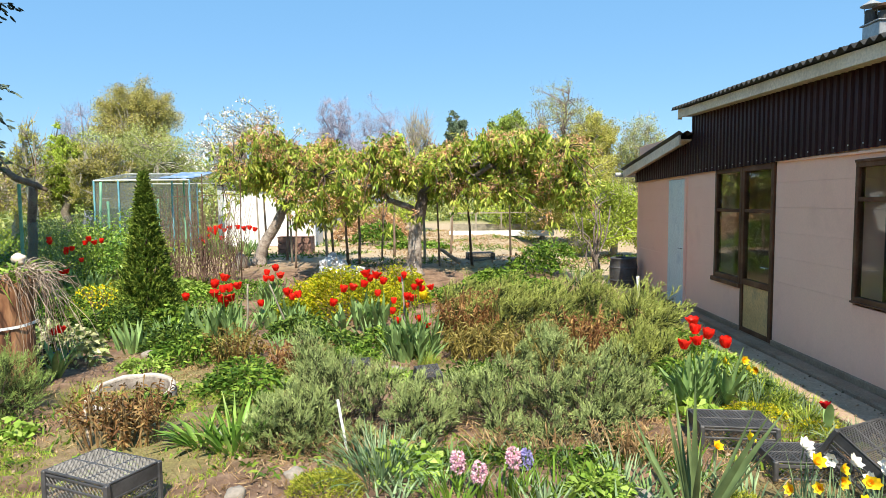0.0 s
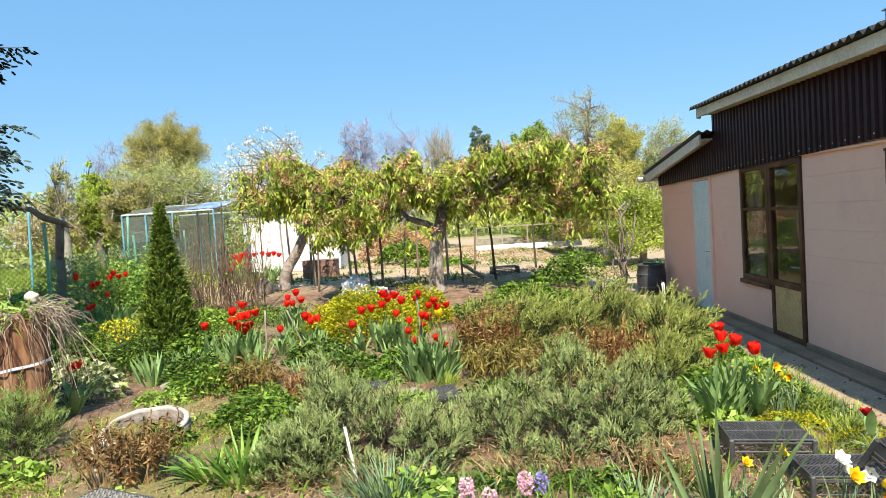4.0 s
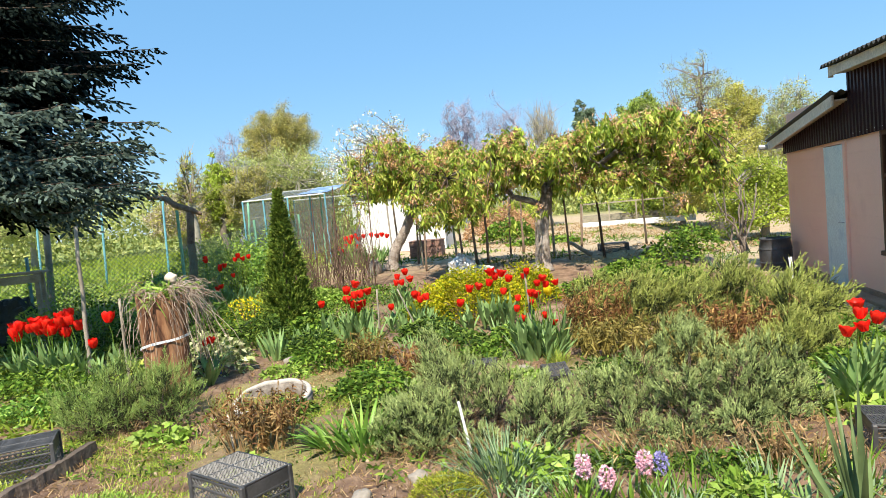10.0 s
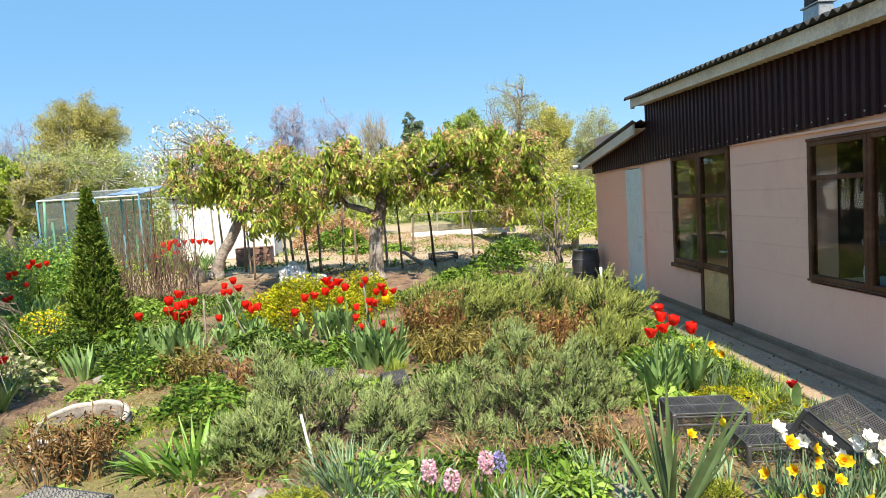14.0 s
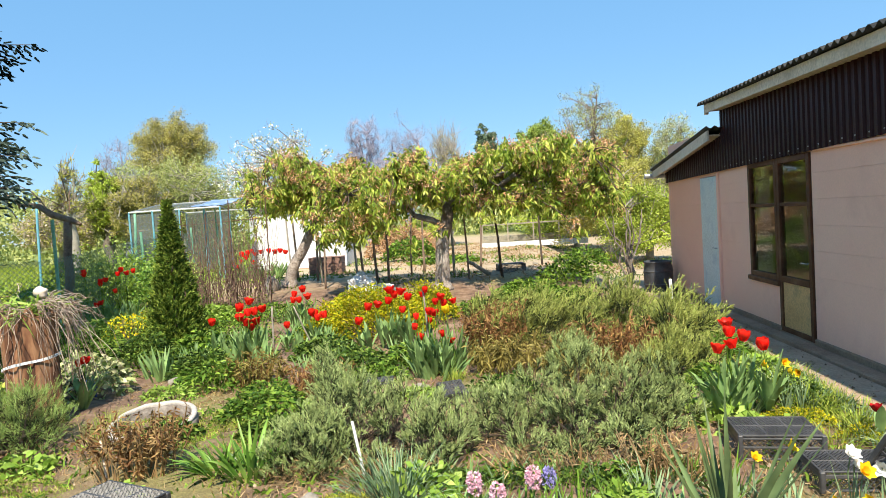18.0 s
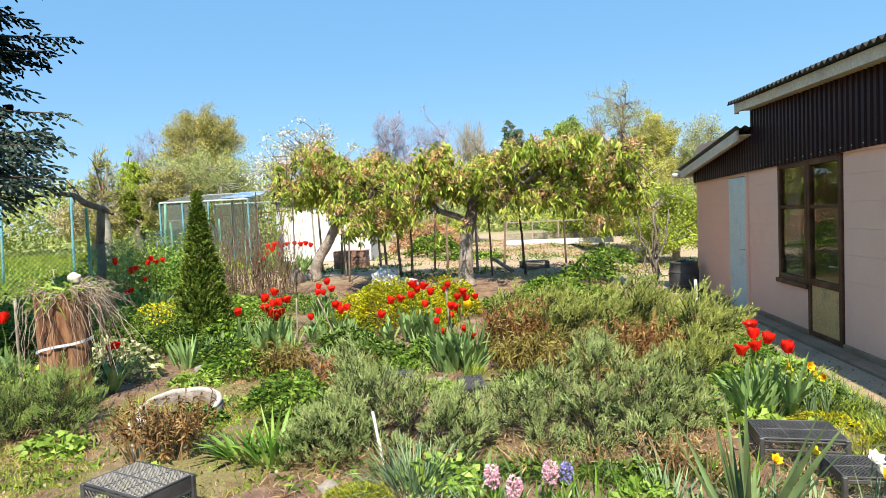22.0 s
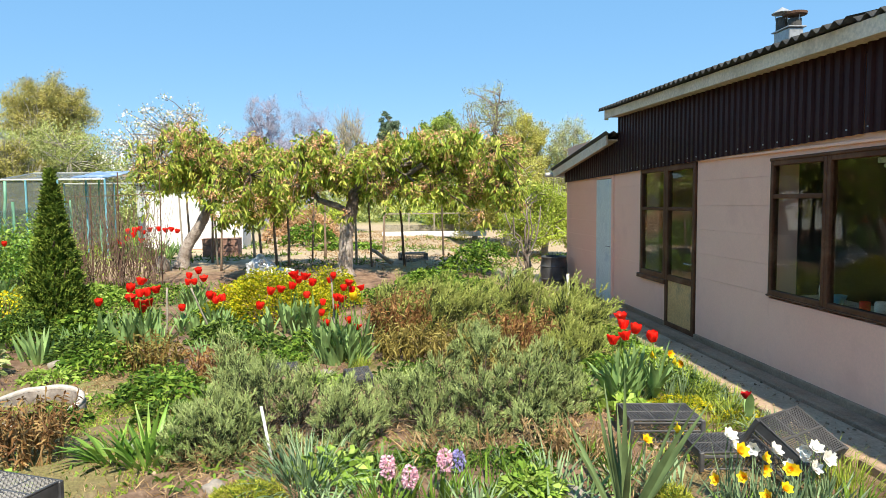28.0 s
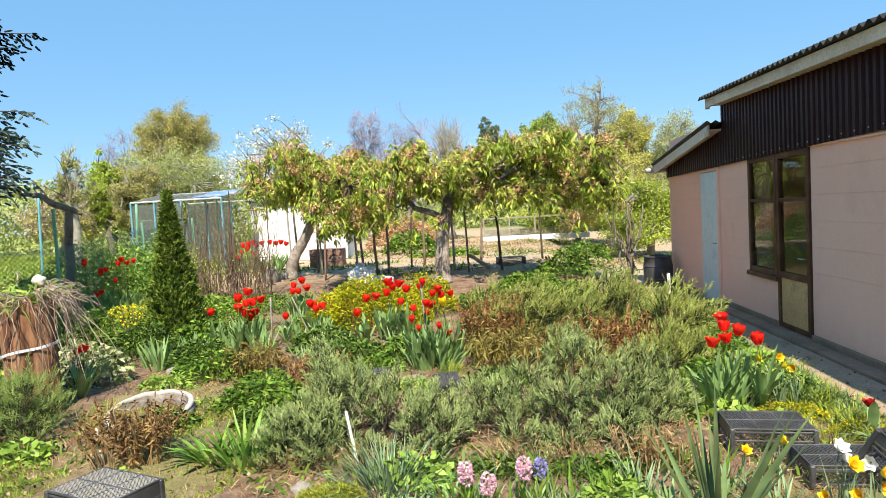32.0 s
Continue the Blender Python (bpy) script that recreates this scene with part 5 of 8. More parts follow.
TULIPS = [
    ("tulips beside the thuja bed", 8.80, [(-3.65, 0.52), (-3.19, 0.71), (-3.11, 0.78), (-3.24, 0.56), (-3.17, 0.49), (-3.05, 0.65), (-2.98, 0.65), (-2.88, 0.68), (-3.16, 0.40), (-3.03, 0.49)]),
    ("tulips behind the golden shrub", 11.00, [(-3.21, 0.60), (-3.03, 0.68), (-3.19, 0.51), (-3.08, 0.51), (-2.93, 0.56)]),
    ("tulips before the golden shrub", 9.30, [(-2.38, 0.47), (-2.32, 0.54), (-2.24, 0.45), (-2.78, 0.34), (-2.30, 0.44)]),
    ("tulips in the golden shrub", 9.00, [(-1.69, 0.37), (-1.49, 0.60), (-1.38, 0.61), (-1.22, 0.66), (-1.17, 0.80), (-1.05, 0.77), (-0.96, 0.69), (-1.02, 0.53), (-1.13, 0.73)]),
]
TULIPS_MORE = [
    ("tulips in the middle bed", 7.50, [(-0.61, 0.42), (-0.64, 0.66), (-0.52, 0.58), (-0.63, 0.59), (-0.35, 0.45), (-0.26, 0.38), (-0.51, 0.97), (-0.47, 0.73), (-0.42, 0.72), (-0.34, 0.89), (-0.32, 0.81), (-0.20, 0.82), (-0.38, 0.86), (-0.56, 0.91)]),
    ("tulips beside the path", 5.75, [(2.03, 0.57), (2.16, 0.60), (2.20, 0.72), (2.30, 0.62), (2.41, 0.57), (2.16, 0.68)]),
    ("tulips by the white shed", 17.00, [(-6.78, 0.85), (-6.63, 1.09), (-6.40, 1.01), (-6.28, 1.17), (-6.13, 1.09), (-5.96, 1.15), (-5.85, 1.15), (-6.16, 0.88), (-5.62, 1.12), (-5.52, 1.14), (-5.32, 1.10), (-6.57, 0.92), (-6.71, 0.77), (-6.35, 1.13)]),
]
TULIPS_LEFT = [
    ("tulips along the wire fence", 11.50, [(-7.37, 1.18), (-7.19, 1.14), (-6.92, 1.01), (-6.69, 1.11), (-6.58, 1.18), (-6.49, 1.12), (-6.28, 1.16), (-7.12, 0.93), (-6.76, 0.80), (-7.05, 0.99), (-7.04, 0.57), (-6.95, 0.61)]),
    ("tulips before the spruce", 6.90, [(-7.15, 0.57), (-6.91, 0.67), (-6.78, 0.70), (-6.60, 0.72), (-6.42, 0.76), (-6.32, 0.83), (-6.22, 0.77), (-6.11, 0.78), (-6.31, 0.61), (-6.72, 0.77), (-5.82, 0.48), (-5.63, 0.77), (-6.48, 0.65), (-6.18, 0.64), (-6.86, 0.74), (-6.55, 0.78), (-6.26, 0.70), (-6.15, 0.86), (-6.38, 0.68), (-6.67, 0.66), (-6.99, 0.71), (-6.05, 0.70)]),
    ("tulips beside the stump", 6.60, [(-4.05, 0.51), (-3.98, 0.53)]),
]
seed = 0
for group, y, heads in TULIPS + TULIPS_MORE + TULIPS_LEFT:
    for x, z in heads:
        seed += 1
        tulip(x, y, z, group, "red", seed, 10 if y < 6 else 9 if y < 8 else 8, (1.9 if y > 16 else 1.3 if 11.2 < y < 12 else 1.6) if y > 8.5 else ((1.95 if x < -5 else 1.15) if y > 6 else 1.4))
tulip(-0.28, 7.5, 0.73, "tulips in the middle bed", "yellow", 201, 3, 1.4)
tulip(2.93, 5.15, 0.23, "tulips beside the path", "dark", 202, 3, 0.9)


def daffodil_mesh(mat_petal, mat_cup, seed):
    r = np.random.default_rng(seed)
    g = petals(Geo(), 6, 0.043, 0.037, 0.85, r, (0, 0, 0), 0.0)
    c = Geo()
    lathe(c, [(0.004, 0.0), (0.011, 0.008), (0.014, 0.022), (0.018, 0.027)], 10)
    return g.mesh("petals", mat_petal, True), c.mesh("trumpet", mat_cup, True)


DAFF = {"yellow": daffodil_mesh(P_YELLOW, P_ORANGE, 5), "white": daffodil_mesh(P_WHITE, P_WHITE, 6)}


def daffodil(x, y, z, colour, seed, group="daffodils beside the crates"):
    r = np.random.default_rng(3000 + seed)
    z0 = gz(x, y)
    H = max(0.1, z - z0)
    e = thing("daffodil", x, y + r.normal(0, 0.03), z0, ("yellow" if colour == "yellow" else "white") + " daffodil in flower with strap leaves", "daffodil", group)
    g = Geo()
    limb(g, np.zeros(3), np.array([0, 0, H]), 0.004, 0.0035, r, 0, 5, 5)
    part("stem", g, L_ONION, e)
    for i in range(5):
        a = r.uniform(0, 6.28)
        d = unit(np.array([[np.cos(a) * 0.25, np.sin(a) * 0.25, 1.0]]))
        g = Geo()
        ribbons(g, [[0, 0, 0]], d, unit(np.cross(d, [[np.cos(a), np.sin(a), 0.01]])), r.uniform(0.7, 1.1) * max(H, 0.26), 0.016, r.uniform(0.05, 0.25), 6, 0.1)
        part("leaf", g, L_ONION, e, smooth=True)
    m = Matrix.Translation((0, 0, H)) @ pose(0, 0, 0, 72 + r.uniform(-35, 25), 0, r.uniform(-85, 85)) @ Matrix.Scale(r.uniform(0.85, 1.2), 4)
    for nm, me in zip(("petals", "trumpet"), DAFF[colour]):
        f = new(nm, me)
        f.parent = e
        f.matrix_local = m


for i, (x, z) in enumerate([(2.07, 0.41), (2.09, 0.36), (2.22, 0.34), (2.43, 0.24), (2.49, 0.27), (2.62, 0.28), (2.60, 0.31), (2.52, 0.33), (2.36, 0.30), (2.70, 0.25), (2.56, 0.22)]):
    daffodil(x, 3.75, z, "white", i)
for i, (x, y, z) in enumerate([(1.74, 4.2, 0.25), (1.98, 4.2, 0.27), (2.43, 5.7, 0.39), (2.62, 5.7, 0.34), (2.59, 5.7, 0.41), (2.72, 5.7, 0.32), (1.94, 3.6, 0.22), (2.08, 3.6, 0.24), (2.21, 3.6, 0.26), (2.19, 3.6, 0.34), (2.08, 3.6, 0.36), (2.30, 3.55, 0.30), (2.38, 3.6, 0.25), (2.14, 3.5, 0.18), (2.26, 3.5, 0.20), (2.33, 3.45, 0.15), (2.02, 3.5, 0.13)]):
    daffodil(x, y, z, "yellow", 20 + i)


def hyacinth(x, y, z, mat, colour, seed):
    r = np.random.default_rng(seed)
    z0 = gz(x, y)
    H = z - z0
    e = thing("hyacinth", x, y, z0, colour + " hyacinth spike with strap leaves", "hyacinth", "hyacinths in the front bed")
    g = Geo()
    limb(g, np.zeros(3), np.array([0, 0, H + 0.05]), 0.007, 0.005, r, 0, 5, 6)
    part("stem", g, L_PRIM, e)
    n = 90
    t = r.uniform(-0.06, 0.06, n)
    a = np.arange(n) * 2.4
    rad = 0.034 * np.sqrt(np.clip(1 - (t / 0.068) ** 2, 0.1, 1))
    f = Geo()
    for T, A, R in zip(t, a, rad):
        c = np.array([np.cos(A) * R, np.sin(A) * R, H + T])
        for k in range(5):
            d = unit(np.array([np.cos(A), np.sin(A), 0]) * 0.7 + rand_dirs(1, 0, r)[0] * 0.9)[None]
            diamonds(f, c[None], d, side_of(d, r), 0.022, 0.011)
    part("flower_spike", f, mat, e, colour + " starry florets")
    for i in range(6):
        a = r.uniform(0, 6.28)
        d = unit(np.array([[np.cos(a) * 0.35, np.sin(a) * 0.35, 1.0]]))
        g = Geo()
        ribbons(g, [[0, 0, 0]], d, unit(np.cross(d, [[np.cos(a), np.sin(a), 0.01]])), r.uniform(0.2, 0.32), 0.028, 0.2, 6, 0.2)
        part("leaf", g, L_GREEN, e, smooth=True)


hyacinth(0.11, 4.0, 0.22, P_PINK, "pink", 1)
hyacinth(0.24, 3.95, 0.17, P_PINK, "pink", 2)
hyacinth(0.45, 4.0, 0.24, P_PINK, "pink", 3)
hyacinth(0.56, 4.32, 0.10, P_BLUE, "violet", 4)

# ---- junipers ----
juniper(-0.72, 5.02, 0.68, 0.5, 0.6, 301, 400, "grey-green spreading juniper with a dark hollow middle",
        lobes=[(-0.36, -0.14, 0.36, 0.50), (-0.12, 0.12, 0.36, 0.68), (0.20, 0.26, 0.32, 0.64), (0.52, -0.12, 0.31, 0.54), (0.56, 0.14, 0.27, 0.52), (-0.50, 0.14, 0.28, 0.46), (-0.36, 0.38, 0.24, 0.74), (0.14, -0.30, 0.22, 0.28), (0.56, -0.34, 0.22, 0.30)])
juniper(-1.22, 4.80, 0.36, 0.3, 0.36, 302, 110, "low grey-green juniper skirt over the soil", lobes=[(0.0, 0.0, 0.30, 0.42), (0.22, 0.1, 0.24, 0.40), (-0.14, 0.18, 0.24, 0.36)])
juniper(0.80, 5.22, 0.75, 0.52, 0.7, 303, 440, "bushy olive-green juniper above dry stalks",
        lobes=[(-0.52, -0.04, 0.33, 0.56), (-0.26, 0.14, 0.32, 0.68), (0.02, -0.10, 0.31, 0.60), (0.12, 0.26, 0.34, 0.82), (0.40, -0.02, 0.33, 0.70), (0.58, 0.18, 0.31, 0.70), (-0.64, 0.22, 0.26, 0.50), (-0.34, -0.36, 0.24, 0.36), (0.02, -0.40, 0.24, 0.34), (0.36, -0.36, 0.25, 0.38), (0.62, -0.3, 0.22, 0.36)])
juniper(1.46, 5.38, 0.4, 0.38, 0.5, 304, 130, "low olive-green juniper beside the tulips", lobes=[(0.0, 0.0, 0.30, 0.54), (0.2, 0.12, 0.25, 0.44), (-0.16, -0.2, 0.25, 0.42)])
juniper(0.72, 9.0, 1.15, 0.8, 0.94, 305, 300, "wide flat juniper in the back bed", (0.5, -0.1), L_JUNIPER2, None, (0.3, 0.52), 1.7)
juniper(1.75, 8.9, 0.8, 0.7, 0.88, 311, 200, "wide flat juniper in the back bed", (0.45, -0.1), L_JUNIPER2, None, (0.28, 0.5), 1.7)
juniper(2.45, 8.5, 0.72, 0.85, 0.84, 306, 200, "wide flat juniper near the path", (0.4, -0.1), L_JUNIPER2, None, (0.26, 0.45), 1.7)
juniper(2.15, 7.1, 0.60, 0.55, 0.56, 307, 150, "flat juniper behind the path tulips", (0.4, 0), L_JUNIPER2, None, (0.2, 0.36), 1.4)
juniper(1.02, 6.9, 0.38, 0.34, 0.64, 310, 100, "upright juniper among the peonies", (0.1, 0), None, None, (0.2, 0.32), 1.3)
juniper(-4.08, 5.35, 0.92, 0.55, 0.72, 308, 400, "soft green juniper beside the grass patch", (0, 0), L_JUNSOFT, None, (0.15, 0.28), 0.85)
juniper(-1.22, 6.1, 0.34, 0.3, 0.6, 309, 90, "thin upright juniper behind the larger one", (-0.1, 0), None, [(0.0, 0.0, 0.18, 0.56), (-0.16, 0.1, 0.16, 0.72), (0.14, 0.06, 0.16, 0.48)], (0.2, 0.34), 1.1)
blades("grass_tuft", "green grass tuft beside the juniper", "grass", -3.3, 5.75, 160, 0.32, 0.006, 0.5, 0.3, L_GRASS, 320, 0.16)

# ---- peonies ----
stalks("peony", "peony with dry tan stalks and bronze young leaves", -2.42, 4.8, 0.36, 0.32, 0.48, 75, L_DRY, L_PEONYDRY, 401, (0.062, 0.015), 20)
stalks("peony", "bronze-brown peony shoots in the bed", -2.5, 7.4, 0.42, 0.3, 0.36, 70, L_PEONY, L_BRONZE, 402)
stalks("peony", "dark bronze peony shoots beside juniper", -1.55, 6.75, 0.34, 0.28, 0.36, 60, L_PEONY, L_PEONY, 403)
stalks("peony", "reddish brown peony shoots beside tulips", 0.22, 8.55, 0.42, 0.4, 0.62, 110, L_PEONY, L_PEONY, 404)
stalks("peony", "brown peony shoots between the junipers", 1.55, 7.35, 0.55, 0.35, 0.56, 100, L_PEONY, L_PEONY, 405)
stalks("peony", "olive and bronze peony leaves", 0.5, 7.5, 0.62, 0.45, 0.40, 120, L_BRONZE, L_BRONZE, 406, (0.10, 0.018), 14)
stalks("peony", "olive and bronze peony leaves", 1.15, 6.9, 0.4, 0.35, 0.36, 70, L_BRONZE, L_BRONZE, 407, (0.10, 0.018), 14)

# ---- golden shrubs and leafy clumps ----
herb("golden_spirea", "golden-yellow leafed spirea shrub", "shrub", -1.75, 10.1, 1.05, 0.7, 0.74, 13000, (0.045, 0.026), L_SPIREA, 501, 40, 0.6, 0.1, stem_mat=L_DRY)
herb("golden_spirea", "golden-yellow leafed spirea shrub", "shrub", -0.9, 10.9, 0.55, 0.5, 0.66, 5200, (0.045, 0.026), L_SPIREA, 502, 24, 0.6, 0.1, stem_mat=L_DRY)
herb("forsythia", "small shrub with yellow flowers", "shrub", -5.5, 9.9, 0.5, 0.45, 0.55, 700, (0.05, 0.02), L_GREEN, 503, 24, 0.7, 0.1, stem_mat=L_DRY, flowers=(480, 0.035, P_LEMON, "blossom"))
herb("yellow_spurge", "low yellow-flowered spurge cushion", "plant", 2.55, 5.45, 0.32, 0.17, 0.13, 1100, (0.022, 0.012), L_SPIREA, 504, 20, 0.7, 0.1)
herb("yellow_spurge", "low yellow-flowered spurge cushion", "plant", 2.9, 5.1, 0.22, 0.14, 0.12, 800, (0.022, 0.012), L_SPIREA, 505, 12, 0.7, 0.1)
GREENS = [(-2.98, 7.35, 0.42, 0.34, 0.32, "lush green leafy perennial beside irises"), (-3.45, 8.0, 0.4, 0.35, 0.3, "lush green leafy perennial beside irises"), (-1.95, 6.2, 0.42, 0.32, 0.26, "bright green lupin leaves"), (-1.35, 7.7, 0.4, 0.3, 0.3, "fresh green leafy perennial in the bed"),
          (-0.75, 7.9, 0.4, 0.3, 0.32, "green leafy perennial under the tulips"), (0.85, 12.4, 0.65, 0.4, 0.32, "lush green hellebore clump"), (1.5, 11.6, 0.5, 0.4, 0.3, "green leafy clump in the bed"), (0.98, 4.0, 0.2, 0.18, 0.17, "small bright lupin rosette"),
          (-4.5, 8.5, 0.5, 0.45, 0.5, "green leafy perennial beside the thuja"), (-5.2, 8.3, 0.5, 0.4, 0.45, "fresh green leafy perennial in the bed"), (-3.9, 9.0, 0.5, 0.4, 0.4, "green leafy perennial under the thuja"), (-2.0, 8.6, 0.5, 0.4, 0.3, "fresh green leafy perennial in the bed"),
          (-6.2, 10.6, 0.8, 0.5, 0.40, "green undergrowth along the fence"), (-7.4, 10.0, 0.8, 0.6, 0.38, "green undergrowth along the fence"), (-5.0, 11.4, 0.7, 0.5, 0.38, "green undergrowth behind the thuja"), (-2.6, 5.6, 0.26, 0.2, 0.16, "low green weeds beside the tyre"), (2.35, 6.6, 0.3, 0.3, 0.22, "low green leaves beside the path")]
# at far left the darker leaves stand in for the spruce's shade
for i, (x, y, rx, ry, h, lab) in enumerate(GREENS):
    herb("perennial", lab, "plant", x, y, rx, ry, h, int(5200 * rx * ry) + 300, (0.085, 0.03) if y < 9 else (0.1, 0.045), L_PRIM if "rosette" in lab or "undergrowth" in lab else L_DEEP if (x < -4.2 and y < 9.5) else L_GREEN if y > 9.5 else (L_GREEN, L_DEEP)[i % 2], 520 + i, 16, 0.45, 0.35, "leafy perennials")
PALE = [(-0.25, 4.35, 0.26, 0.2, 0.2, "primrose with pale green crinkled leaves"), (-3.45, 4.95, 0.26, 0.16, 0.16, "round pale green leaves in the grass"), (-2.35, 4.3, 0.24, 0.16, 0.14, "pale green broad leaves"), (2.05, 5.45, 0.28, 0.2, 0.15, "light green leaf cushion by the path"), (1.8, 5.7, 0.3, 0.22, 0.2, "grey-green leaf cushion by the path"),
        (-4.38, 7.12, 0.46, 0.26, 0.52, "variegated cream and green foliage plant"), (2.35, 5.25, 0.2, 0.14, 0.12, "light green leaf cushion by the path")]
for i, (x, y, rx, ry, h, lab) in enumerate(PALE):
    herb("leaf_plant", lab, "plant", x, y, rx, ry, h, (700 if h > 0.4 else int(1700 * rx * ry) + 70), (0.09, 0.055), L_CREAM if h > 0.4 else L_PRIM, 560 + i, 10, 0.5, 0.3, "pale leaf plants")
herb("dwarf_conifer", "yellow-green dwarf conifer cushion", "conifer", -0.72, 4.05, 0.24, 0.18, 0.15, 2600, (0.03, 0.006), L_DWARF, 580, 14, 0.7, 0.0)
herb("dwarf_conifer", "yellow-green dwarf conifer cushion", "conifer", 1.72, 3.75, 0.16, 0.14, 0.16, 1600, (0.03, 0.006), L_DWARF, 581, 14, 0.7, 0.0)
herb("weed_patch", "low yellow-green weeds in front of the crate", "plant", -3.0, 3.75, 0.45, 0.2, 0.1, 900, (0.04, 0.014), L_PRIM, 582, 14, 0.7, 0.0)

# ---- long-leaved clumps ----
blades("daylily", "daylily clump with arching light green leaves", "daylily", -1.55, 4.75, 44, 0.58, 0.042, 0.66, 0.34, L_LILY, 601, 0.13)
blades("daylily", "daylily clump with arching light green leaves", "daylily", -1.80, 4.82, 36, 0.5, 0.040, 1.0, 0.45, L_LILY, 602, 0.11)
blades("onion_clump", "blue-green clump of narrow onion leaves", "onion", -0.40, 4.28, 240, 0.54, 0.012, 0.95, 0.5, L_ONION, 603, 0.24)
blades("onion_clump", "blue-green clump of narrow leaves behind the junipers", "onion", 0.35, 6.0, 60, 0.36, 0.012, 0.6, 0.35, L_ONION, 604, 0.14)
blades("grass_tuft", "bright green grass tuft", "grass", -0.19, 7.1, 170, 0.24, 0.006, 0.6, 0.25, L_GRASS, 605, 0.13)
blades("iris", "iris fans with broad blue-green leaves", "iris", -3.95, 7.95, 34, 0.46, 0.055, 0.5, 0.1, L_TULIP, 606, 0.2)
blades("iris", "iris fans with broad blue-green leaves", "iris", -3.3, 8.7, 38, 0.56, 0.055, 0.5, 0.1, L_TULIP, 607, 0.26)
blades("iris", "iris fans with broad blue-green leaves", "iris", -2.85, 8.35, 34, 0.5, 0.05, 0.5, 0.1, L_TULIP, 608, 0.22)
blades("iris", "iris fans with broad blue-green leaves", "iris", -2.2, 9.0, 34, 0.5, 0.045, 0.5, 0.15, L_TULIP, 609, 0.22)
blades("iris", "grey-green leaves of faded bulbs", "iris", -0.45, 7.3, 40, 0.52, 0.048, 0.6, 0.2, L_TULIP, 610, 0.26)
blades("iris", "grey-green leaves of faded bulbs", "iris", 2.55, 13.0, 40, 0.5, 0.03, 0.6, 0.15, L_ONION, 611, 0.4)
blades("yucca", "yucca with long stiff grey-green sword leaves", "yucca", 1.40, 3.6, 15, 0.95, 0.046, 1.25, 0.06, L_YUCCA, 612, 0.07, fold=0.2)
blades("iris", "grey-green iris leaves in the front bed", "iris", 0.35, 3.95, 24, 0.34, 0.022, 0.6, 0.2, L_GREEN, 613, 0.2)
blades("iris", "grey-green bulb leaves in the front bed", "iris", 0.72, 4.0, 30, 0.36, 0.02, 0.7, 0.3, L_GREEN, 614, 0.2)
blades("iris", "bulb leaves in the front bed", "iris", 1.15, 4.15, 26, 0.36, 0.018, 0.8, 0.3, L_ONION, 615, 0.2)
blades("daffodil_leaves", "strap-leaved daffodil clump beside the crates", "daffodil", 2.2, 3.6, 60, 0.34, 0.016, 0.5, 0.25, L_ONION, 616, 0.25)
blades("daffodil_leaves", "strap-leaved daffodil clump beside the crates", "daffodil", 2.55, 3.62, 60, 0.34, 0.016, 0.5, 0.25, L_ONION, 617, 0.25)
blades("daffodil_leaves", "strap-leaved daffodil clump beside the path", "daffodil", 2.35, 5.85, 50, 0.36, 0.016, 0.6, 0.25, L_ONION, 618, 0.2)
blades("grass_tuft", "fresh grass along the path edge", "grass", 2.75, 5.75, 150, 0.24, 0.007, 0.7, 0.4, L_GRASS, 619, 0.25)
blades("grass_tuft", "fresh grass along the path edge", "grass", 2.95, 5.35, 150, 0.2, 0.007, 0.7, 0.4, L_GRASS, 620, 0.22)
blades("grass_tuft", "tall fresh grass beside the crates", "grass", 2.92, 3.95, 220, 0.3, 0.007, 0.6, 0.35, L_GRASS, 621, 0.24)
blades("grass_tuft", "tall fresh grass beside the crates", "grass", 3.05, 4.35, 160, 0.24, 0.007, 0.6, 0.35, L_GRASS, 622, 0.2)
blades("grass_tuft", "fresh grass along the path edge", "grass", 2.7, 6.3, 160, 0.22, 0.007, 0.7, 0.4, L_GRASS, 623, 0.25)
blades("iris", "bulb leaves among the path tulips", "iris", 2.2, 5.7, 40, 0.52, 0.04, 0.7, 0.3, L_TULIP, 624, 0.16)
blades("iris", "bulb leaves under the far tulips", "iris", -6.1, 16.9, 110, 0.6, 0.05, 0.8, 0.2, L_TULIP, 625, 0.7)
blades("iris", "bulb leaves under the fence tulips", "iris", -6.9, 11.4, 60, 0.45, 0.04, 0.8, 0.2, L_TULIP, 626, 0.4)
blades("iris", "bulb leaves under the spruce tulips", "iris", -6.4, 6.8, 60, 0.42, 0.04, 0.8, 0.2, L_TULIP, 627, 0.5)
herb("perennial", "green leafy bed under the spruce tulips", "plant", -6.1, 6.3, 0.9, 0.5, 0.35, 1700, (0.08, 0.036), L_GREEN, 628, 16, 0.45, 0.35, "leafy perennials")
herb("perennial", "green leafy bed before the spruce", "plant", -5.3, 5.6, 0.6, 0.4, 0.26, 1000, (0.07, 0.03), L_LILY, 629, 16, 0.45, 0.35, "leafy perennials")

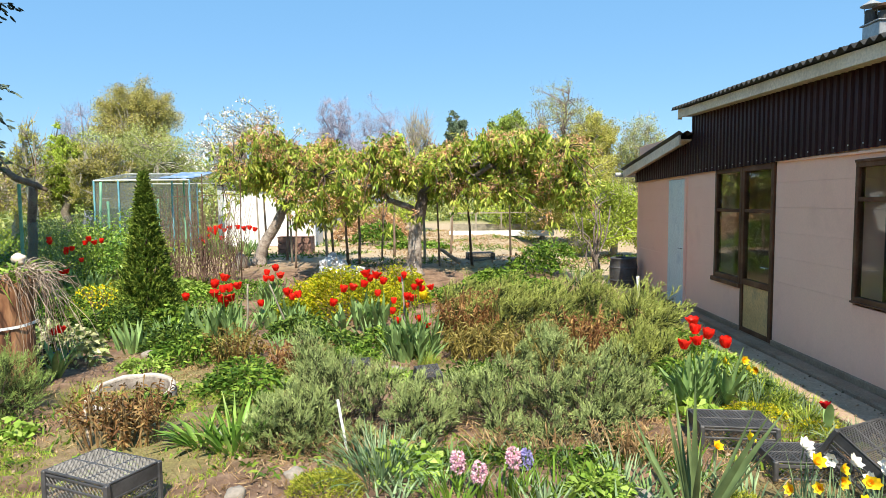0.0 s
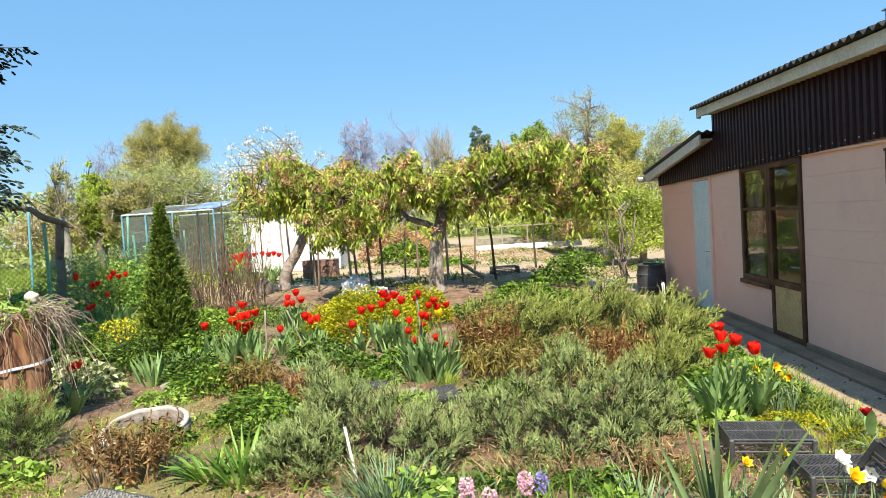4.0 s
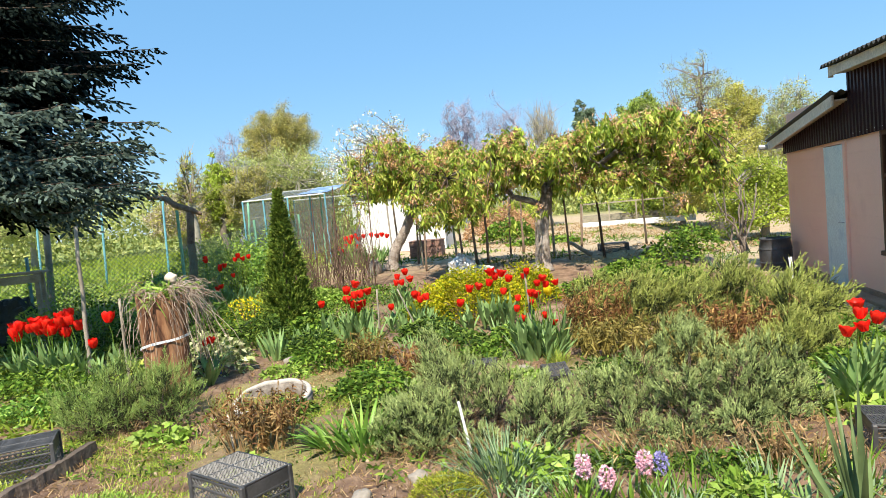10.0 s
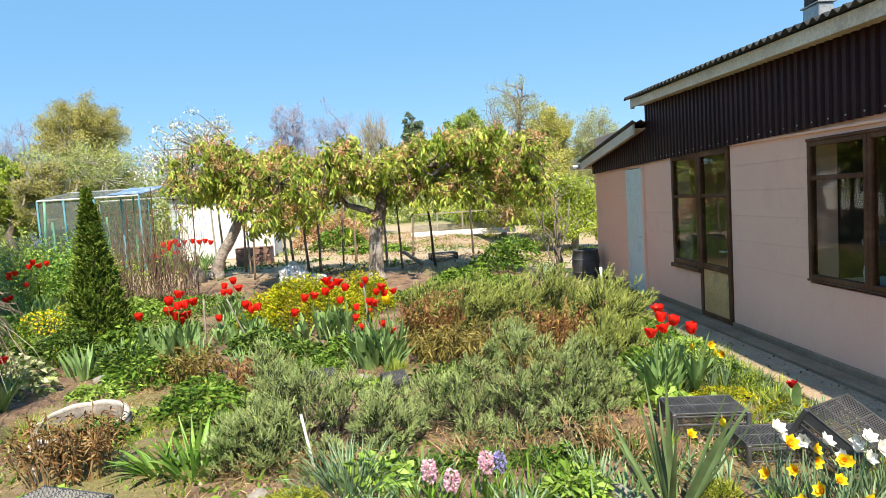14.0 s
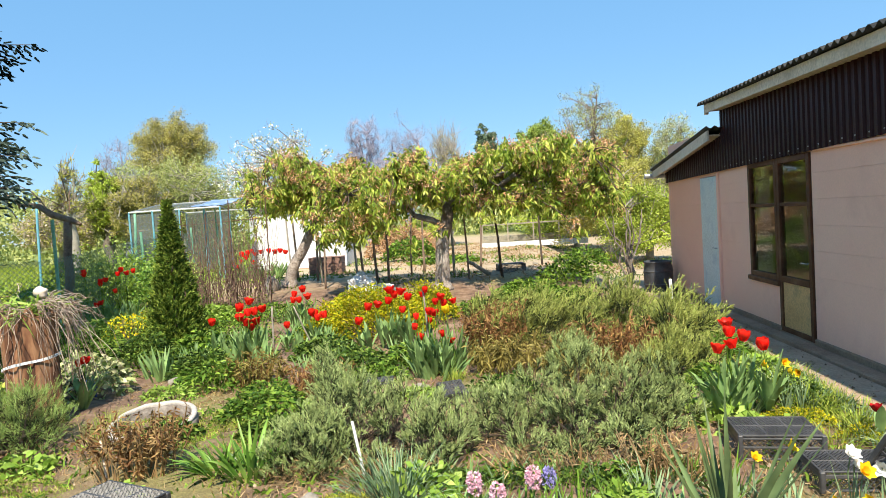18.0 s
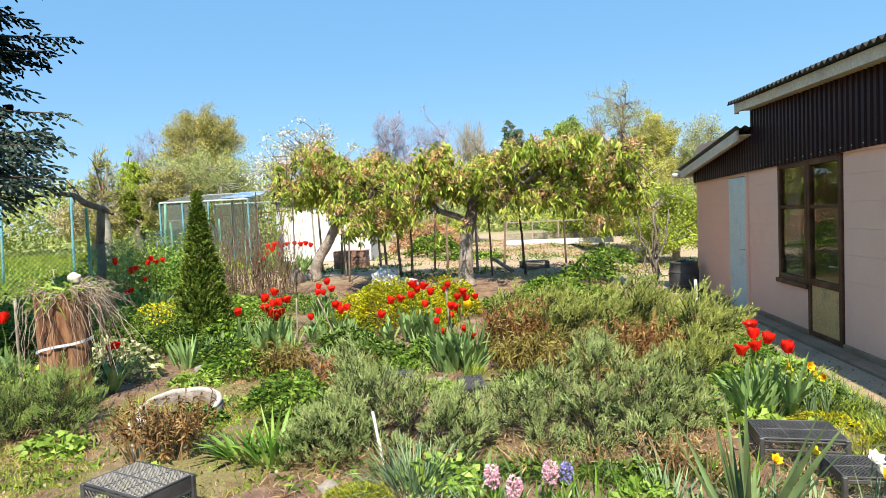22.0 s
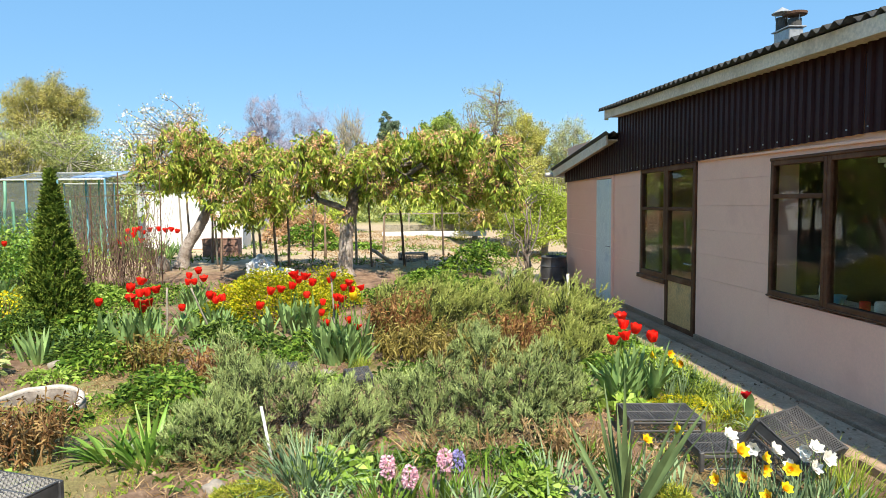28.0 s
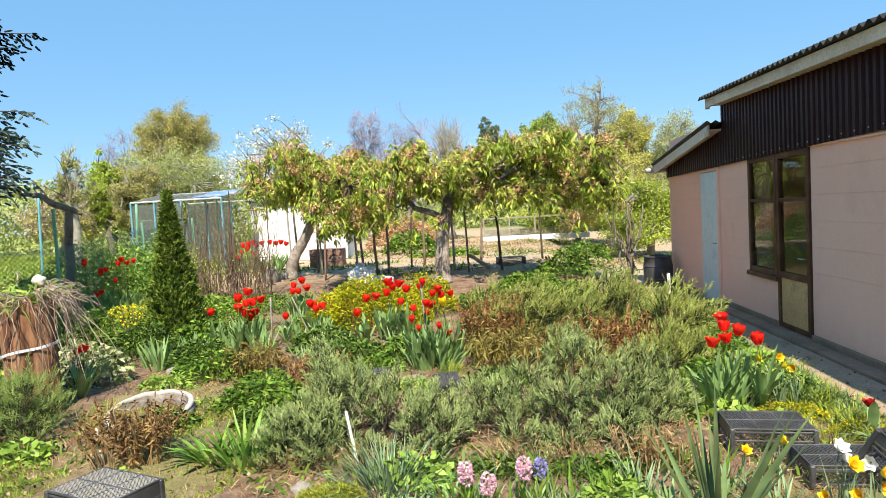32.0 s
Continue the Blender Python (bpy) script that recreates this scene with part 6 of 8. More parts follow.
# ---- fillers of the beds ----
FILL_BLADES = [(-0.3, 3.75, 30, 0.26, 0.02, "tulip_leaves"), (0.05, 3.8, 30, 0.28, 0.022, "tulip_leaves"), (0.62, 3.75, 30, 0.3, 0.02, "tulip_leaves"), (0.9, 4.25, 30, 0.34, 0.016, "tulip_leaves"), (1.05, 3.75, 28, 0.32, 0.018, "tulip_leaves"),
               (1.62, 4.3, 30, 0.36, 0.018, "tulip_leaves"), (1.85, 3.9, 34, 0.36, 0.018, "tulip_leaves"), (2.0, 3.45, 36, 0.32, 0.018, "tulip_leaves"), (2.4, 3.45, 36, 0.32, 0.018, "tulip_leaves"), (2.78, 3.6, 36, 0.32, 0.016, "tulip_leaves")]
for i, (x, y, n, ln, wd, nm) in enumerate(FILL_BLADES):
    blades("bulb_clump", "clump of narrow green bulb leaves in the front bed", "bulb plant", x, y, n, ln, wd, 0.8, 0.35, L_GREEN if i % 2 else L_ONION, 900 + i, 0.16, "bulb clumps in the front bed")
FILL_BACK = [(-2.6, 9.3, 40, 0.42, 0.04), (-1.75, 8.4, 34, 0.36, 0.035), (-3.75, 8.45, 38, 0.46, 0.05), (-0.95, 8.3, 38, 0.42, 0.04), (-0.2, 8.0, 36, 0.4, 0.04), (-4.6, 7.7, 34, 0.4, 0.045), (-2.0, 7.8, 30, 0.34, 0.03), (-3.0, 10.4, 36, 0.42, 0.04), (-3.4, 11.3, 40, 0.4, 0.04)]
for i, (x, y, n, ln, wd) in enumerate(FILL_BACK):
    blades("iris", "broad grey-green iris leaves between the tulips", "iris", x, y, n, ln, wd, 0.6, 0.2, L_TULIP, 920 + i, 0.24)
FILL_HERB = [(-1.1, 7.3, 0.35, 0.25, 0.2), (-0.5, 6.5, 0.3, 0.22, 0.14), (0.3, 6.6, 0.35, 0.25, 0.2), (-2.2, 6.9, 0.3, 0.22, 0.18), (-3.3, 6.9, 0.3, 0.25, 0.16), (-1.7, 5.6, 0.3, 0.25, 0.18), (-2.45, 9.9, 0.5, 0.4, 0.3), (-3.9, 10.0, 0.6, 0.4, 0.4), (-3.9, 11.6, 0.7, 0.5, 0.3), (0.1, 11.2, 0.6, 0.5, 0.3), (2.95, 6.9, 0.22, 0.5, 0.18), (2.9, 6.1, 0.2, 0.4, 0.16), (2.75, 7.6, 0.3, 0.4, 0.3), (2.9, 9.6, 0.35, 0.6, 0.35), (2.5, 6.1, 0.3, 0.25, 0.22), (1.75, 6.3, 0.3, 0.25, 0.2), (-5.6, 9.2, 0.5, 0.4, 0.5), (-4.9, 9.7, 0.4, 0.35, 0.45), (-6.6, 9.2, 0.8, 0.6, 0.6), (-6.9, 8.2, 0.6, 0.5, 0.5)]
# spruce shade at far left is again put into the leaf colour
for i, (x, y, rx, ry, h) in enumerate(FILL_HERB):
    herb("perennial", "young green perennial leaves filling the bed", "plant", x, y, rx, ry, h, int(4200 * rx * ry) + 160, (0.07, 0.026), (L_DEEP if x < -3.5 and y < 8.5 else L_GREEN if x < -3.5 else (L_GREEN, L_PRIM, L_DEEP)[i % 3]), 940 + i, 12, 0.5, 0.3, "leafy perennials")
stalks("dry_perennial", "dry brown stalks below the juniper", 0.80, 4.58, 0.75, 0.14, 0.24, 60, L_DRY, L_DRY, 980, (0.06, 0.010), 6)
stalks("dry_perennial", "dry brown stalks beside the yucca", 1.35, 4.5, 0.36, 0.2, 0.30, 80, L_DRY, L_DRY, 981, (0.06, 0.012), 5)
stalks("dry_perennial", "dry brown stalks under the juniper edge", -0.35, 4.58, 0.5, 0.12, 0.2, 40, L_DRY, L_DRY, 982, (0.05, 0.01), 4)
for i, (x, y, rx, h) in enumerate([(-8.6, 9.0, 0.6, 0.8), (-9.5, 10.0, 0.8, 1.35), (-8.4, 10.5, 0.5, 0.65), (-10.6, 9.1, 0.8, 1.2)]):
    herb("fence_shrub", "airy shrub with small yellow-green leaves along the fence", "shrub", x, y, rx, rx, h, 1500, (0.055, 0.03), L_PRIM, 990 + i, 34, 0.5, 0.2, "shrubs along the fence", M_TWIGGREY)
for i, (x, y, n, ln) in enumerate([(3.12, 5.0, 150, 0.2), (3.15, 5.6, 160, 0.2), (3.1, 6.2, 160, 0.22), (3.12, 6.8, 150, 0.22), (3.1, 7.5, 150, 0.24), (3.08, 8.3, 150, 0.24), (2.85, 5.9, 170, 0.3), (2.6, 5.0, 120, 0.22)]):
    blades("grass_tuft", "fresh grass along the path edge", "grass", x, y, n, ln, 0.007, 0.8, 0.4, L_GRASS if i % 2 else L_ONION, 1010 + i, 0.24)


# dense bulb leaves and young perennials along the front of the bed
r = np.random.default_rng(1100)
for i in range(26):
    x, y = -0.25 + 2.0 * (i % 13) / 13 + r.normal(0, 0.06), (4.45, 4.02)[i // 13] + r.normal(0, 0.07)
    blades("bulb_clump", "clump of narrow green bulb leaves in the front bed", "bulb plant", x, y, 26, r.uniform(0.24, 0.40), r.uniform(0.012, 0.024), 0.9, 0.35, (L_GREEN, L_ONION, L_TULIP)[i % 3], 1120 + i, 0.13, "bulb clumps in the front bed")
for i in range(10):
    x, y = -0.2 + 1.75 * i / 10 + r.normal(0, 0.05), 4.55 + r.normal(0, 0.06)
    herb("young_perennial", "low dark green young perennial under the junipers", "plant", x, y, 0.2, 0.14, r.uniform(0.1, 0.18), 240, (0.05, 0.02), (L_DEEP, L_GREEN)[i % 2], 1160 + i, 8, 0.5, 0.3, "young perennials in the front bed")

for i, (x, y, rx, h) in enumerate([(-6.6, 13.2, 0.8, 1.1), (-7.5, 13.0, 0.95, 1.4), (-8.5, 13.4, 0.95, 1.3), (-9.5, 13.2, 0.7, 0.6), (-7.6, 14.6, 1.0, 1.3), (-10.2, 13.8, 0.7, 0.55)]):
    herb("fence_shrub", "leafy green shrub growing along the fence", "shrub", x, y, rx, rx * 0.8, h, 2100, (0.075, 0.042), (L_LILY, L_PRIM, L_GRASS)[i % 3], 1180 + i, 20, 0.6, 0.2, "shrubs along the fence")
for i, (x, y, rx, h) in enumerate([(-7.5, 8.7, 0.6, 0.95), (-8.2, 8.35, 0.5, 0.8), (-6.9, 9.3, 0.6, 0.9)]):
    herb("fence_shrub", "leafy green shrub growing along the fence", "shrub", x, y, rx, rx * 0.8, h, 1300, (0.06, 0.034), (L_GREEN, L_PRIM, L_LILY)[i], 1190 + i, 24, 0.6, 0.2, "shrubs along the fence", M_TWIGGREY)


# ---- crates, stump, tyre and other things ----
M_DEEPBLUE = surface("deep blue plastic", (0.02, 0.05, 0.28), (0.04, 0.09, 0.42), 4.0, 40, 0.4)


def lattice(g, o, u, v, pitch, thick, diag=True):
    """Crossing bars over the parallelogram from o along u and v."""
    o, u, v = (np.asarray(a, float) for a in (o, u, v))
    lu, lv = np.linalg.norm(u), np.linalg.norm(v)
    eu, ev = u / lu, v / lv
    if diag:
        for sgn in (1, -1):
            c = -lv if sgn > 0 else 0.0
            while c < (lu if sgn > 0 else lu + lv):
                if sgn > 0:
                    s0, s1 = max(0, -c), min(lv, lu - c)
                    a, b = (c + s0, s0), (c + s1, s1)
                else:
                    s0, s1 = max(0, c - lu), min(lv, c)
                    a, b = (c - s0, s0), (c - s1, s1)
                if s1 - s0 > pitch * 0.3:
                    tube(g, [o + eu * a[0] + ev * a[1], o + eu * b[0] + ev * b[1]], thick, 4, False)
                c += pitch
    else:
        for k in np.arange(pitch, lu, pitch):
            tube(g, [o + eu * k, o + eu * k + v], thick, 4, False)
        for k in np.arange(pitch, lv, pitch):
            tube(g, [o + ev * k, o + ev * k + u], thick, 4, False)
    return g


def crate(x, y, rz, label, w=0.54, d=0.36, h=0.26, tilt=0.0, z=None):
    """An upturned slotted plastic crate."""
    e = thing("plastic_crate", x, y, (gz(x, y) + 0.01) if z is None else z, label, "crate", "black plastic crates")
    e.matrix_world = e.matrix_world @ pose(0, 0, 0, tilt, 0, rz)
    g = Geo()
    lattice(g, (-w / 2, -d / 2, h), (w, 0, 0), (0, d, 0), 0.026, 0.0030)
    part("base_lattice", g, M_BLACKPL, e)

    def bar(*edges):
        g = Geo()
        box(g, *edges, 0.002)
        part("bar", g, M_BLACKPL, e)
    for k in (-d / 2, 0, d / 2):
        bar(-w / 2, w / 2, k - 0.006, k + 0.006, h - 0.008, h + 0.004)
    for k in (-w / 2, -w / 6, w / 6, w / 2):
        bar(k - 0.006, k + 0.006, -d / 2 + 0.006, d / 2 - 0.006, h - 0.007, h + 0.003)
    for sx in (-1, 1):
        for sy in (-1, 1):
            g = Geo()
            box(g, sx * w / 2 - 0.016, sx * w / 2 + 0.016, sy * d / 2 - 0.016, sy * d / 2 + 0.016, 0, h + 0.001, 0.006)
            part("corner_post", g, M_BLACKPL, e)
    for sx in (-1, 1):
        g = Geo()
        lattice(g, (sx * w / 2, -d / 2, 0.02), (0, d, 0), (0, 0, h * 0.55), 0.036, 0.0024)
        part("end_lattice", g, M_BLACKPL, e)
        for zz in (0.015, 0.1, h * 0.6):
            bar(sx * w / 2 - 0.006, sx * w / 2 + 0.006, -d / 2 + 0.016, d / 2 - 0.016, zz, zz + 0.014)
        g = Geo()
        box(g, sx * w / 2 - 0.004, sx * w / 2 + 0.004, -d / 2 + 0.016, d / 2 - 0.016, h * 0.65, h - 0.01)
        part("end_panel", g, M_BLACKPL, e)
    for sy in (-1, 1):
        g = Geo()
        lattice(g, (-w / 2, sy * d / 2, 0.02), (w, 0, 0), (0, 0, h - 0.04), 0.036, 0.0024)
        part("side_lattice", g, M_BLACKPL, e)
        for zz in (0.01, 0.09, 0.17, h - 0.03):
            if zz < h - 0.02:
                bar(-w / 2 + 0.016, w / 2 - 0.016, sy * d / 2 - 0.006, sy * d / 2 + 0.006, zz, zz + 0.013)
    return e


crate(2.16, 4.92, -6, "black plastic crate upturned beside the yellow spurge", 0.52, 0.38, 0.18)
crate(2.40, 4.4, -4, "black plastic crate upturned among daffodils", 0.46, 0.34, 0.13)
crate(2.70, 4.2, 28, "black plastic crate tilted beside the path", 0.46, 0.36, 0.22, 30, 0.09)
crate(-2.02, 3.86, -22, "black plastic crate upturned on bare soil", 0.52, 0.36, 0.26)
crate(-4.25, 4.28, 38, "black plastic crate upturned beside a kerb", 0.55, 0.36, 0.25)
crate(-0.2, 6.35, 25, "small dark crate leaning on the bed edge", 0.22, 0.18, 0.16, 24, 0.02)
crate(-1.02, 7.0, 10, "small dark crate half hidden by juniper", 0.3, 0.2, 0.1)


def stone(x, y, s, label, mat, seed, group="stones in the beds", z=None):
    bm = bmesh.new()
    bmesh.ops.create_icosphere(bm, subdivisions=3, radius=1.0)
    for v in bm.verts:
        k = 1 + 0.28 * noise.noise(v.co * 1.3 + Vector((seed * 3.1, 0, 0))) + 0.08 * noise.noise(v.co * 4 + Vector((seed, 0, 0)))
        v.co = Vector((v.co.x * s[0] * k, v.co.y * s[1] * k, v.co.z * s[2] * k))
    me = bpy.data.meshes.new("stone")
    bm.to_mesh(me)
    bm.free()
    me.materials.append(mat)
    me.polygons.foreach_set("use_smooth", [True] * len(me.polygons))
    ob = new("stone", me)
    ob.matrix_world = pose(x, y, (gz(x, y) + s[2] * 0.45) if z is None else z, 0, 0, seed * 40)
    return tagged(ob, label, "stone", group)


M_STONE = surface("pale field stone", (0.24, 0.21, 0.18), (0.40, 0.36, 0.31), 4, 40, 0.9, 0, 0.6, 0.01, (0.24, 0.22, 0.17), 5)
stone(-0.98, 4.3, (0.07, 0.055, 0.05), "pale rounded field stone", M_STONE, 1)
stone(-1.28, 4.02, (0.08, 0.06, 0.045), "pale rounded field stone", M_STONE, 2)
stone(1.2, 4.0, (0.16, 0.07, 0.06), "flat pale edging stone", M_STONE, 3)
stone(-0.55, 6.85, (0.12, 0.07, 0.06), "grey edging stone by the bed", M_STONE, 4)
stone(0.08, 6.6, (0.09, 0.07, 0.05), "rounded grey edging stone by the bed", M_STONE, 5)
stone(-1.7, 7.1, (0.13, 0.1, 0.07), "small brown edging stone", M_STONE, 6)
stone(-4.9, 14.6, (0.22, 0.18, 0.24), "pale stone beside the leaning cherry", M_STONE, 7)
stone(-3.6, 7.6, (0.1, 0.08, 0.06), "pale stone among irises", M_STONE, 8)


def stump(x, y):
    r = np.random.default_rng(700)
    e = thing("tree_stump", x, y, gz(x, y), "tall hollow brown tree stump with a white strap", "stump")
    m, nt, p = nodes_of("peeled brown stump wood")
    tc = nt.nodes.new("ShaderNodeTexCoord")
    mp = nt.nodes.new("ShaderNodeMapping")
    mp.inputs["Scale"].default_value = (5, 5, 1.4)
    n = nt.nodes.new("ShaderNodeTexNoise")
    n.inputs["Scale"].default_value, n.inputs["Detail"].default_value = 2.0, 8
    nt.links.new(tc.outputs["Object"], mp.inputs["Vector"])
    nt.links.new(mp.outputs["Vector"], n.inputs["Vector"])
    c = ramp(nt, n.outputs["Fac"], [(0.3, (0.045, 0.02, 0.012)), (0.45, (0.19, 0.082, 0.04)), (0.58, (0.34, 0.175, 0.085)), (0.68, (0.25, 0.13, 0.085)), (0.8, (0.38, 0.28, 0.22))])
    nt.links.new(c, p.inputs["Base Color"])
    p.inputs["Roughness"].default_value = 0.85
    bump(nt, p, n.outputs["Fac"], 0.6, 0.03)
    sides, rows = 40, 14
    g = Geo()
    v = []
    for i in range(rows):
        t = i / (rows - 1)
        for k in range(sides):
            a = 2 * np.pi * k / sides
            R = 0.215 * (0.94 + 0.10 * t + 0.10 * (1 - t) ** 3) * (1 + 0.09 * np.sin(3 * a + 1) + 0.06 * np.sin(9 * a + t * 2) + 0.04 * np.sin(17 * a + 3 * t))
            # a rotten groove runs down from the top on the sunny side
            R *= 1 - 0.42 * math.exp(-((a - 4.75 - 0.12 * math.sin(7 * t)) / 0.17) ** 2) * smooth01((t - 0.45) / 0.3)
            z = t * (1.14 + (0.05 * np.sin(5 * a) + 0.03 * np.sin(13 * a)) * (t > 0.9))
            v.append((np.cos(a) * R, np.sin(a) * R, z))
    for i in range(4):
        for k in range(sides):
            x0, y0, z0 = v[(rows - 1) * sides + k]
            s = 0.82 - 0.05 * i
            v.append((x0 * s, y0 * s, z0 - 0.01 - 0.12 * i))
    f = [(i * sides + k, i * sides + (k + 1) % sides, (i + 1) * sides + (k + 1) % sides, (i + 1) * sides + k) for i in range(rows + 3) for k in range(sides)]
    f.append(tuple((rows + 3) * sides + k for k in range(sides)))
    g.add(v, f)
    part("trunk_shell", g, m, e, smooth=True)
    g = Geo()
    a = np.linspace(0, 2 * np.pi, 40)
    R = 0.243 * (1 + 0.09 * np.sin(3 * a + 1))
    c = np.stack([np.cos(a) * R, np.sin(a) * R, 0.66 + 0.055 * np.cos(a) + 0.012 * np.sin(3 * a)], -1)
    v = np.concatenate([c + [0, 0, -0.013], c + [0, 0, 0.013], c * [0.985, 0.985, 1] + [0, 0, 0.013]])
    g.add(v, [(i, i + 1, 41 + i - 0, 40 + i) for i in range(39)] + [(40 + i, 41 + i, 81 + i, 80 + i) for i in range(39)])
    part("strap", g, M_WHITE, e, "white cloth strap")
    n = 130
    a = np.where(r.uniform(0, 1, n) < 0.5, r.normal(0.1, 0.6, n), r.uniform(0, 6.28, n))
    b = np.stack([np.cos(a) * 0.2, np.sin(a) * 0.2, 1.12 + r.uniform(0, 0.12, n)], -1)
    out = np.stack([np.cos(a), np.sin(a), np.zeros(n)], -1)
    g = Geo()
    for i in range(n):
        L = r.uniform(0.15, 0.6)
        s = np.linspace(0, 1, 8)[:, None]
        pts = b[i] + out[i] * L * (s * 0.95) * r.uniform(0.5, 1.0) + np.array([0, 0, 1.0]) * (0.16 * s - r.uniform(0.2, 1.6) * s ** 2.2 * 0.62) + np.cumsum(r.normal(0, 0.028, (8, 3)), 0)
        tube(g, pts, 0.0046 - 0.0026 * s[:, 0], 4, False)
    part("dead_vines", g, L_VINE, e, "dry hanging vine stems")
    n = 260
    b = np.stack([r.normal(0, 0.15, n), r.normal(0, 0.15, n), 1.05 + r.uniform(0, 0.2, n)], -1)
    d = rand_dirs(n, 0.7, r)
    g = Geo()
    ribbons(g, b, d, side_of(d, r), r.uniform(0.08, 0.2, n), 0.02, 0.4, 3, 0.1, "leaf")
    part("top_plant", g, L_PRIM, e, "green plant growing out of the hollow top")


stump(-4.20, 6.1)
stone(-4.08, 6.15, (0.065, 0.05, 0.06), "white stone lying on top of the stump", M_FASCIA, 9, "", 1.3)


def rod(name, label, category, a, b, ra, rb, mat, group="", sides=8):
    a, b = np.asarray(a, float), np.asarray(b, float)
    e = Geo()
    r = np.random.default_rng(int(abs(a[0] * 100) + abs(b[2] * 10)))
    s = np.linspace(0, 1, 6)[:, None]
    tube(e, (b - a) * s + r.normal(0, ra * 0.15, (6, 3)) * (s > 0) * (s < 1), ra * (1 - s[:, 0]) + rb * s[:, 0], sides)
    ob = part(name, e, mat, None, "", True)
    ob.location = a
    return tagged(ob, label, category, group)


rod("garden_stake", "thin grey wooden stake beside the stump", "stake", (-4.75, 6.15, -0.02), (-4.62, 6.0, 1.13), 0.016, 0.014, M_WOODGREY)
rod("garden_pole", "tall pale wooden pole among tulips", "pole", (-5.97, 6.9, -0.05), (-5.90, 6.9, 1.96), 0.028, 0.023, M_WOODGREY)
rod("garden_pole", "grey wooden post under the spruce", "pole", (-10.61, 11.0, 0.05), (-10.49, 11.0, 2.75), 0.07, 0.06, M_WOODGREY)
rod("bed_stake", "thin grey cane in the bed", "stake", (-2.2, 8.8, -0.02), (-2.42, 8.6, 0.72), 0.012, 0.01, M_WOODGREY)
rod("bed_stake", "thin grey cane among the tulips", "stake", (-0.5, 7.6, -0.02), (-0.54, 7.5, 0.98), 0.012, 0.01, M_WOODGREY)
rod("bed_stake", "thin grey cane beside the irises", "stake", (-2.78, 8.7, -0.02), (-2.75, 8.7, 0.72), 0.014, 0.012, M_WOODGREY)
g = Geo()
box(g, -0.010, 0.010, -0.004, 0.004, 0, 0.39, 0.002)
ob = part("plant_marker", g, M_WHITE)
ob.matrix_world = pose(-0.70, 4.70, 0.0, -2, -9, 8)
tagged(ob, "white plastic plant marker stuck beside the juniper", "marker")
rod("white_post", "short white post at the bed corner", "post", (2.55, 8.85, -0.02), (2.55, 8.85, 0.78), 0.022, 0.022, M_WHITE, sides=4)


def tyre(x, y):
    """A cut tyre set round the peony: dark inner wall, whitewashed lip, higher at the back."""
    e = thing("tyre_planter", x, y, gz(x, y), "old whitewashed tyre half sunk round the peony", "planter")
    rise = lambda v: 0.62 + 0.30 * v[1] / 0.38
    for nm, prof, mat, lab in (("tyre_wall", [(0.335, 0.0), (0.335, 0.15), (0.345, 0.165), (0.372, 0.165), (0.392, 0.10), (0.385, -0.02)], M_TYREWALL, ""),
                               ("tyre_lip", [(0.338, 0.160), (0.334, 0.186), (0.345, 0.198), (0.372, 0.196), (0.384, 0.176), (0.382, 0.150)], M_TYRELIP, "flaking white painted lip")):
        g = Geo()
        lathe(g, prof, 64)
        for v in g.v[-1]:
            v[2] = v[2] * rise(v) + 0.012 * noise.noise(Vector(v * 7.0))
            v[:2] *= 1 + 0.03 * noise.noise(Vector((v[0] * 4, v[1] * 4, 3.0)))
        part(nm, g, mat, e, lab, smooth=True)
    g = Geo()
    lathe(g, [(0.345, 0.01), (0.2, 0.03), (0.001, 0.04)], 24)
    part("soil_fill", g, M_SOIL, e)


M_TYREWALL = surface("dusty grey rubber", (0.16, 0.13, 0.11), (0.30, 0.26, 0.225), 6, 30, 0.9, 0, 0.6, 0.01, (0.42, 0.38, 0.34), 6)
M_TYRELIP = surface("flaking whitewash on rubber", (0.42, 0.37, 0.325), (0.62, 0.57, 0.52), 6, 30, 0.9, 0, 0.6, 0.01, (0.27, 0.22, 0.185), 7)
tyre(-2.92, 5.9)
rod("bed_stake", "white peg beside the peony", "stake", (-2.63, 4.75, -0.02), (-2.66, 4.75, 0.3), 0.011, 0.009, M_FASCIA)


def planter_pot(x, y, radius, h, mat, label):
    e = thing("planter_pot", x, y, gz(x, y), label, "pot", "pots beside the stump")
    g = Geo()
    lathe(g, [(0.001, 0.0), (radius * 0.78, 0.0), (radius * 0.8, 0.01), (radius, h - 0.04), (radius * 0.93, h - 0.04), (radius * 0.9, h - 0.08), (0.001, h - 0.07)], 24)
    part("shell", g, mat, e, smooth=True)
    g = Geo()
    lathe(g, [(radius * 0.99, h - 0.045), (radius * 1.07, h - 0.04), (radius * 1.07, h), (radius * 0.95, h), (radius * 0.94, h - 0.04)], 24)
    part("rim", g, mat, e, smooth=True)
    g = Geo()
    lathe(g, [(radius * 0.92, h - 0.05), (radius * 0.4, h - 0.035), (0.001, h - 0.03)], 20)
    part("soil_fill", g, M_SOIL, e)


planter_pot(-4.64, 7.2, 0.17, 0.3, M_BLACKPL, "black plastic pot standing beside the stump")
planter_pot(-4.3, 7.05, 0.08, 0.22, M_DEEPBLUE, "small deep blue pot beside the black one")


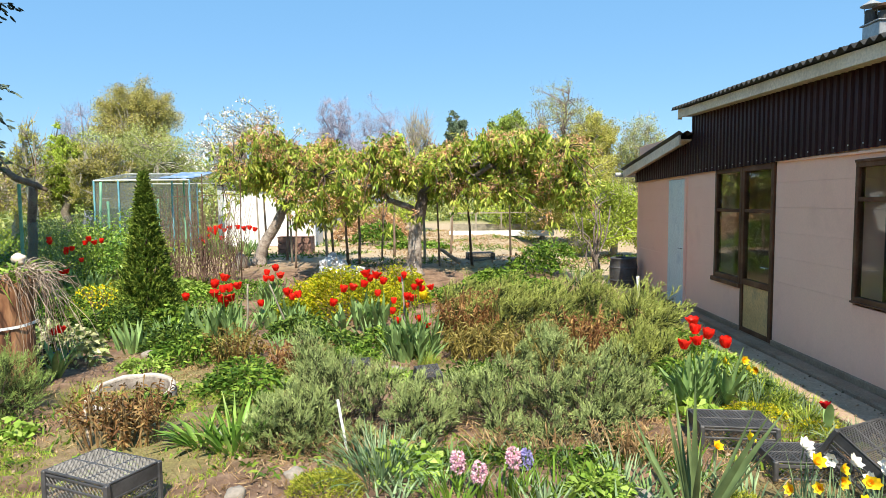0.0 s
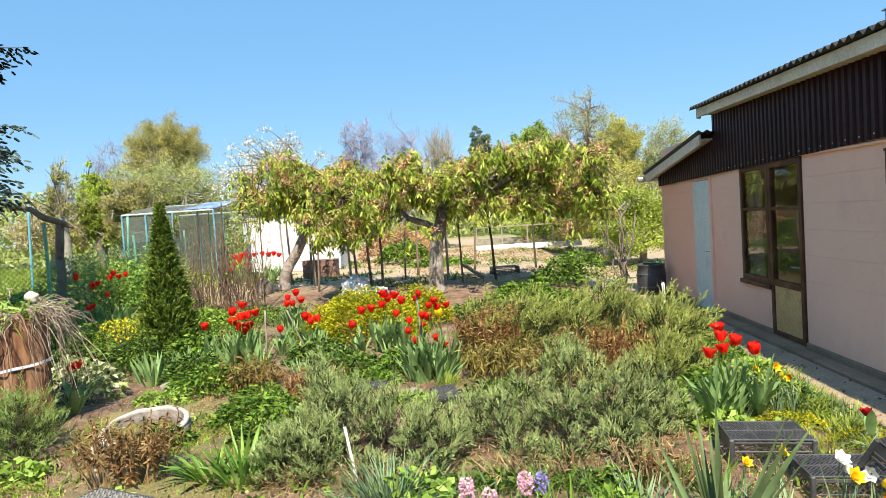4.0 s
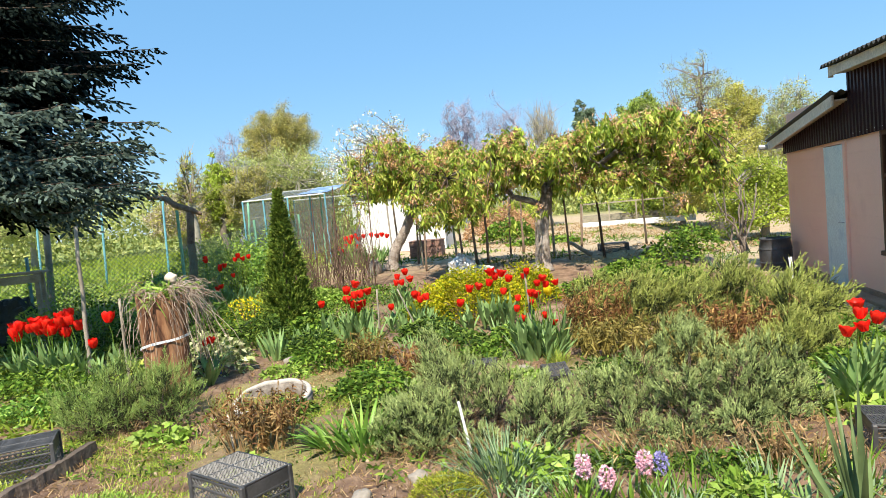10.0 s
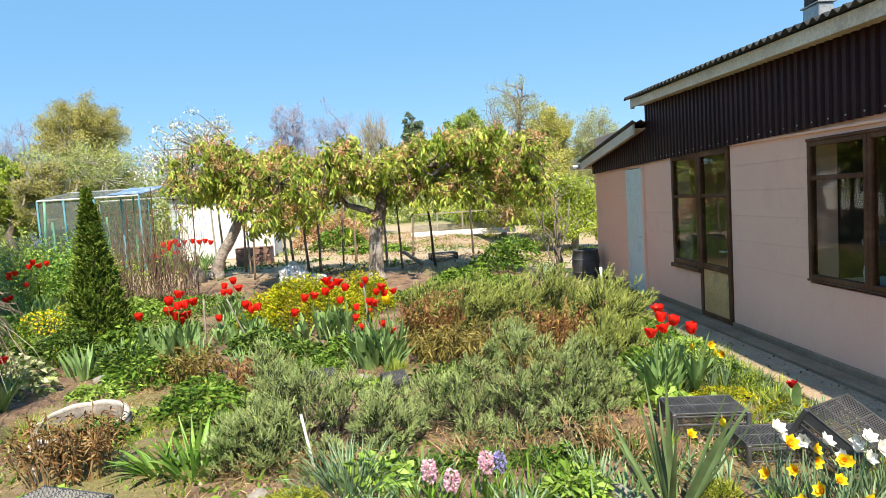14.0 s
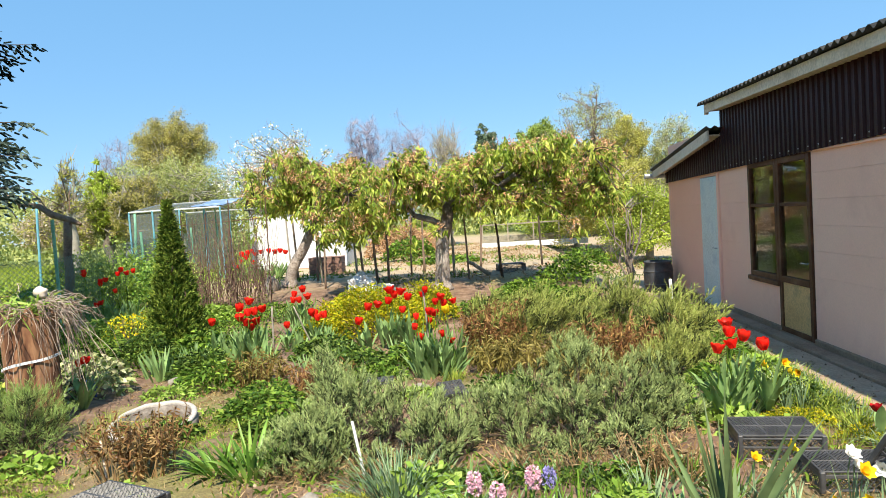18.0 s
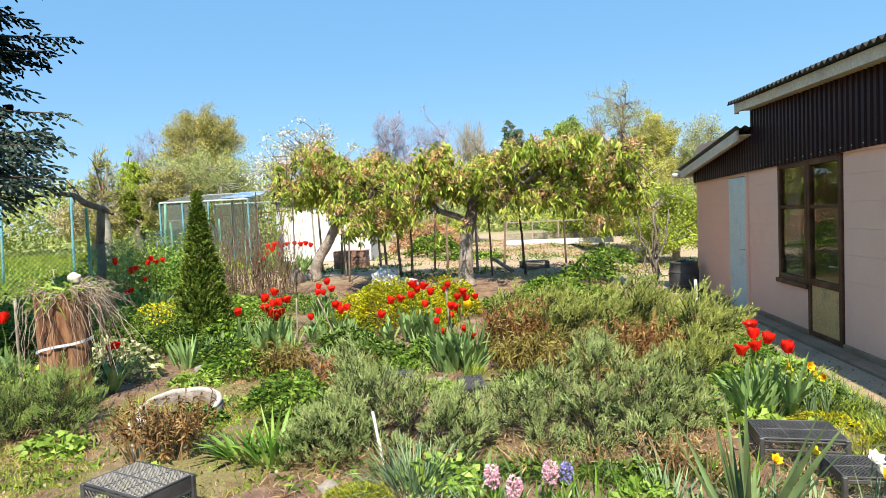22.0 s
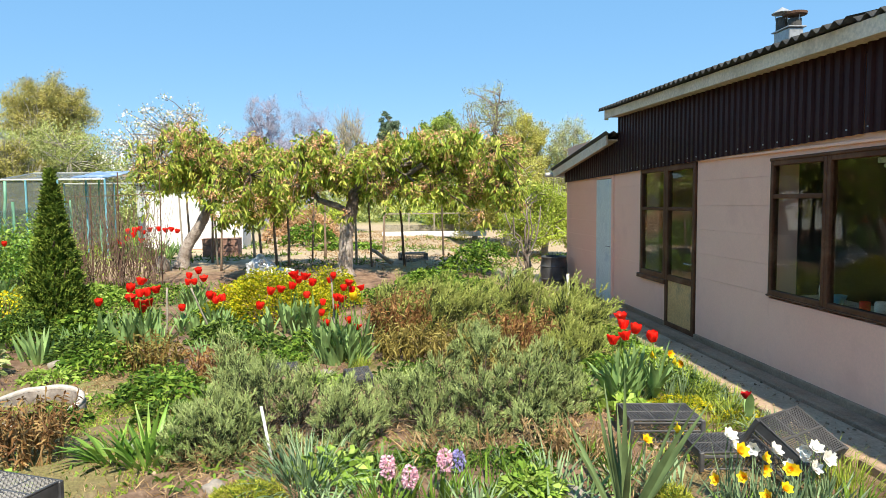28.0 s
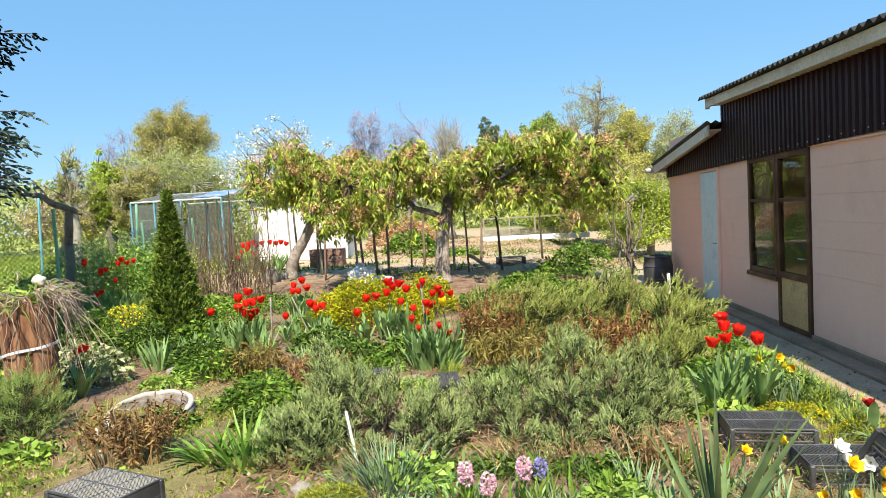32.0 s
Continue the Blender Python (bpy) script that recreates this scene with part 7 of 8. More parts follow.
def kerb(line):
    """A worn upright edging strip, set on its edge and crumbling."""
    g = Geo()
    r = np.random.default_rng(760)
    n = 26
    t = np.linspace(0, 1, n)
    c = np.stack([np.interp(t, np.linspace(0, 1, len(line)), [p[i] for p in line]) for i in (0, 1)], -1) + r.normal(0, 0.003, (n, 2))
    h = 0.09 + r.normal(0, 0.004, n) - 0.05 * np.maximum(0, (t - 0.85) / 0.15)
    v = []
    for (x, y), k in zip(c, h):
        v += [(x - 0.05, y, -0.04), (x - 0.042, y, k), (x + 0.03, y, k + 0.006), (x + 0.05, y, -0.04)]
    f = [(i * 4 + j, i * 4 + j + 1, i * 4 + j + 5, i * 4 + j + 4) for i in range(n - 1) for j in range(3)]
    g.add(v, f + [(0, 1, 2, 3), tuple((n - 1) * 4 + j for j in (3, 2, 1, 0))])
    ob = part("edging_strip", g, M_EDGING)
    tagged(ob, "dark brown crumbling edging strip beside the crate", "edging")


M_EDGING = surface("dirty brown edging", (0.07, 0.05, 0.04), (0.19, 0.145, 0.115), 6.0, 30, 0.95, 0, 0.8, 0.02, (0.05, 0.04, 0.034), 5.0)
kerb([(-3.94, 4.72), (-3.88, 4.4), (-3.84, 4.14), (-3.83, 3.92), (-3.84, 3.6)])


def barrel(x, y):
    e = thing("barrel", x, y, gz(x, y), "black plastic barrel standing by the lean-to", "barrel")
    g = Geo()
    lathe(g, [(0.0, 0.0), (0.24, 0.0), (0.25, 0.03), (0.275, 0.2), (0.28, 0.35), (0.275, 0.5), (0.255, 0.62), (0.265, 0.63), (0.265, 0.66), (0.24, 0.66), (0.235, 0.56), (0.0, 0.55)], 24)
    part("shell", g, M_BLACKPL, e, smooth=True)
    for z in (0.2, 0.46):
        g = Geo()
        lathe(g, [(0.277, z - 0.02), (0.29, z), (0.277, z + 0.02)], 24)
        part("hoop", g, M_BLACKPL, e, smooth=True)


barrel(3.50, 13.3)


def sack(x, y, s, label, mat, seed):
    bm = bmesh.new()
    bmesh.ops.create_icosphere(bm, subdivisions=4, radius=1.0)
    for v in bm.verts:
        k = 1 + 0.35 * noise.noise(v.co * 1.5 + Vector((seed, 0, 0))) + 0.32 * noise.turbulence(v.co * 3.2 + Vector((seed, 2, 0)), 3, True)
        v.co = Vector((v.co.x * s[0] * k, v.co.y * s[1] * k, max(-0.5, v.co.z) * s[2] * k))
    me = bpy.data.meshes.new("sack")
    bm.to_mesh(me)
    bm.free()
    me.materials.append(mat)
    ob = new("sack", me)
    ob.location = (x, y, gz(x, y) + s[2] * 0.5)
    return tagged(ob, label, "sack", "sacks under the cherry")


M_FOIL = surface("crumpled silver film", (0.55, 0.55, 0.56), (0.86, 0.86, 0.86), 9, 25, 0.28, 0.55, 0.6, 0.02, (0.30, 0.30, 0.31), 8)
sack(-2.55, 13.5, (0.27, 0.2, 0.27), "crumpled silver plastic sack under the cherry", M_FOIL, 1)
sack(-2.1, 13.7, (0.17, 0.17, 0.12), "small white plastic sack beside the silver one", M_WHITE, 2)

# stems and stakes under the cherries
r = np.random.default_rng(720)
STAKES = [(-3.86, 15.2, 1.75), (-2.45, 14.8, 1.75), (-2.2, 14.9, 1.7), (-0.32, 14.5, 1.45), (-3.3, 16.5, 1.7), (-2.95, 15.6, 1.6), (-1.75, 15.5, 1.7), (-4.2, 16.0, 1.6), (-0.7, 15.2, 1.5), (-3.55, 14.3, 1.4), (-1.55, 16.5, 1.6), (-4.9, 16.6, 1.7), (-5.4, 17.6, 1.9), (-0.1, 16.4, 1.3)]
for i, (x, y, h) in enumerate(STAKES):
    z = float(ground_z(x, y))
    rod("tree_prop", "weathered wooden prop under the cherry branches" if i % 3 else "rusty steel stake under the cherry branches", "stake", (x, y, z - 0.03), (x + r.normal(0, 0.06), y, z + h), 0.034 if i % 3 else 0.024, 0.02, M_PROP if i % 4 else M_WOODGREY, "props under the cherries")
rod("young_tree_stem", "dark slender young tree stem", "stem", (0.42, 14.6, 0.3), (0.3, 14.6, 1.9), 0.035, 0.02, M_BARKDARK)
rod("young_tree_stem", "dark slender young tree stem", "stem", (1.45, 16.6, 0.3), (1.42, 16.6, 1.9), 0.03, 0.02, M_BARKDARK)
rod("cut_branch", "pale cut branch lying on the soil", "branch", (0.15, 15.0, 0.40), (-0.35, 14.9, 0.72), 0.05, 0.04, M_WOODGREY)


M_DEADWOOD = surface("weathered brown bark", (0.15, 0.085, 0.055), (0.36, 0.24, 0.165), 5.0, 40, 0.95, 0, 0.9, 0.015, (0.22, 0.19, 0.10), 5.0)


def dead_branch(x, y, z):
    e = thing("dead_tree", x, y, z, "dead tree stem with one long bare crooked branch", "tree")
    r = np.random.default_rng(730)
    g = Geo()
    tube(g, [(-0.08, 0, 0), (-0.09, 0.02, 0.5), (-0.03, 0, 0.9), (-0.05, 0.02, 1.3), (0.0, 0, 1.65), (0.03, 0, 1.97)], [0.11, 0.09, 0.085, 0.078, 0.08, 0.075], 10)
    part("stem", g, M_DEADWOOD, e, smooth=True)
    g = Geo()
    tube(g, [(0.3, 0, 1.9), (0.1, 0, 2.0), (-0.3, 0, 2.14), (-0.55, 0, 2.32), (-0.8, 0, 2.36), (-0.95, 0, 2.36), (-1.08, 0, 2.52), (-1.3, 0, 2.62)], [0.03, 0.062, 0.066, 0.055, 0.045, 0.04, 0.03, 0.015], 8)
    for i in range(14):
        a = np.array([r.uniform(-1.3, 0.1), 0, 2.2 + r.uniform(-0.1, 0.2)])
        limb(g, a, a + np.array([r.normal(0, 0.35), r.normal(0, 0.3), r.uniform(0.1, 0.7)]), 0.014, 0.004, r, 0.05, 5, 4)
    part("bare_branch", g, M_DEADWOOD, e, smooth=True)


dead_branch(-8.25, 12.5, 0.2)


def fence():
    e = thing("wire_fence", -9, 11, 0, "chain-link wire fence on painted steel posts", "fence")
    line = [(-15.0, 6.9), (-12.2, 8.3), (-9.7, 9.7), (-7.45, 11.0), (-7.7, 14.2), (-8.2, 17.6)]
    inv = e.matrix_world.inverted()
    for i, (x, y) in enumerate(line):
        z = float(ground_z(x, y))
        g = Geo()
        h = 2.1 if i == 3 else 1.55
        tube(g, [(x + 9, y - 11, z - 0.05), (x + 9, y - 11, z + h)], 0.03, 8)
        part("post", g, M_GREEN if i >= 3 else M_BLUE, e)
    for (x0, y0), (x1, y1) in zip(line[:-1], line[1:]):
        g = Geo()
        z0, z1 = float(ground_z(x0, y0)), float(ground_z(x1, y1))
        lattice(g, (x0 + 9, y0 - 11, z0 + 0.05), (x1 - x0, y1 - y0, z1 - z0), (0, 0, 1.35), 0.085, 0.004)
        part("wire_mesh", g, M_WIRE, e)
    for x, y, h, m in ((-11.6, 16, 2.45, M_BLUE), (-13.7, 16, 2.2, M_BLUE), (-16.0, 16, 2.25, M_BLUE), (-9.2, 16.4, 2.0, M_GREEN)):
        rod("steel_post", "blue painted steel post in the meadow" if m is M_BLUE else "green painted steel post in the meadow", "post", (x, y, float(ground_z(x, y)) - 0.05), (x + 0.1, y, h + 0.4), 0.032, 0.032, m, "posts in the meadow")


fence()


M_SHEET = surface("faded blue plastic sheet", (0.14, 0.24, 0.46), (0.26, 0.38, 0.58), 2.0, 20, 0.35, 0, 0.3, 0.01, (0.55, 0.62, 0.70), 1.5)


def cage():
    """Net-covered growing frame beside the white shed."""
    e = thing("net_house", -10, 19, 0.24, "grey net-covered growing frame with blue steel posts", "greenhouse")
    m, nt, p = nodes_of("grey netting")
    p.inputs["Base Color"].default_value = (0.16, 0.18, 0.17, 1)
    p.inputs["Roughness"].default_value = 0.7
    tr = nt.nodes.new("ShaderNodeBsdfTransparent")
    ms = nt.nodes.new("ShaderNodeMixShader")
    f = noise_node(nt, 3, 5)
    mr = nt.nodes.new("ShaderNodeMapRange")
    mr.inputs[3].default_value, mr.inputs[4].default_value = 0.3, 0.62
    nt.links.new(f, mr.inputs[0])
    nt.links.new(mr.outputs[0], ms.inputs[0])
    nt.links.new(tr.outputs[0], ms.inputs[1])
    nt.links.new(p.outputs[0], ms.inputs[2])
    nt.links.new(ms.outputs[0], nt.nodes["Material Output"].inputs["Surface"])
    X = [-0.1, 0.6, 1.4, 2.6]
    for x in X:
        for y in (-1.2, 2.2):
            g = Geo()
            tube(g, [(x, y, -0.05), (x, y, 2.25)], 0.026, 8)
            part("post", g, M_BLUE, e)
        g = Geo()
        tube(g, [(x, -1.2, 2.25), (x, 0.5, 2.5), (x, 2.2, 2.25)], 0.016, 6)
        part("rafter", g, M_ZINC, e)
    for y, z in ((-1.2, 2.25), (0.5, 2.5), (2.2, 2.25)):
        g = Geo()
        tube(g, [(-0.1, y, z), (2.6, y, z)], 0.022, 6)
        part("rail", g, M_WHITE if z > 2 else M_BLUE, e)
    for y in (-1.17, 2.17):
        g = Geo()
        box(g, -0.1, 1.4, y - 0.002, y + 0.002, 0.3, 2.22)
        part("net_panel", g, m, e)
    g = Geo()
    g.add([(-0.1, -1.2, 2.27), (2.6, -1.2, 2.27), (2.6, 0.5, 2.52), (-0.1, 0.5, 2.52), (-0.1, 2.2, 2.27), (2.6, 2.2, 2.27)], [(0, 1, 2, 3), (3, 2, 5, 4)])
    part("net_roof", g, m, e)
    g = Geo()
    rr = np.random.default_rng(745)
    nx, ny = 15, 8
    v = [(1.7 + 1.0 * i / nx, -1.22 + 1.7 * j / ny, 2.29 + 0.25 * j / ny + 0.025 * math.sin(i * 1.7) * math.sin(j * 1.1) + rr.normal(0, 0.006)) for i in range(nx + 1) for j in range(ny + 1)]
    g.add(v, [(i * (ny + 1) + j, (i + 1) * (ny + 1) + j, (i + 1) * (ny + 1) + j + 1, i * (ny + 1) + j + 1) for i in range(nx) for j in range(ny)])
    part("roof_sheet", g, M_SHEET, e, "slack blue plastic sheet", True)
    for x in (0.9, 1.75, 2.1):
        g = Geo()
        tube(g, [(x, -0.4, -0.05), (x, -0.4, 2.3)], 0.028, 8)
        part("post", g, M_GREEN if x > 2 else M_BLUE, e)


cage()


def white_shed():
    e = thing("white_shed", -6.2, 20.5, 0.38, "white painted board shed behind the leaning cherry", "shed")
    r = np.random.default_rng(740)
    x = -1.45
    while x < 1.55:
        g = Geo()
        box(g, x, x + 0.145, 0, 0.03, 0.05, 2.0 + r.uniform(-0.02, 0.02) - 0.1 * (x + 1.45), 0.004)
        part("board", g, M_WHITE, e)
        x += 0.15
    g = Geo()
    box(g, -1.45, 1.55, 0.03, 1.8, 0, 1.66)
    part("body", g, M_WHITE, e)
    g = Geo()
    box(g, -1.5, 1.6, -0.05, 0.03, -0.1, 0.05, 0.01)
    part("sill", g, M_CONC, e)
    g = Geo()
    g.add([(-1.55, -0.1, 2.06), (1.65, -0.1, 1.75), (1.65, 1.9, 1.75), (-1.55, 1.9, 2.06), (-1.55, -0.1, 2.02), (1.65, -0.1, 1.71), (1.65, 1.9, 1.71), (-1.55, 1.9, 2.02)], [(0, 1, 2, 3), (7, 6, 5, 4), (0, 4, 5, 1), (1, 5, 6, 2), (2, 6, 7, 3), (3, 7, 4, 0)])
    part("roof", g, M_ROOF, e)


white_shed()


M_VINEBROWN = surface("reddish brown vine bark", (0.10, 0.055, 0.042), (0.20, 0.125, 0.095), 4.0, 40, 0.95)


def trellis(x, y):
    e = thing("trellis", x, y, float(ground_z(x, y)), "rusty trellis overgrown with bare brown vines", "trellis")
    r = np.random.default_rng(750)
    for dx in (-0.45, 0.0, 0.45, 1.15):
        g = Geo()
        tube(g, [(dx, 0.2 * dx, -0.05), (dx + 0.03, 0.2 * dx, (1.95, 2.2)[dx > 0])], 0.011, 6)
        part("upright", g, M_RUST, e)
    for z in (0.8, 1.75):
        g = Geo()
        tube(g, [(-0.45, -0.09, z), (1.15, 0.23, z + 0.05)], 0.006, 6)
        part("crossbar", g, M_RUST, e)
    g = Geo()
    for i in range(300):
        a = np.array([r.uniform(-0.5, 1.2), r.normal(0, 0.15), r.uniform(0, 0.5)])
        limb(g, a, a + np.array([r.normal(0, 0.2), r.normal(0, 0.12), r.uniform(0.4, 1.75)]), 0.006, 0.0025, r, 0.0, 6, 3)
    part("bare_vines", g, M_VINEBROWN, e, "tangled bare brown vines")
    n = 600
    b = np.stack([r.uniform(-0.5, 1.2, n), r.normal(0, 0.2, n), r.uniform(0.05, 1.0, n) ** 1.5], -1)
    d = rand_dirs(n, 0.2, r)
    f = Geo()
    diamonds(f, b, d, side_of(d, r), 0.06, 0.03)
    part("young_leaves", f, L_GRASS, e)


trellis(-5.35, 12.4)


def cold_frame():
    """Low glazed frame on a white kerb at the back of the plot."""
    e = thing("cold_frame", 1.9, 27, 0.36, "low white-framed glass cold frame at the back", "cold frame")
    g = Geo()
    box(g, -2.2, 2.2, -0.1, 0.1, 0, 0.22, 0.01)
    part("kerb", g, M_WHITE, e)
    for i in range(5):
        x = -2.15 + i * 1.06
        g = Geo()
        box(g, x, x + 0.05, 0.0, 0.05, 0.22, 0.95 - 0.0 * i)
        part("mullion", g, M_WOODGREY, e)
        if i < 4:
            g = Geo()
            box(g, x + 0.05, x + 1.06, 0.02, 0.026, 0.22, 0.92)
            ob = part("pane", g, M_GLASS, e)
            ob.visible_shadow = False
    g = Geo()
    box(g, -2.2, 2.2, 0.0, 0.06, 0.95, 1.0)
    part("top_rail", g, M_WOODGREY, e)
    g = Geo()
    box(g, -2.2, 2.2, 1.6, 1.7, 0, 0.45)
    part("back_board", g, M_WOODGREY, e)


cold_frame()


def plank_box(x, y, w, d, h, label):
    """A low box of horizontal boards with corner battens."""
    e = thing("wooden_box", x, y, gz(x, y), label, "box")
    k, n = h / 3, 3
    for i in range(n):
        for sy in (-1, 1):
            g = Geo()
            box(g, -w / 2, w / 2, sy * d / 2 - 0.012, sy * d / 2 + 0.012, i * k + 0.004, (i + 1) * k - 0.006, 0.004)
            part("board", g, M_BRICKWOOD, e)
        for sx in (-1, 1):
            g = Geo()
            box(g, sx * w / 2 - 0.012, sx * w / 2 + 0.012, -d / 2 + 0.014, d / 2 - 0.014, i * k + 0.004, (i + 1) * k - 0.006, 0.004)
            part("board", g, M_BRICKWOOD, e)
    g = Geo()
    box(g, -w / 2 - 0.02, w / 2 + 0.02, -d / 2 - 0.02, d / 2 + 0.02, h, h + 0.025, 0.005)
    part("lid", g, M_BRICKWOOD, e)


M_BRICKWOOD = surface("red-brown timber", (0.20, 0.11, 0.085), (0.34, 0.20, 0.155), 4.0, 40, 0.9, 0, 0.4, 0.006)
plank_box(-4.44, 17.85, 0.9, 0.5, 0.48, "low red-brown wooden box beside the white shed")
crate(0.63, 15.5, 8, "dark grey plastic tray lying under the cherry", 0.62, 0.4, 0.2)


herb("dry_heap", "heap of dry orange-brown stalks at the back", "heap", -3.1, 23.5, 1.3, 0.9, 1.2, 2600, (0.26, 0.035), L_HEAP, 860, 30, 0.5, 0.3, stem_mat=L_DRY)
herb("currant_bush", "green currant bush on the back plot", "shrub", -2.6, 21.5, 0.9, 0.8, 0.8, 1400, (0.12, 0.08), L_GREEN, 861, 24)
herb("currant_bush", "green currant bush on the back plot", "shrub", 2.6, 17.5, 0.7, 0.6, 0.6, 1100, (0.1, 0.06), L_GREEN, 862, 24)
herb("currant_bush", "green currant bush on the back plot", "shrub", 1.7, 13.6, 0.6, 0.5, 0.5, 900, (0.09, 0.05), L_GREEN, 863, 20)
herb("strawberry_bed", "low green leaves on the back plot", "plant", -1.2, 19.5, 1.2, 0.6, 0.22, 900, (0.12, 0.07), L_GREEN, 864, 10)

# ---- ground cover ----
def scatter(name, label, category, n, area, mat, length, width, seed, droop=0.3, up=1.2, segs=3, patch=1.2, cut=-0.05):
    """Loose tufts and litter over a stretch of ground, in patches."""
    r = np.random.default_rng(seed)
    x0, x1, y0, y1 = area
    p = np.stack([r.uniform(x0, x1, n * 2), r.uniform(y0, y1, n * 2)], -1)
    keep = np.array([noise.noise(Vector((a * patch, b * patch, seed))) > cut for a, b in p])
    p = p[keep][:n]
    m = len(p)
    base = np.stack([p[:, 0], p[:, 1], ground_z(p[:, 0], p[:, 1])], -1)
    d = rand_dirs(m, up, r)
    d[:, 2] = np.abs(d[:, 2])
    g = Geo()
    ribbons(g, base, d, side_of(d, r), r.uniform(0.5, 1.2, m) * length, r.uniform(0.7, 1.2, m) * width, droop, segs)
    tagged(part(name, g, mat), label, category, kind="stuff")


scatter("meadow_grass", "tall meadow grass beyond the wire fence", "grass", 20000, (-34, -7.8, 9.5, 34), L_GRASS, 0.42, 0.035, 801, 0.3, 1.6, 2, 0.4, -0.35)
scatter("edge_grass", "lush grass leaning over the path edge", "grass", 2600, (2.86, 3.2, 4.75, 7.6), L_GRASS, 0.2, 0.009, 806, 0.35, 1.3, 3, 1.1, -0.35)
scatter("edge_weeds", "pale weeds along the path edge", "weeds", 900, (2.8, 3.16, 4.8, 8.2), L_ONION, 0.22, 0.011, 807, 0.3, 1.3, 3, 1.5, -0.2)
scatter("meadow_weeds", "yellow-green weeds in the meadow", "weeds", 6000, (-20, -7.6, 9, 24), L_PRIM, 0.3, 0.05, 802, 0.3, 1.0, 2, 0.6, 0.0)
scatter("bed_weeds", "low green weeds between the plants", "weeds", 11000, (-6, 2.8, 4.2, 11.5), L_GREEN, 0.1, 0.022, 803, 0.4, 0.9, 2, 1.4, 0.0)
scatter("bed_grass", "short grass in patches on the soil", "grass", 17000, (-4.8, -1.5, 3.4, 6.4), L_GRASS, 0.06, 0.007, 804, 0.2, 1.4, 2, 1.2, -0.1)
scatter("dry_litter", "dry straw and leaf litter on the soil", "litter", 15000, (-4, 2.6, 3.4, 7.5), L_DRY, 0.08, 0.007, 805, 0.05, 0.15, 2, 1.5, -0.2)
scatter("back_litter", "dry grass on the back plot", "litter", 9000, (-4, 5.5, 14, 32), L_DRY, 0.16, 0.02, 806, 0.3, 0.6, 2, 0.5, -0.1)
scatter("back_weeds", "green weeds on the back plot", "weeds", 8000, (-7, 6, 12.5, 32), L_GREEN, 0.2, 0.03, 807, 0.3, 0.9, 2, 0.5, 0.12)
scatter("fence_undergrowth", "green undergrowth before the fence", "weeds", 11000, (-10, -4.8, 4.6, 13), L_GRASS, 0.26, 0.04, 808, 0.4, 0.9, 2, 0.8, -0.2)


def clods(n, area, seed, lift=0.0, name="soil_clods", label="crumbs of dry soil and small stones"):
    """Crumbs of soil and small stones over the bare patches."""
    r = np.random.default_rng(seed)
    g = Geo()
    ico = [(0, 0, 1), (0.9, 0, 0.1), (-0.3, 0.85, 0.2), (-0.6, -0.7, 0.15), (0.2, -0.3, -0.6), (0.1, 0.6, -0.4)]
    tri = [(0, 1, 2), (0, 2, 3), (0, 3, 1), (1, 5, 2), (1, 4, 5), (3, 4, 1), (2, 5, 3), (3, 5, 4)]
    v0 = np.array(ico)
    for i in range(n):
        x, y = r.uniform(area[0], area[1]), r.uniform(area[2], area[3])
        s = 0.006 + 0.016 * r.uniform(0, 1) ** 3
        q = Euler(tuple(r.uniform(0, 6.28, 3))).to_matrix()
        g.add((v0 @ np.array(q)) * s * r.uniform(0.7, 1.2, 3) + np.array([x, y, float(ground_z(x, y)) + lift + s * 0.3]), tri)
    tagged(part(name, g, M_CLOD), label, "soil", kind="stuff")


M_CLOD = leafy("dry soil crumbs", (0.22, 0.14, 0.09), (0.36, 0.25, 0.17), (0.52, 0.40, 0.29), 0.0, 0.95)
clods(6500, (-4.6, 2.4, 3.4, 7.6), 830)
clods(420, (3.28, 3.64, 3.0, 12.0), 831, 0.036, "path_grit", "grit and crumbs of soil on the path")

# ---- things on the inner window sill ----
def sill_item(name, label, y, prof, mat, dx=0.0):
    g = Geo()
    lathe(g, prof, 16)
    ob = part(name, g, mat, None, "", True)
    ob.location = (WX + 0.22 + dx, y, 0.822)
    tagged(ob, label, name.replace("_", " "), "things on the window sill")


sill_item("white_bottle", "white plastic bottle on the window sill", 5.78, [(0, 0), (0.04, 0), (0.042, 0.15), (0.015, 0.19), (0.015, 0.22), (0, 0.22)], M_WHITE)
sill_item("blue_bowl", "blue bowl on the window sill", 5.6, [(0, 0), (0.03, 0), (0.07, 0.1), (0.065, 0.1), (0.028, 0.01), (0, 0.01)], M_BLUE)
sill_item("glass_jar", "pale jar on the window sill", 5.1, [(0, 0), (0.05, 0), (0.05, 0.1), (0.04, 0.12), (0, 0.12)], M_FASCIA)
sill_item("flower_pot", "white flower pot on the window sill", 4.75, [(0, 0), (0.05, 0), (0.07, 0.12), (0.06, 0.12), (0.045, 0.02), (0, 0.02)], M_WHITE)


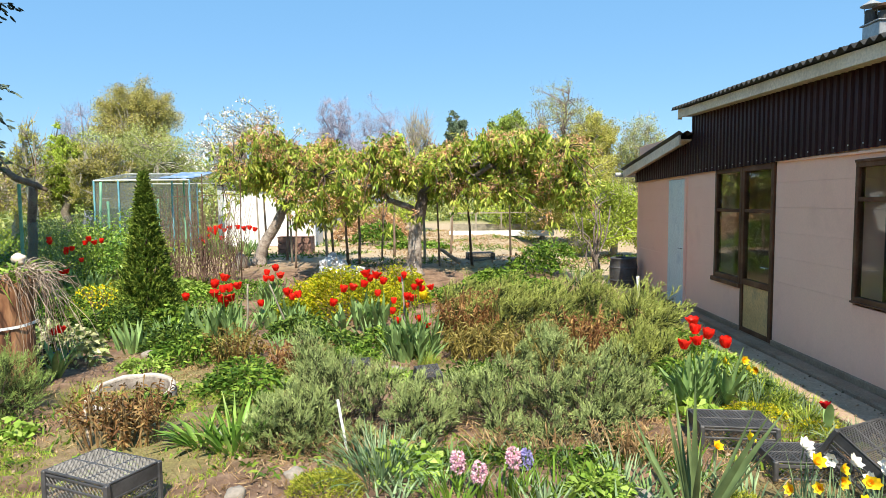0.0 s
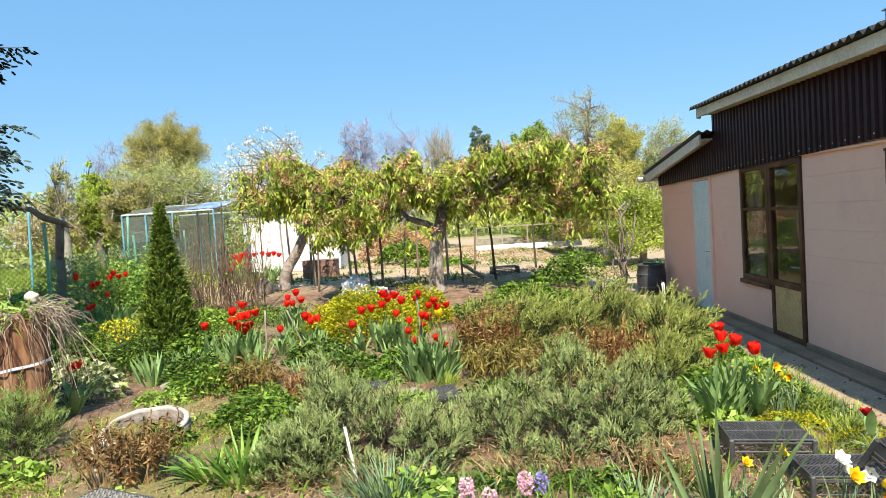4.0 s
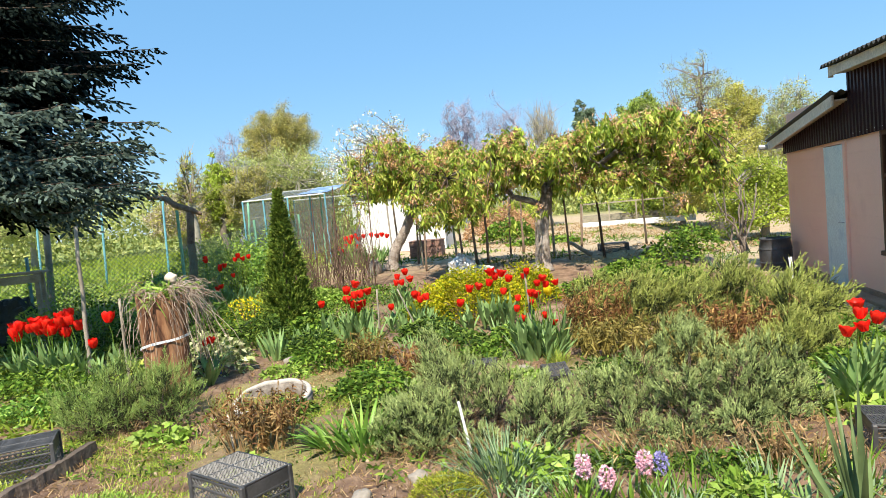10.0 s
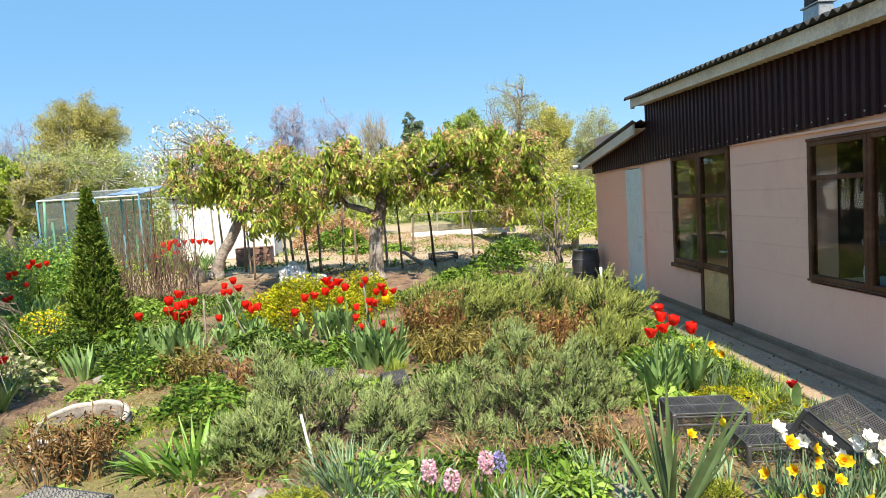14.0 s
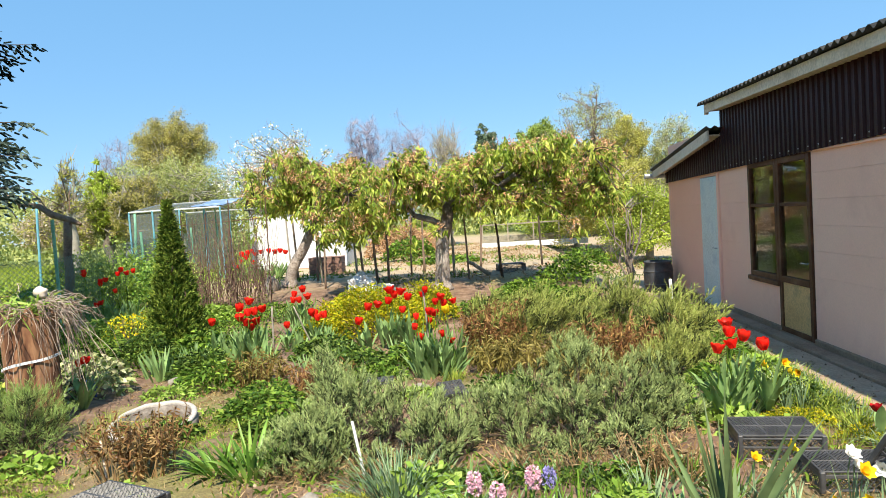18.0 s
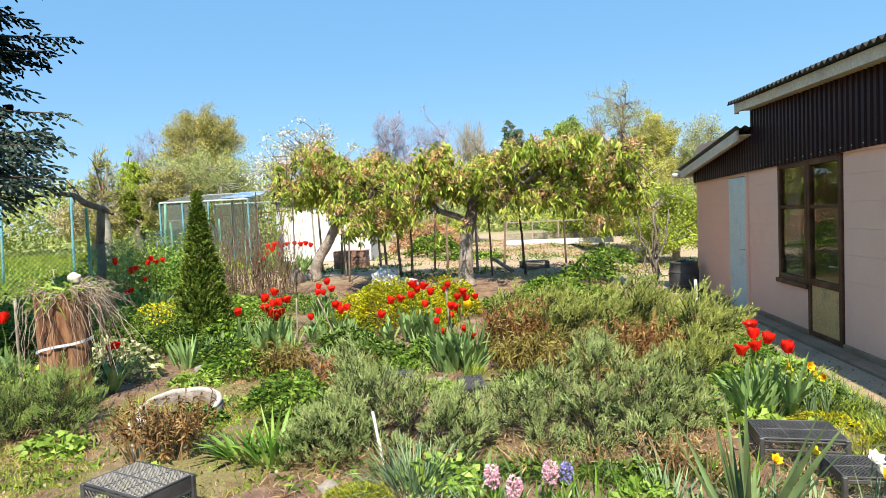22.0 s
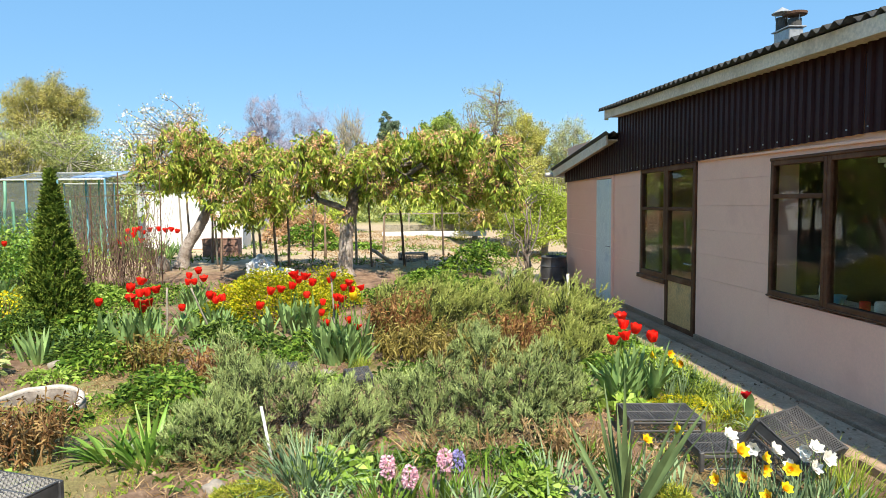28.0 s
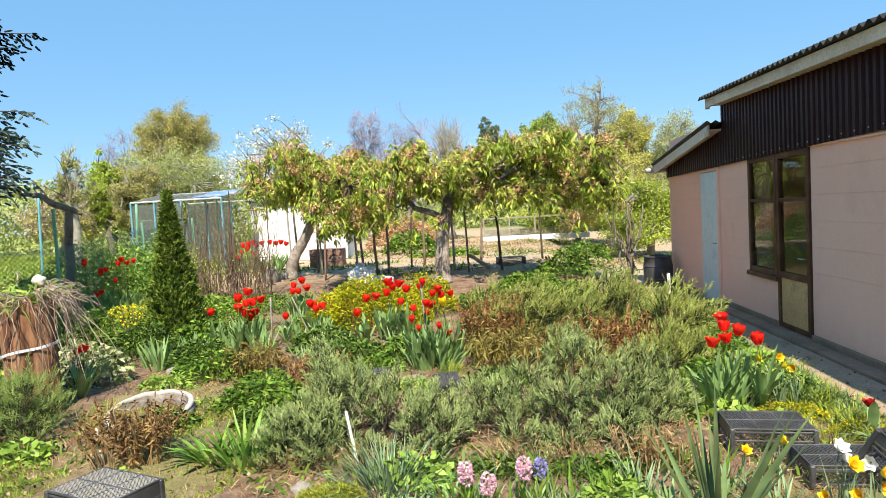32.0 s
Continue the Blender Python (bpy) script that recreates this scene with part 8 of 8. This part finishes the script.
sill_item("jam_jar", "small clear jar on the window sill", 5.68, [(0, 0), (0.03, 0), (0.03, 0.07), (0.024, 0.085), (0, 0.085)], M_WHITE, 0.06)
sill_item("red_mug", "red mug on the window sill", 5.28, [(0, 0), (0.04, 0), (0.042, 0.09), (0.037, 0.09), (0.035, 0.01), (0, 0.01)], P_RED)
sill_item("yellow_ball", "small yellow ball on the window sill", 5.18, [(0, 0), (0.022, 0.006), (0.034, 0.034), (0.022, 0.062), (0, 0.068)], P_YELLOW, 0.1)
sill_item("white_carton", "white carton on the window sill", 4.95, [(0, 0), (0.055, 0), (0.055, 0.15), (0, 0.15)], M_WHITE, 0.08)
sill_item("tall_vase", "pale tall vase on the window sill", 5.95, [(0, 0), (0.035, 0), (0.05, 0.09), (0.03, 0.2), (0.036, 0.24), (0, 0.24)], M_FASCIA, 0.12)


def room_shelf(y, z, n, seed):
    """A wooden shelf on the inner partition with jars and boxes standing on it."""
    r = np.random.default_rng(seed)
    e = thing("wall_shelf", 6.4, y, z, "dark wooden shelf on the inner wall", "shelf", "shelves indoors")
    g = Geo()
    box(g, -0.14, 0.19, -0.8, 0.8, 0, 0.03, 0.004)
    part("board", g, M_FRAME, e)
    for k in (-0.6, 0.6):
        g = Geo()
        box(g, 0.0, 0.19, k - 0.015, k + 0.015, -0.14, 0.0, 0.003)
        part("bracket", g, M_FRAME, e)
    for i in range(n):
        h, w = r.uniform(0.1, 0.26), r.uniform(0.04, 0.075)
        yy = y - 0.7 + 1.4 * (i + 0.5) / n
        mat = (M_WHITE, M_PLY, M_BLUE, M_FASCIA, M_BRICKRED)[i % 5]
        g = Geo()
        if i % 3:
            lathe(g, [(0, 0), (w, 0), (w, h * 0.8), (w * 0.6, h * 0.9), (w * 0.6, h), (0, h)], 12)
        else:
            box(g, -w, w, -w, w, 0, h, 0.006)
        ob = part("storage_jar" if i % 3 else "storage_box", g, mat, None, "", i % 3 != 0)
        ob.location = (6.42, yy, z + 0.03)
        tagged(ob, "jar standing on the indoor shelf" if i % 3 else "small box standing on the indoor shelf", "jar" if i % 3 else "box", "things on the indoor shelves")


M_BRICKRED = surface("faded red paint", (0.30, 0.06, 0.04), (0.45, 0.11, 0.07), 4.0, 40, 0.6)
room_shelf(4.9, 1.15, 9, 61)
room_shelf(4.9, 1.6, 8, 62)
lamp = thing("tube_lamp", 4.35, 4.9, 2.05, "white unlit tube lamp hanging in the room", "lamp")
for nm, geo in (("tube", tube(Geo(), [(0, -0.55, 0), (0, 0.55, 0)], 0.018, 10)), ("housing", box(Geo(), -0.04, 0.04, -0.6, 0.6, 0.025, 0.07, 0.006)), ("rod", tube(Geo(), [(0, 0, 0.07), (0, 0, 0.55)], 0.006, 6))):
    part(nm, geo, M_WHITE, lamp)


# ---- old bench and clutter under the spruce ----
def bench(x, y, rz):
    e = thing("potting_bench", x, y, float(ground_z(x, y)), "weathered grey plank bench behind the wire fence", "bench", rz=rz)
    for k in range(3):
        g = Geo()
        box(g, -0.65, 0.65, -0.2 + k * 0.14, -0.08 + k * 0.14, 1.3, 1.34, 0.005)
        part("plank", g, M_WOODGREY, e)
    g = Geo()
    box(g, -0.62, 0.62, -0.225, -0.203, 1.16, 1.29, 0.004)
    part("front_rail", g, M_WOODGREY, e)
    for sx in (-0.55, 0.55):
        for sy in (-0.15, 0.15):
            g = Geo()
            box(g, sx - 0.035, sx + 0.035, sy - 0.035, sy + 0.035, 0, 1.3, 0.005)
            part("leg", g, M_WOODGREY, e)


def hutch(x, y, rz):
    """A small board hutch with an overhanging flat roof, raised on a pale base."""
    e = thing("garden_hutch", x, y, float(ground_z(x, y)), "small brown board hutch with a flat roof under the spruce", "hutch", rz=rz)
    for i in range(6):
        g = Geo()
        box(g, -0.55 + i * 0.185, -0.37 + i * 0.185, -0.4, -0.37, 1.3, 1.76, 0.004)
        part("board", g, M_HUTCH, e)
    g = Geo()
    box(g, -0.55, 0.56, -0.37, 0.4, 1.28, 1.74)
    part("body", g, M_PROP, e)
    g = Geo()
    box(g, -0.7, 0.75, -0.6, 0.5, 1.79, 1.85, 0.008)
    part("roof", g, M_PROP, e)
    g = Geo()
    box(g, -0.6, 0.6, -0.43, 0.4, 1.06, 1.26, 0.02)
    part("ledge", g, M_STONE, e, "pale rubble-covered ledge")
    for sx in (-0.5, 0.5):
        for sy in (-0.36, 0.32):
            g = Geo()
            box(g, sx - 0.05, sx + 0.05, sy - 0.05, sy + 0.05, 0, 1.06, 0.006)
            part("leg", g, M_PROP, e)
    g = Geo()
    box(g, 0.6, 0.66, -0.44, -0.38, 0.0, 1.76, 0.005)
    part("corner_post", g, M_WOODGREY, e)


M_HUTCH = surface("tan hutch boards", (0.26, 0.15, 0.08), (0.42, 0.26, 0.15), 4.0, 50, 0.9, 0, 0.5, 0.006)
M_SHADEHEAP = surface("dark green shade filler", (0.012, 0.016, 0.014), (0.035, 0.045, 0.04), 3.0, 30, 0.6, 0, 0.3, 0.01)
bench(-9.3, 8.8, 32)
hutch(-10.45, 8.6, 32)
# added heap: a dark body in place of the shade by the hutch
ob = sack(-9.9, 9.4, (0.5, 0.3, 0.55), "added dark heap standing in for shade under the hutch", M_SHADEHEAP, 5)


def bare_bush(x, y):
    e = thing("bare_bush", x, y, gz(x, y), "bare grey branches leaning by the lean-to corner", "bush")
    r = np.random.default_rng(770)
    g = Geo()
    for i in range(7):
        t = np.array([r.normal(0.1, 0.3), r.normal(0, 0.2), r.uniform(1.3, 2.3)])
        pts = limb(g, np.zeros(3), t, 0.03, 0.01, r, 0.0, 7, 6)
        for k in range(4):
            a = pts[r.integers(2, 7)]
            limb(g, a, a + np.array([r.normal(0, 0.3), r.normal(0, 0.2), r.uniform(0.1, 0.5)]), 0.01, 0.004, r, 0.0, 5, 4)
    part("branch_work", g, M_BARK, e, smooth=True)


bare_bush(3.35, 15.2)

# joined rests that nobody could count
for ob in list(scene.objects):
    if ob.type == "MESH" and ob.parent and ob.name.split(".")[0] in ("foliage", "young_growth", "crown", "needles", "sunlit_needles", "twig_work", "limb_work", "branch_work", "blade_tuft", "stalk_mass", "stem_mass", "flower_spike", "dry_twig_litter", "faded_blossom", "dead_vines", "bare_vines", "young_leaves", "top_plant", "leaves", "siding_screws", "wire_mesh", "twig_spray", "base_lattice", "end_lattice", "side_lattice"):
        ob["kind"] = "stuff"
